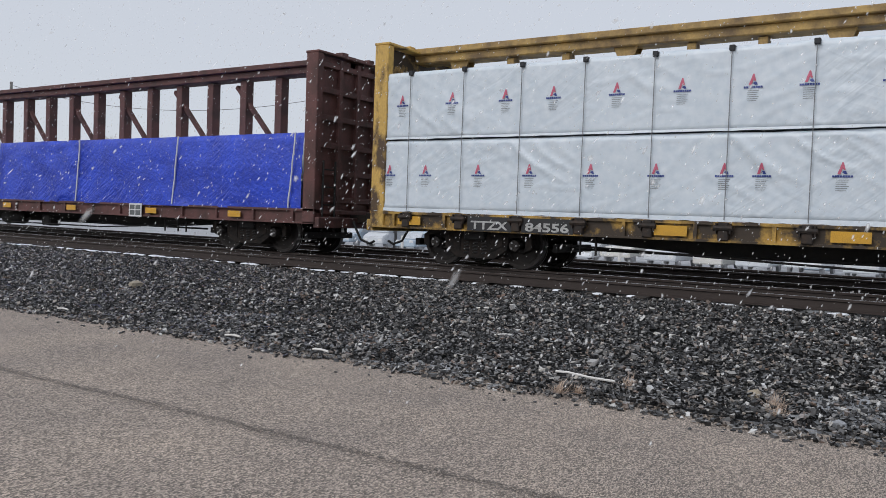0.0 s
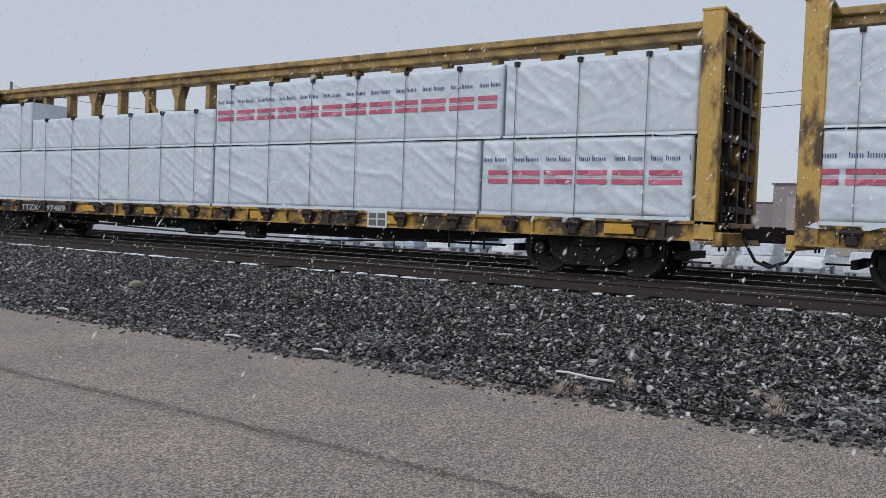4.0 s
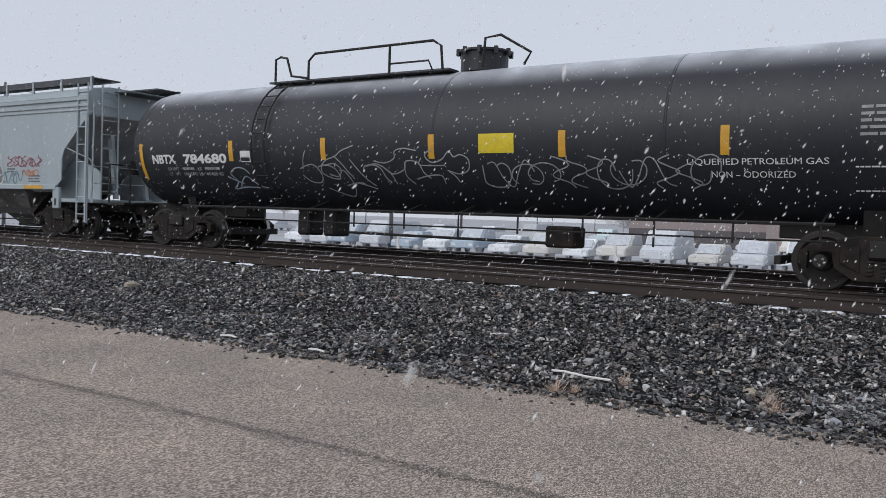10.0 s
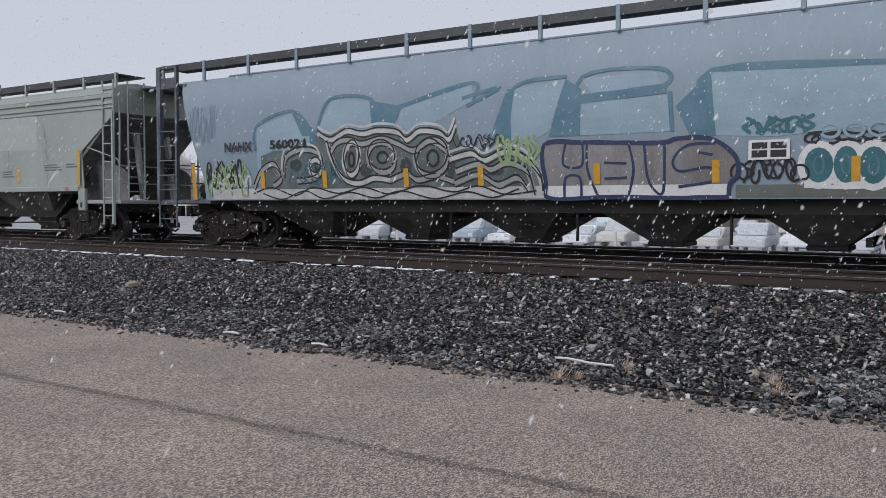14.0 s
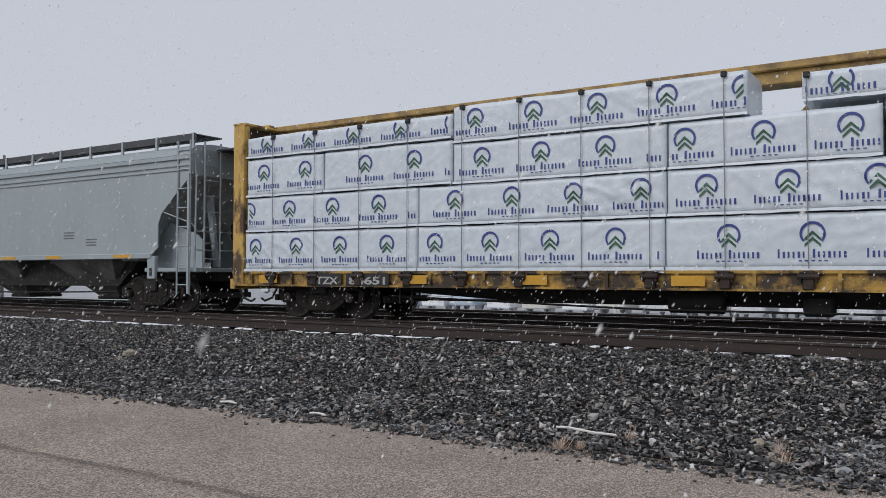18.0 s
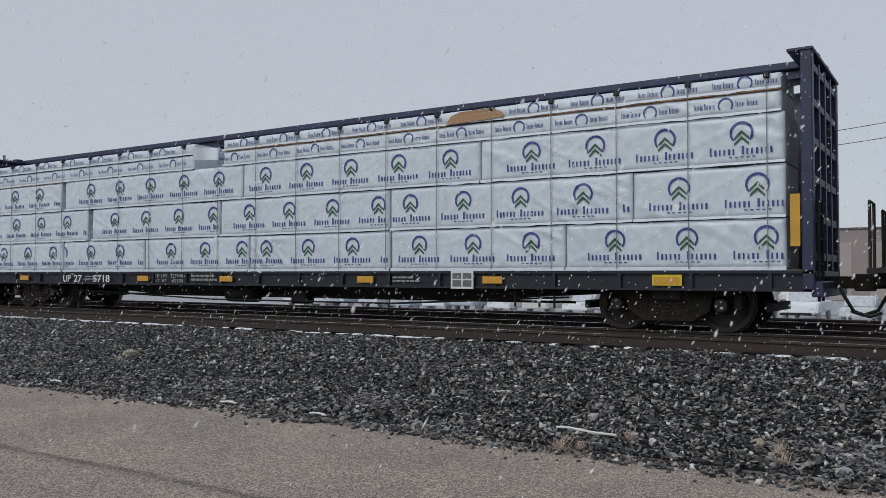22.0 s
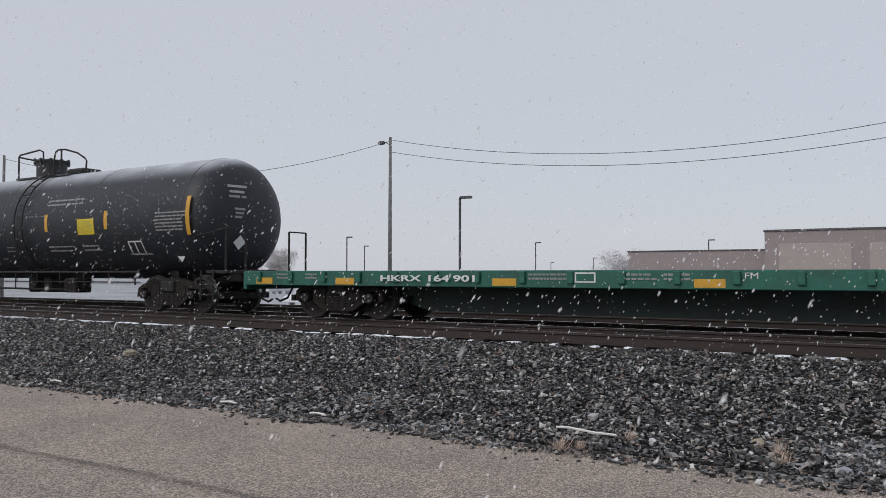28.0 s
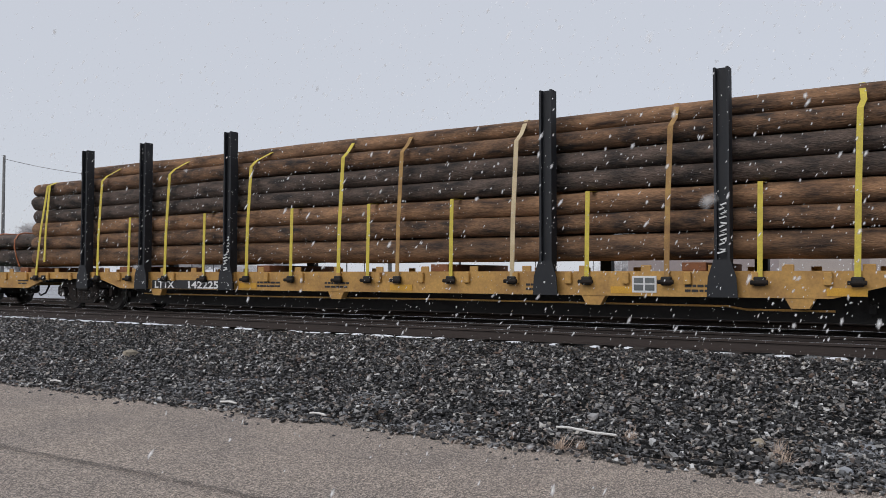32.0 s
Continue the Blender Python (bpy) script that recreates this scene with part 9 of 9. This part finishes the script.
def bare_tree(x, y, h, spread, seed, n=520):
    """A leafless tree: trunk, limbs, and a haze of twigs."""
    rg = random.Random(seed)
    ob = new("bare_tree")
    tagged(ob, "leafless tree with the snow haze in its pale colour", "tree", "bare trees")
    ob.matrix_basis = pose(x, y, LOT)
    bm = bmesh.new()
    lathe(bm, [(-0.3, h * 0.03), (h * 0.15, h * 0.02), (h * 0.55, h * 0.009), (h * 0.75, 0.0)], 8, "z")
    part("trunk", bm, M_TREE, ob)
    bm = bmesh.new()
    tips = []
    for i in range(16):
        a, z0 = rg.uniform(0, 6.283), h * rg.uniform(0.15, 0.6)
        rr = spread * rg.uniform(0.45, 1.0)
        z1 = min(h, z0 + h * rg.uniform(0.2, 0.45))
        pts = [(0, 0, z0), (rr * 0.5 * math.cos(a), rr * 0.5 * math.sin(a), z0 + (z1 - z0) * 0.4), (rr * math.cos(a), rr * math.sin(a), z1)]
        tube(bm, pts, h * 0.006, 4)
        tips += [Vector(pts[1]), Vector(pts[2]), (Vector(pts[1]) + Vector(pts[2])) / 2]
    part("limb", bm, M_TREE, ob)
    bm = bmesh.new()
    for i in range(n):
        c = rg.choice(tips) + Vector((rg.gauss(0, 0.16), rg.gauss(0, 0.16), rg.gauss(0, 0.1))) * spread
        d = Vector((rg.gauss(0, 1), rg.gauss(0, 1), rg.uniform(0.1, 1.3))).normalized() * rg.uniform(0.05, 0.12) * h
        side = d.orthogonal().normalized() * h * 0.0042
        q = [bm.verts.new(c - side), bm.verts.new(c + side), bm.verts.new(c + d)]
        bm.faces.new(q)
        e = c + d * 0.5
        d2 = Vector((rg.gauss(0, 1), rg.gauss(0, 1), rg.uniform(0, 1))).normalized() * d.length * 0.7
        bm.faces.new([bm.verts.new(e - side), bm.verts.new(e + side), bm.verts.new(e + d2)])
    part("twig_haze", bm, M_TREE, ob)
    bpy.data.objects[ob.children[-1].name]["kind"] = "stuff"


# bark colour raised towards the sky to paint in the distance haze
M_TREE = material("haze_paled_bark", (0.53, 0.505, 0.50), 0.9, dark=(0.47, 0.445, 0.44), scale=2, fine=20)
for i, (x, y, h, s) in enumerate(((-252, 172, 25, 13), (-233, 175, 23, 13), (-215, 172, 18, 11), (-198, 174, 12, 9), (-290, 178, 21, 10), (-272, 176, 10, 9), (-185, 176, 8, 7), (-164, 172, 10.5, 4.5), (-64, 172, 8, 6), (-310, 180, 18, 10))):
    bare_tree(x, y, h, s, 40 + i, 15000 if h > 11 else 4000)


# ---- small things on the ballast ----
bm_ = bmesh.new()
tube(bm_, [(-0.36, 0, 0.0), (-0.2, 0.008, 0.012), (0.1, -0.01, 0.006), (0.36, 0.0, 0.015)], 0.0125, 6)
stick = part("broken_stick", bm_, material("bleached_stick", (0.74, 0.72, 0.69), 0.8, dark=(0.5, 0.47, 0.43), stretch=(1, 8, 8)))
tagged(stick, "thin pale bleached stick lying on the ballast", "stick")
stick.matrix_basis = pose(-3.25, 7.70, 0.115, 0, 0, -13)


def odd_stone(x, y, size, color, label):
    bm = bmesh.new()
    bmesh.ops.create_icosphere(bm, subdivisions=2, radius=size)
    for v in bm.verts:
        v.co *= 1 + 0.4 * noise.noise(v.co / size * 1.1 + Vector((x, y, 0)))
        v.co.z *= 0.55
    ob = part("pale_stone", bm, material("pale_stone", color, 0.8, scale=12, fine=60))
    ob.matrix_basis = pose(x, y, ground_height(x, y) + 0.05, 0, 0, x * 50)
    tagged(ob, label, "stone", "pale stones")


odd_stone(-1.71, 8.1, 0.075, (0.36, 0.3, 0.22), "tan rounded stone lying among dark ballast")
odd_stone(-0.9, 7.45, 0.065, (0.33, 0.34, 0.36), "grey flat stone at the edge of the ballast")
odd_stone(-12.9, 9.65, 0.15, (0.3, 0.26, 0.2), "larger tan stone lying among dark ballast")
rk = random.Random(31)
for i in range(22):
    y = rk.uniform(7.2, 12.2)
    odd_stone(rk.uniform(-1.0 * y - 3, 0.0), y, rk.uniform(0.022, 0.042), rk.choice(((0.3, 0.29, 0.27), (0.4, 0.39, 0.38), (0.2, 0.13, 0.1), (0.34, 0.31, 0.25))), "pale stone lying among dark ballast")


def weed(x, y, size, seed):
    rg = random.Random(seed)
    bm = bmesh.new()
    for i in range(90):
        a, e = rg.uniform(0, 6.283), rg.uniform(0.1, 1.35)
        d = Vector((math.cos(a) * math.cos(e), math.sin(a) * math.cos(e), math.sin(e))) * size * rg.uniform(0.5, 1.5)
        o = Vector((rg.gauss(0, 0.2), rg.gauss(0, 0.2), 0)) * size
        w = d.cross(Vector((0.3, 0.2, 1))).normalized() * 0.0024
        m = o + d * 0.6 + Vector((rg.gauss(0, 0.1), rg.gauss(0, 0.1), 0)) * size
        v = [bm.verts.new(o - w), bm.verts.new(o + w), bm.verts.new(m + w), bm.verts.new(m - w)]
        bm.faces.new(v)
        bm.faces.new((v[3], v[2], bm.verts.new(o + d)))
    ob = part("dry_weed", bm, M_WEED)
    ob.matrix_basis = pose(x, y, ground_height(x, y) + 0.03)
    tagged(ob, "dry tan weed tuft growing through the ballast", "weed", "dry weeds")


M_WEED = material("dry_weed_stalk", (0.58, 0.46, 0.37), 0.9, dark=(0.42, 0.31, 0.25), scale=8)
for i, (x, y, s) in enumerate(((-3.27, 7.12, 0.13), (-3.1, 7.2, 0.08), (-2.81, 7.72, 0.13), (-1.45, 7.72, 0.17), (-1.38, 7.5, 0.1))):
    weed(x, y, s, 60 + i)
for x, y, a in ((-7.8, 7.25, 6), (-6.3, 7.2, -4), (-5.0, 9.2, 40), (-6.1, 10.6, 20), (-11.5, 7.3, 3)):
    bm_ = bmesh.new()
    tube(bm_, [(-0.12, 0, 0), (0, 0.01, 0.01), (0.13, 0, 0)], 0.014, 5)
    ob = part("wood_splinter", bm_, stick.data.materials[0])
    ob.matrix_basis = pose(x, y, ground_height(x, y) + 0.06, 0, 0, a)
    tagged(ob, "pale splinter of wood lying on the ballast", "splinter", "wood splinters")
chip_bm = bmesh.new()
bmesh.ops.create_icosphere(chip_bm, subdivisions=1, radius=1.0)
for v in chip_bm.verts:
    v.co *= rk.uniform(0.6, 1.2)
chip_me = mesh_of(chip_bm, "stray_stone", material("stray_basalt", (0.05, 0.05, 0.055), 0.6, rand=0.6))
for i in range(70):  # stones that have rolled on to the road
    s = rk.uniform(0.008, 0.024)
    ob = part("stray_stone", chip_me, None, at=pose(-13 + 13.3 * rk.random(), 6.95 - abs(rk.gauss(0, 0.14)), s * 0.4, 0, 0, rk.uniform(0, 360)) @ Matrix.Diagonal((s * rk.uniform(0.8, 1.6), s, s * 0.6, 1)))
    tagged(ob, "small dark stone strayed on to the asphalt", "stone", "stray stones")


# ---- falling snow: rigid clouds of soft flakes that drift down ----
def flake_material(name, thick):
    """A flake, thick in its middle and thinning out to nothing at its rim."""
    m = bpy.data.materials.new(name)
    m.use_nodes = True
    n, l = m.node_tree.nodes, m.node_tree.links
    n.clear()
    out, see, mix = n.new("ShaderNodeOutputMaterial"), n.new("ShaderNodeBsdfTransparent"), n.new("ShaderNodeMixShader")
    dif, tra, body = n.new("ShaderNodeBsdfDiffuse"), n.new("ShaderNodeBsdfTranslucent"), n.new("ShaderNodeMixShader")
    for q in (dif, tra):
        q.inputs["Color"].default_value = (0.98, 0.98, 0.98, 1)
    l.new(dif.outputs[0], body.inputs[1])
    l.new(tra.outputs[0], body.inputs[2])
    body.inputs[0].default_value = 0.4
    at, curve = n.new("ShaderNodeAttribute"), n.new("ShaderNodeMath")
    at.attribute_name = "thickness"
    curve.operation = "MULTIPLY"
    curve.inputs[1].default_value = thick
    l.new(at.outputs["Fac"], curve.inputs[0])
    l.new(curve.outputs[0], mix.inputs[0])
    l.new(see.outputs[0], mix.inputs[1])
    l.new(body.outputs[0], mix.inputs[2])
    l.new(mix.outputs[0], out.inputs["Surface"])
    return m


def snowfall(seed, n, lo, hi, size, fall, drift, label, mat, stretch=2.0):
    """Flakes as soft clumps of six facets round a thick core; they hang tilted every way, mostly upright, and are drawn out along their fall."""
    rng = np.random.default_rng(seed)
    span = 32.0 * fall
    x = rng.uniform(lo[0] - max(0, drift * 32), hi[0] + max(0, -drift * 32), n)
    y = rng.uniform(lo[1], hi[1], n)
    z = rng.uniform(lo[2], hi[2] + span, n)
    r = (0.3 + 0.7 * rng.uniform(0, 1, n) ** 2.5) * size
    a = np.arange(5) * 2 * np.pi / 5
    flat_co = np.concatenate([np.zeros((1, 2)), np.stack([np.cos(a), np.sin(a)], 1)])
    co = np.zeros((n, 6, 3))
    co[:, :, 0] = flat_co[None, :, 0] * rng.uniform(0.7, 1.2, (n, 6)) * r[:, None]
    co[:, :, 2] = flat_co[None, :, 1] * rng.uniform(0.7, 1.2, (n, 6)) * r[:, None] * rng.uniform(1.0, stretch, (n, 1))
    lean = rng.normal(0, 0.5, (n, 1))
    co[:, :, 1] = co[:, :, 0] * lean + co[:, :, 2] * np.abs(rng.normal(0.3, 0.3, (n, 1)))
    co[:, 0, 1] -= 0.25 * r
    co[:, :, 0] += co[:, :, 2] * (drift / max(fall, 0.1)) * -rng.uniform(0.2, 1.2, (n, 1))
    v = (co + np.stack([x, y, z], 1)[:, None]).reshape(-1, 3)
    tri = np.array([(0, k + 1, (k + 1) % 5 + 1) for k in range(5)])
    f = (tri[None] + (np.arange(n) * 6)[:, None, None]).reshape(-1, 3)
    me = bpy.data.meshes.new("falling_snow")
    me.vertices.add(len(v))
    me.vertices.foreach_set("co", v.ravel())
    me.loops.add(len(f) * 3)
    me.loops.foreach_set("vertex_index", f.ravel())
    me.polygons.add(len(f))
    me.polygons.foreach_set("loop_start", np.arange(len(f)) * 3)
    me.update(calc_edges=True)
    thick = np.zeros((n, 6))
    thick[:, 0] = 1.0
    me.attributes.new("thickness", "FLOAT", "POINT").data.foreach_set("value", thick.ravel())
    me.materials.append(mat)
    ob = new("falling_snow", me)
    tagged(ob, label, "snow", kind="stuff")
    SNOW.append((ob, fall, drift))


SNOW = []
M_FLAKE, M_FINE, M_BLUR = flake_material("snowflake", 0.95), flake_material("fine_snowflake", 0.9), flake_material("soft_snowflake", 0.5)
snowfall(1, 50000, (-22, 4.0, 0.1), (4, 13.2, 5.6), 0.025, 1.3, -0.5, "white snowflakes falling in front of the train", M_FLAKE, 2.6)
snowfall(2, 80000, (-24, 5.0, 0.1), (5, 13.2, 5.6), 0.0165, 1.0, -0.3, "fine white snowflakes drifting down before the train", M_FINE, 2.2)
snowfall(3, 40000, (-75, 17, 0.0), (8, 60, 14), 0.06, 1.1, -0.4, "white snowflakes falling over the lot", M_FINE, 2.0)
snowfall(4, 700, (-3.8, 1.8, 0.2), (1.5, 4.2, 3.4), 0.035, 1.6, -0.6, "large snowflakes falling close by", M_BLUR, 3.2)


# ---- how the train runs: where it has got to, second by second ----
RUN = (-0.0, -10.33, -20.6, -30.82, -40.99, -51.1, -61.18, -71.2, -81.18, -91.11, -100.97, -110.78, -120.53, -130.2, -139.76, -149.22, -158.58, -167.82, -176.91, -185.87, -194.7, -203.41, -212.06, -220.64, -229.14, -237.57, -245.9, -254.16, -262.32, -270.38, -278.33, -286.16, -293.87)


def run_at(t):
    i = min(int(t), 31)
    return RUN[i] + (RUN[i + 1] - RUN[i]) * (t - i)


def motions():
    for ob, x, y, z in RIDERS:
        walk(ob, [(t, pose(x + RUN[t], y, z)) for t in range(33)])
    for ob, fall, drift in SNOW:
        walk(ob, [(t, pose(drift * t, 0, -fall * t)) for t in (0, 8, 16, 24, 32)])
    for w, x, at in WHEELS:
        # a wheel turns while its car is near; 70 degrees from row to row
        rows, angle, t = [(0.0, pose(x, 0, 0.457))], 0.0, 0.0
        while t < 32.0:
            here = at + run_at(t)
            if -42 < here < 12:
                step = 0.0667
                angle += math.degrees((run_at(t) - run_at(min(t + step, 32.0))) / 0.457)
            else:
                step = 0.5
            t = min(t + step, 32.0)
            rows.append((t, pose(x, 0, 0.457, 0, -angle, 0)))
        walk(w, rows)


motions()
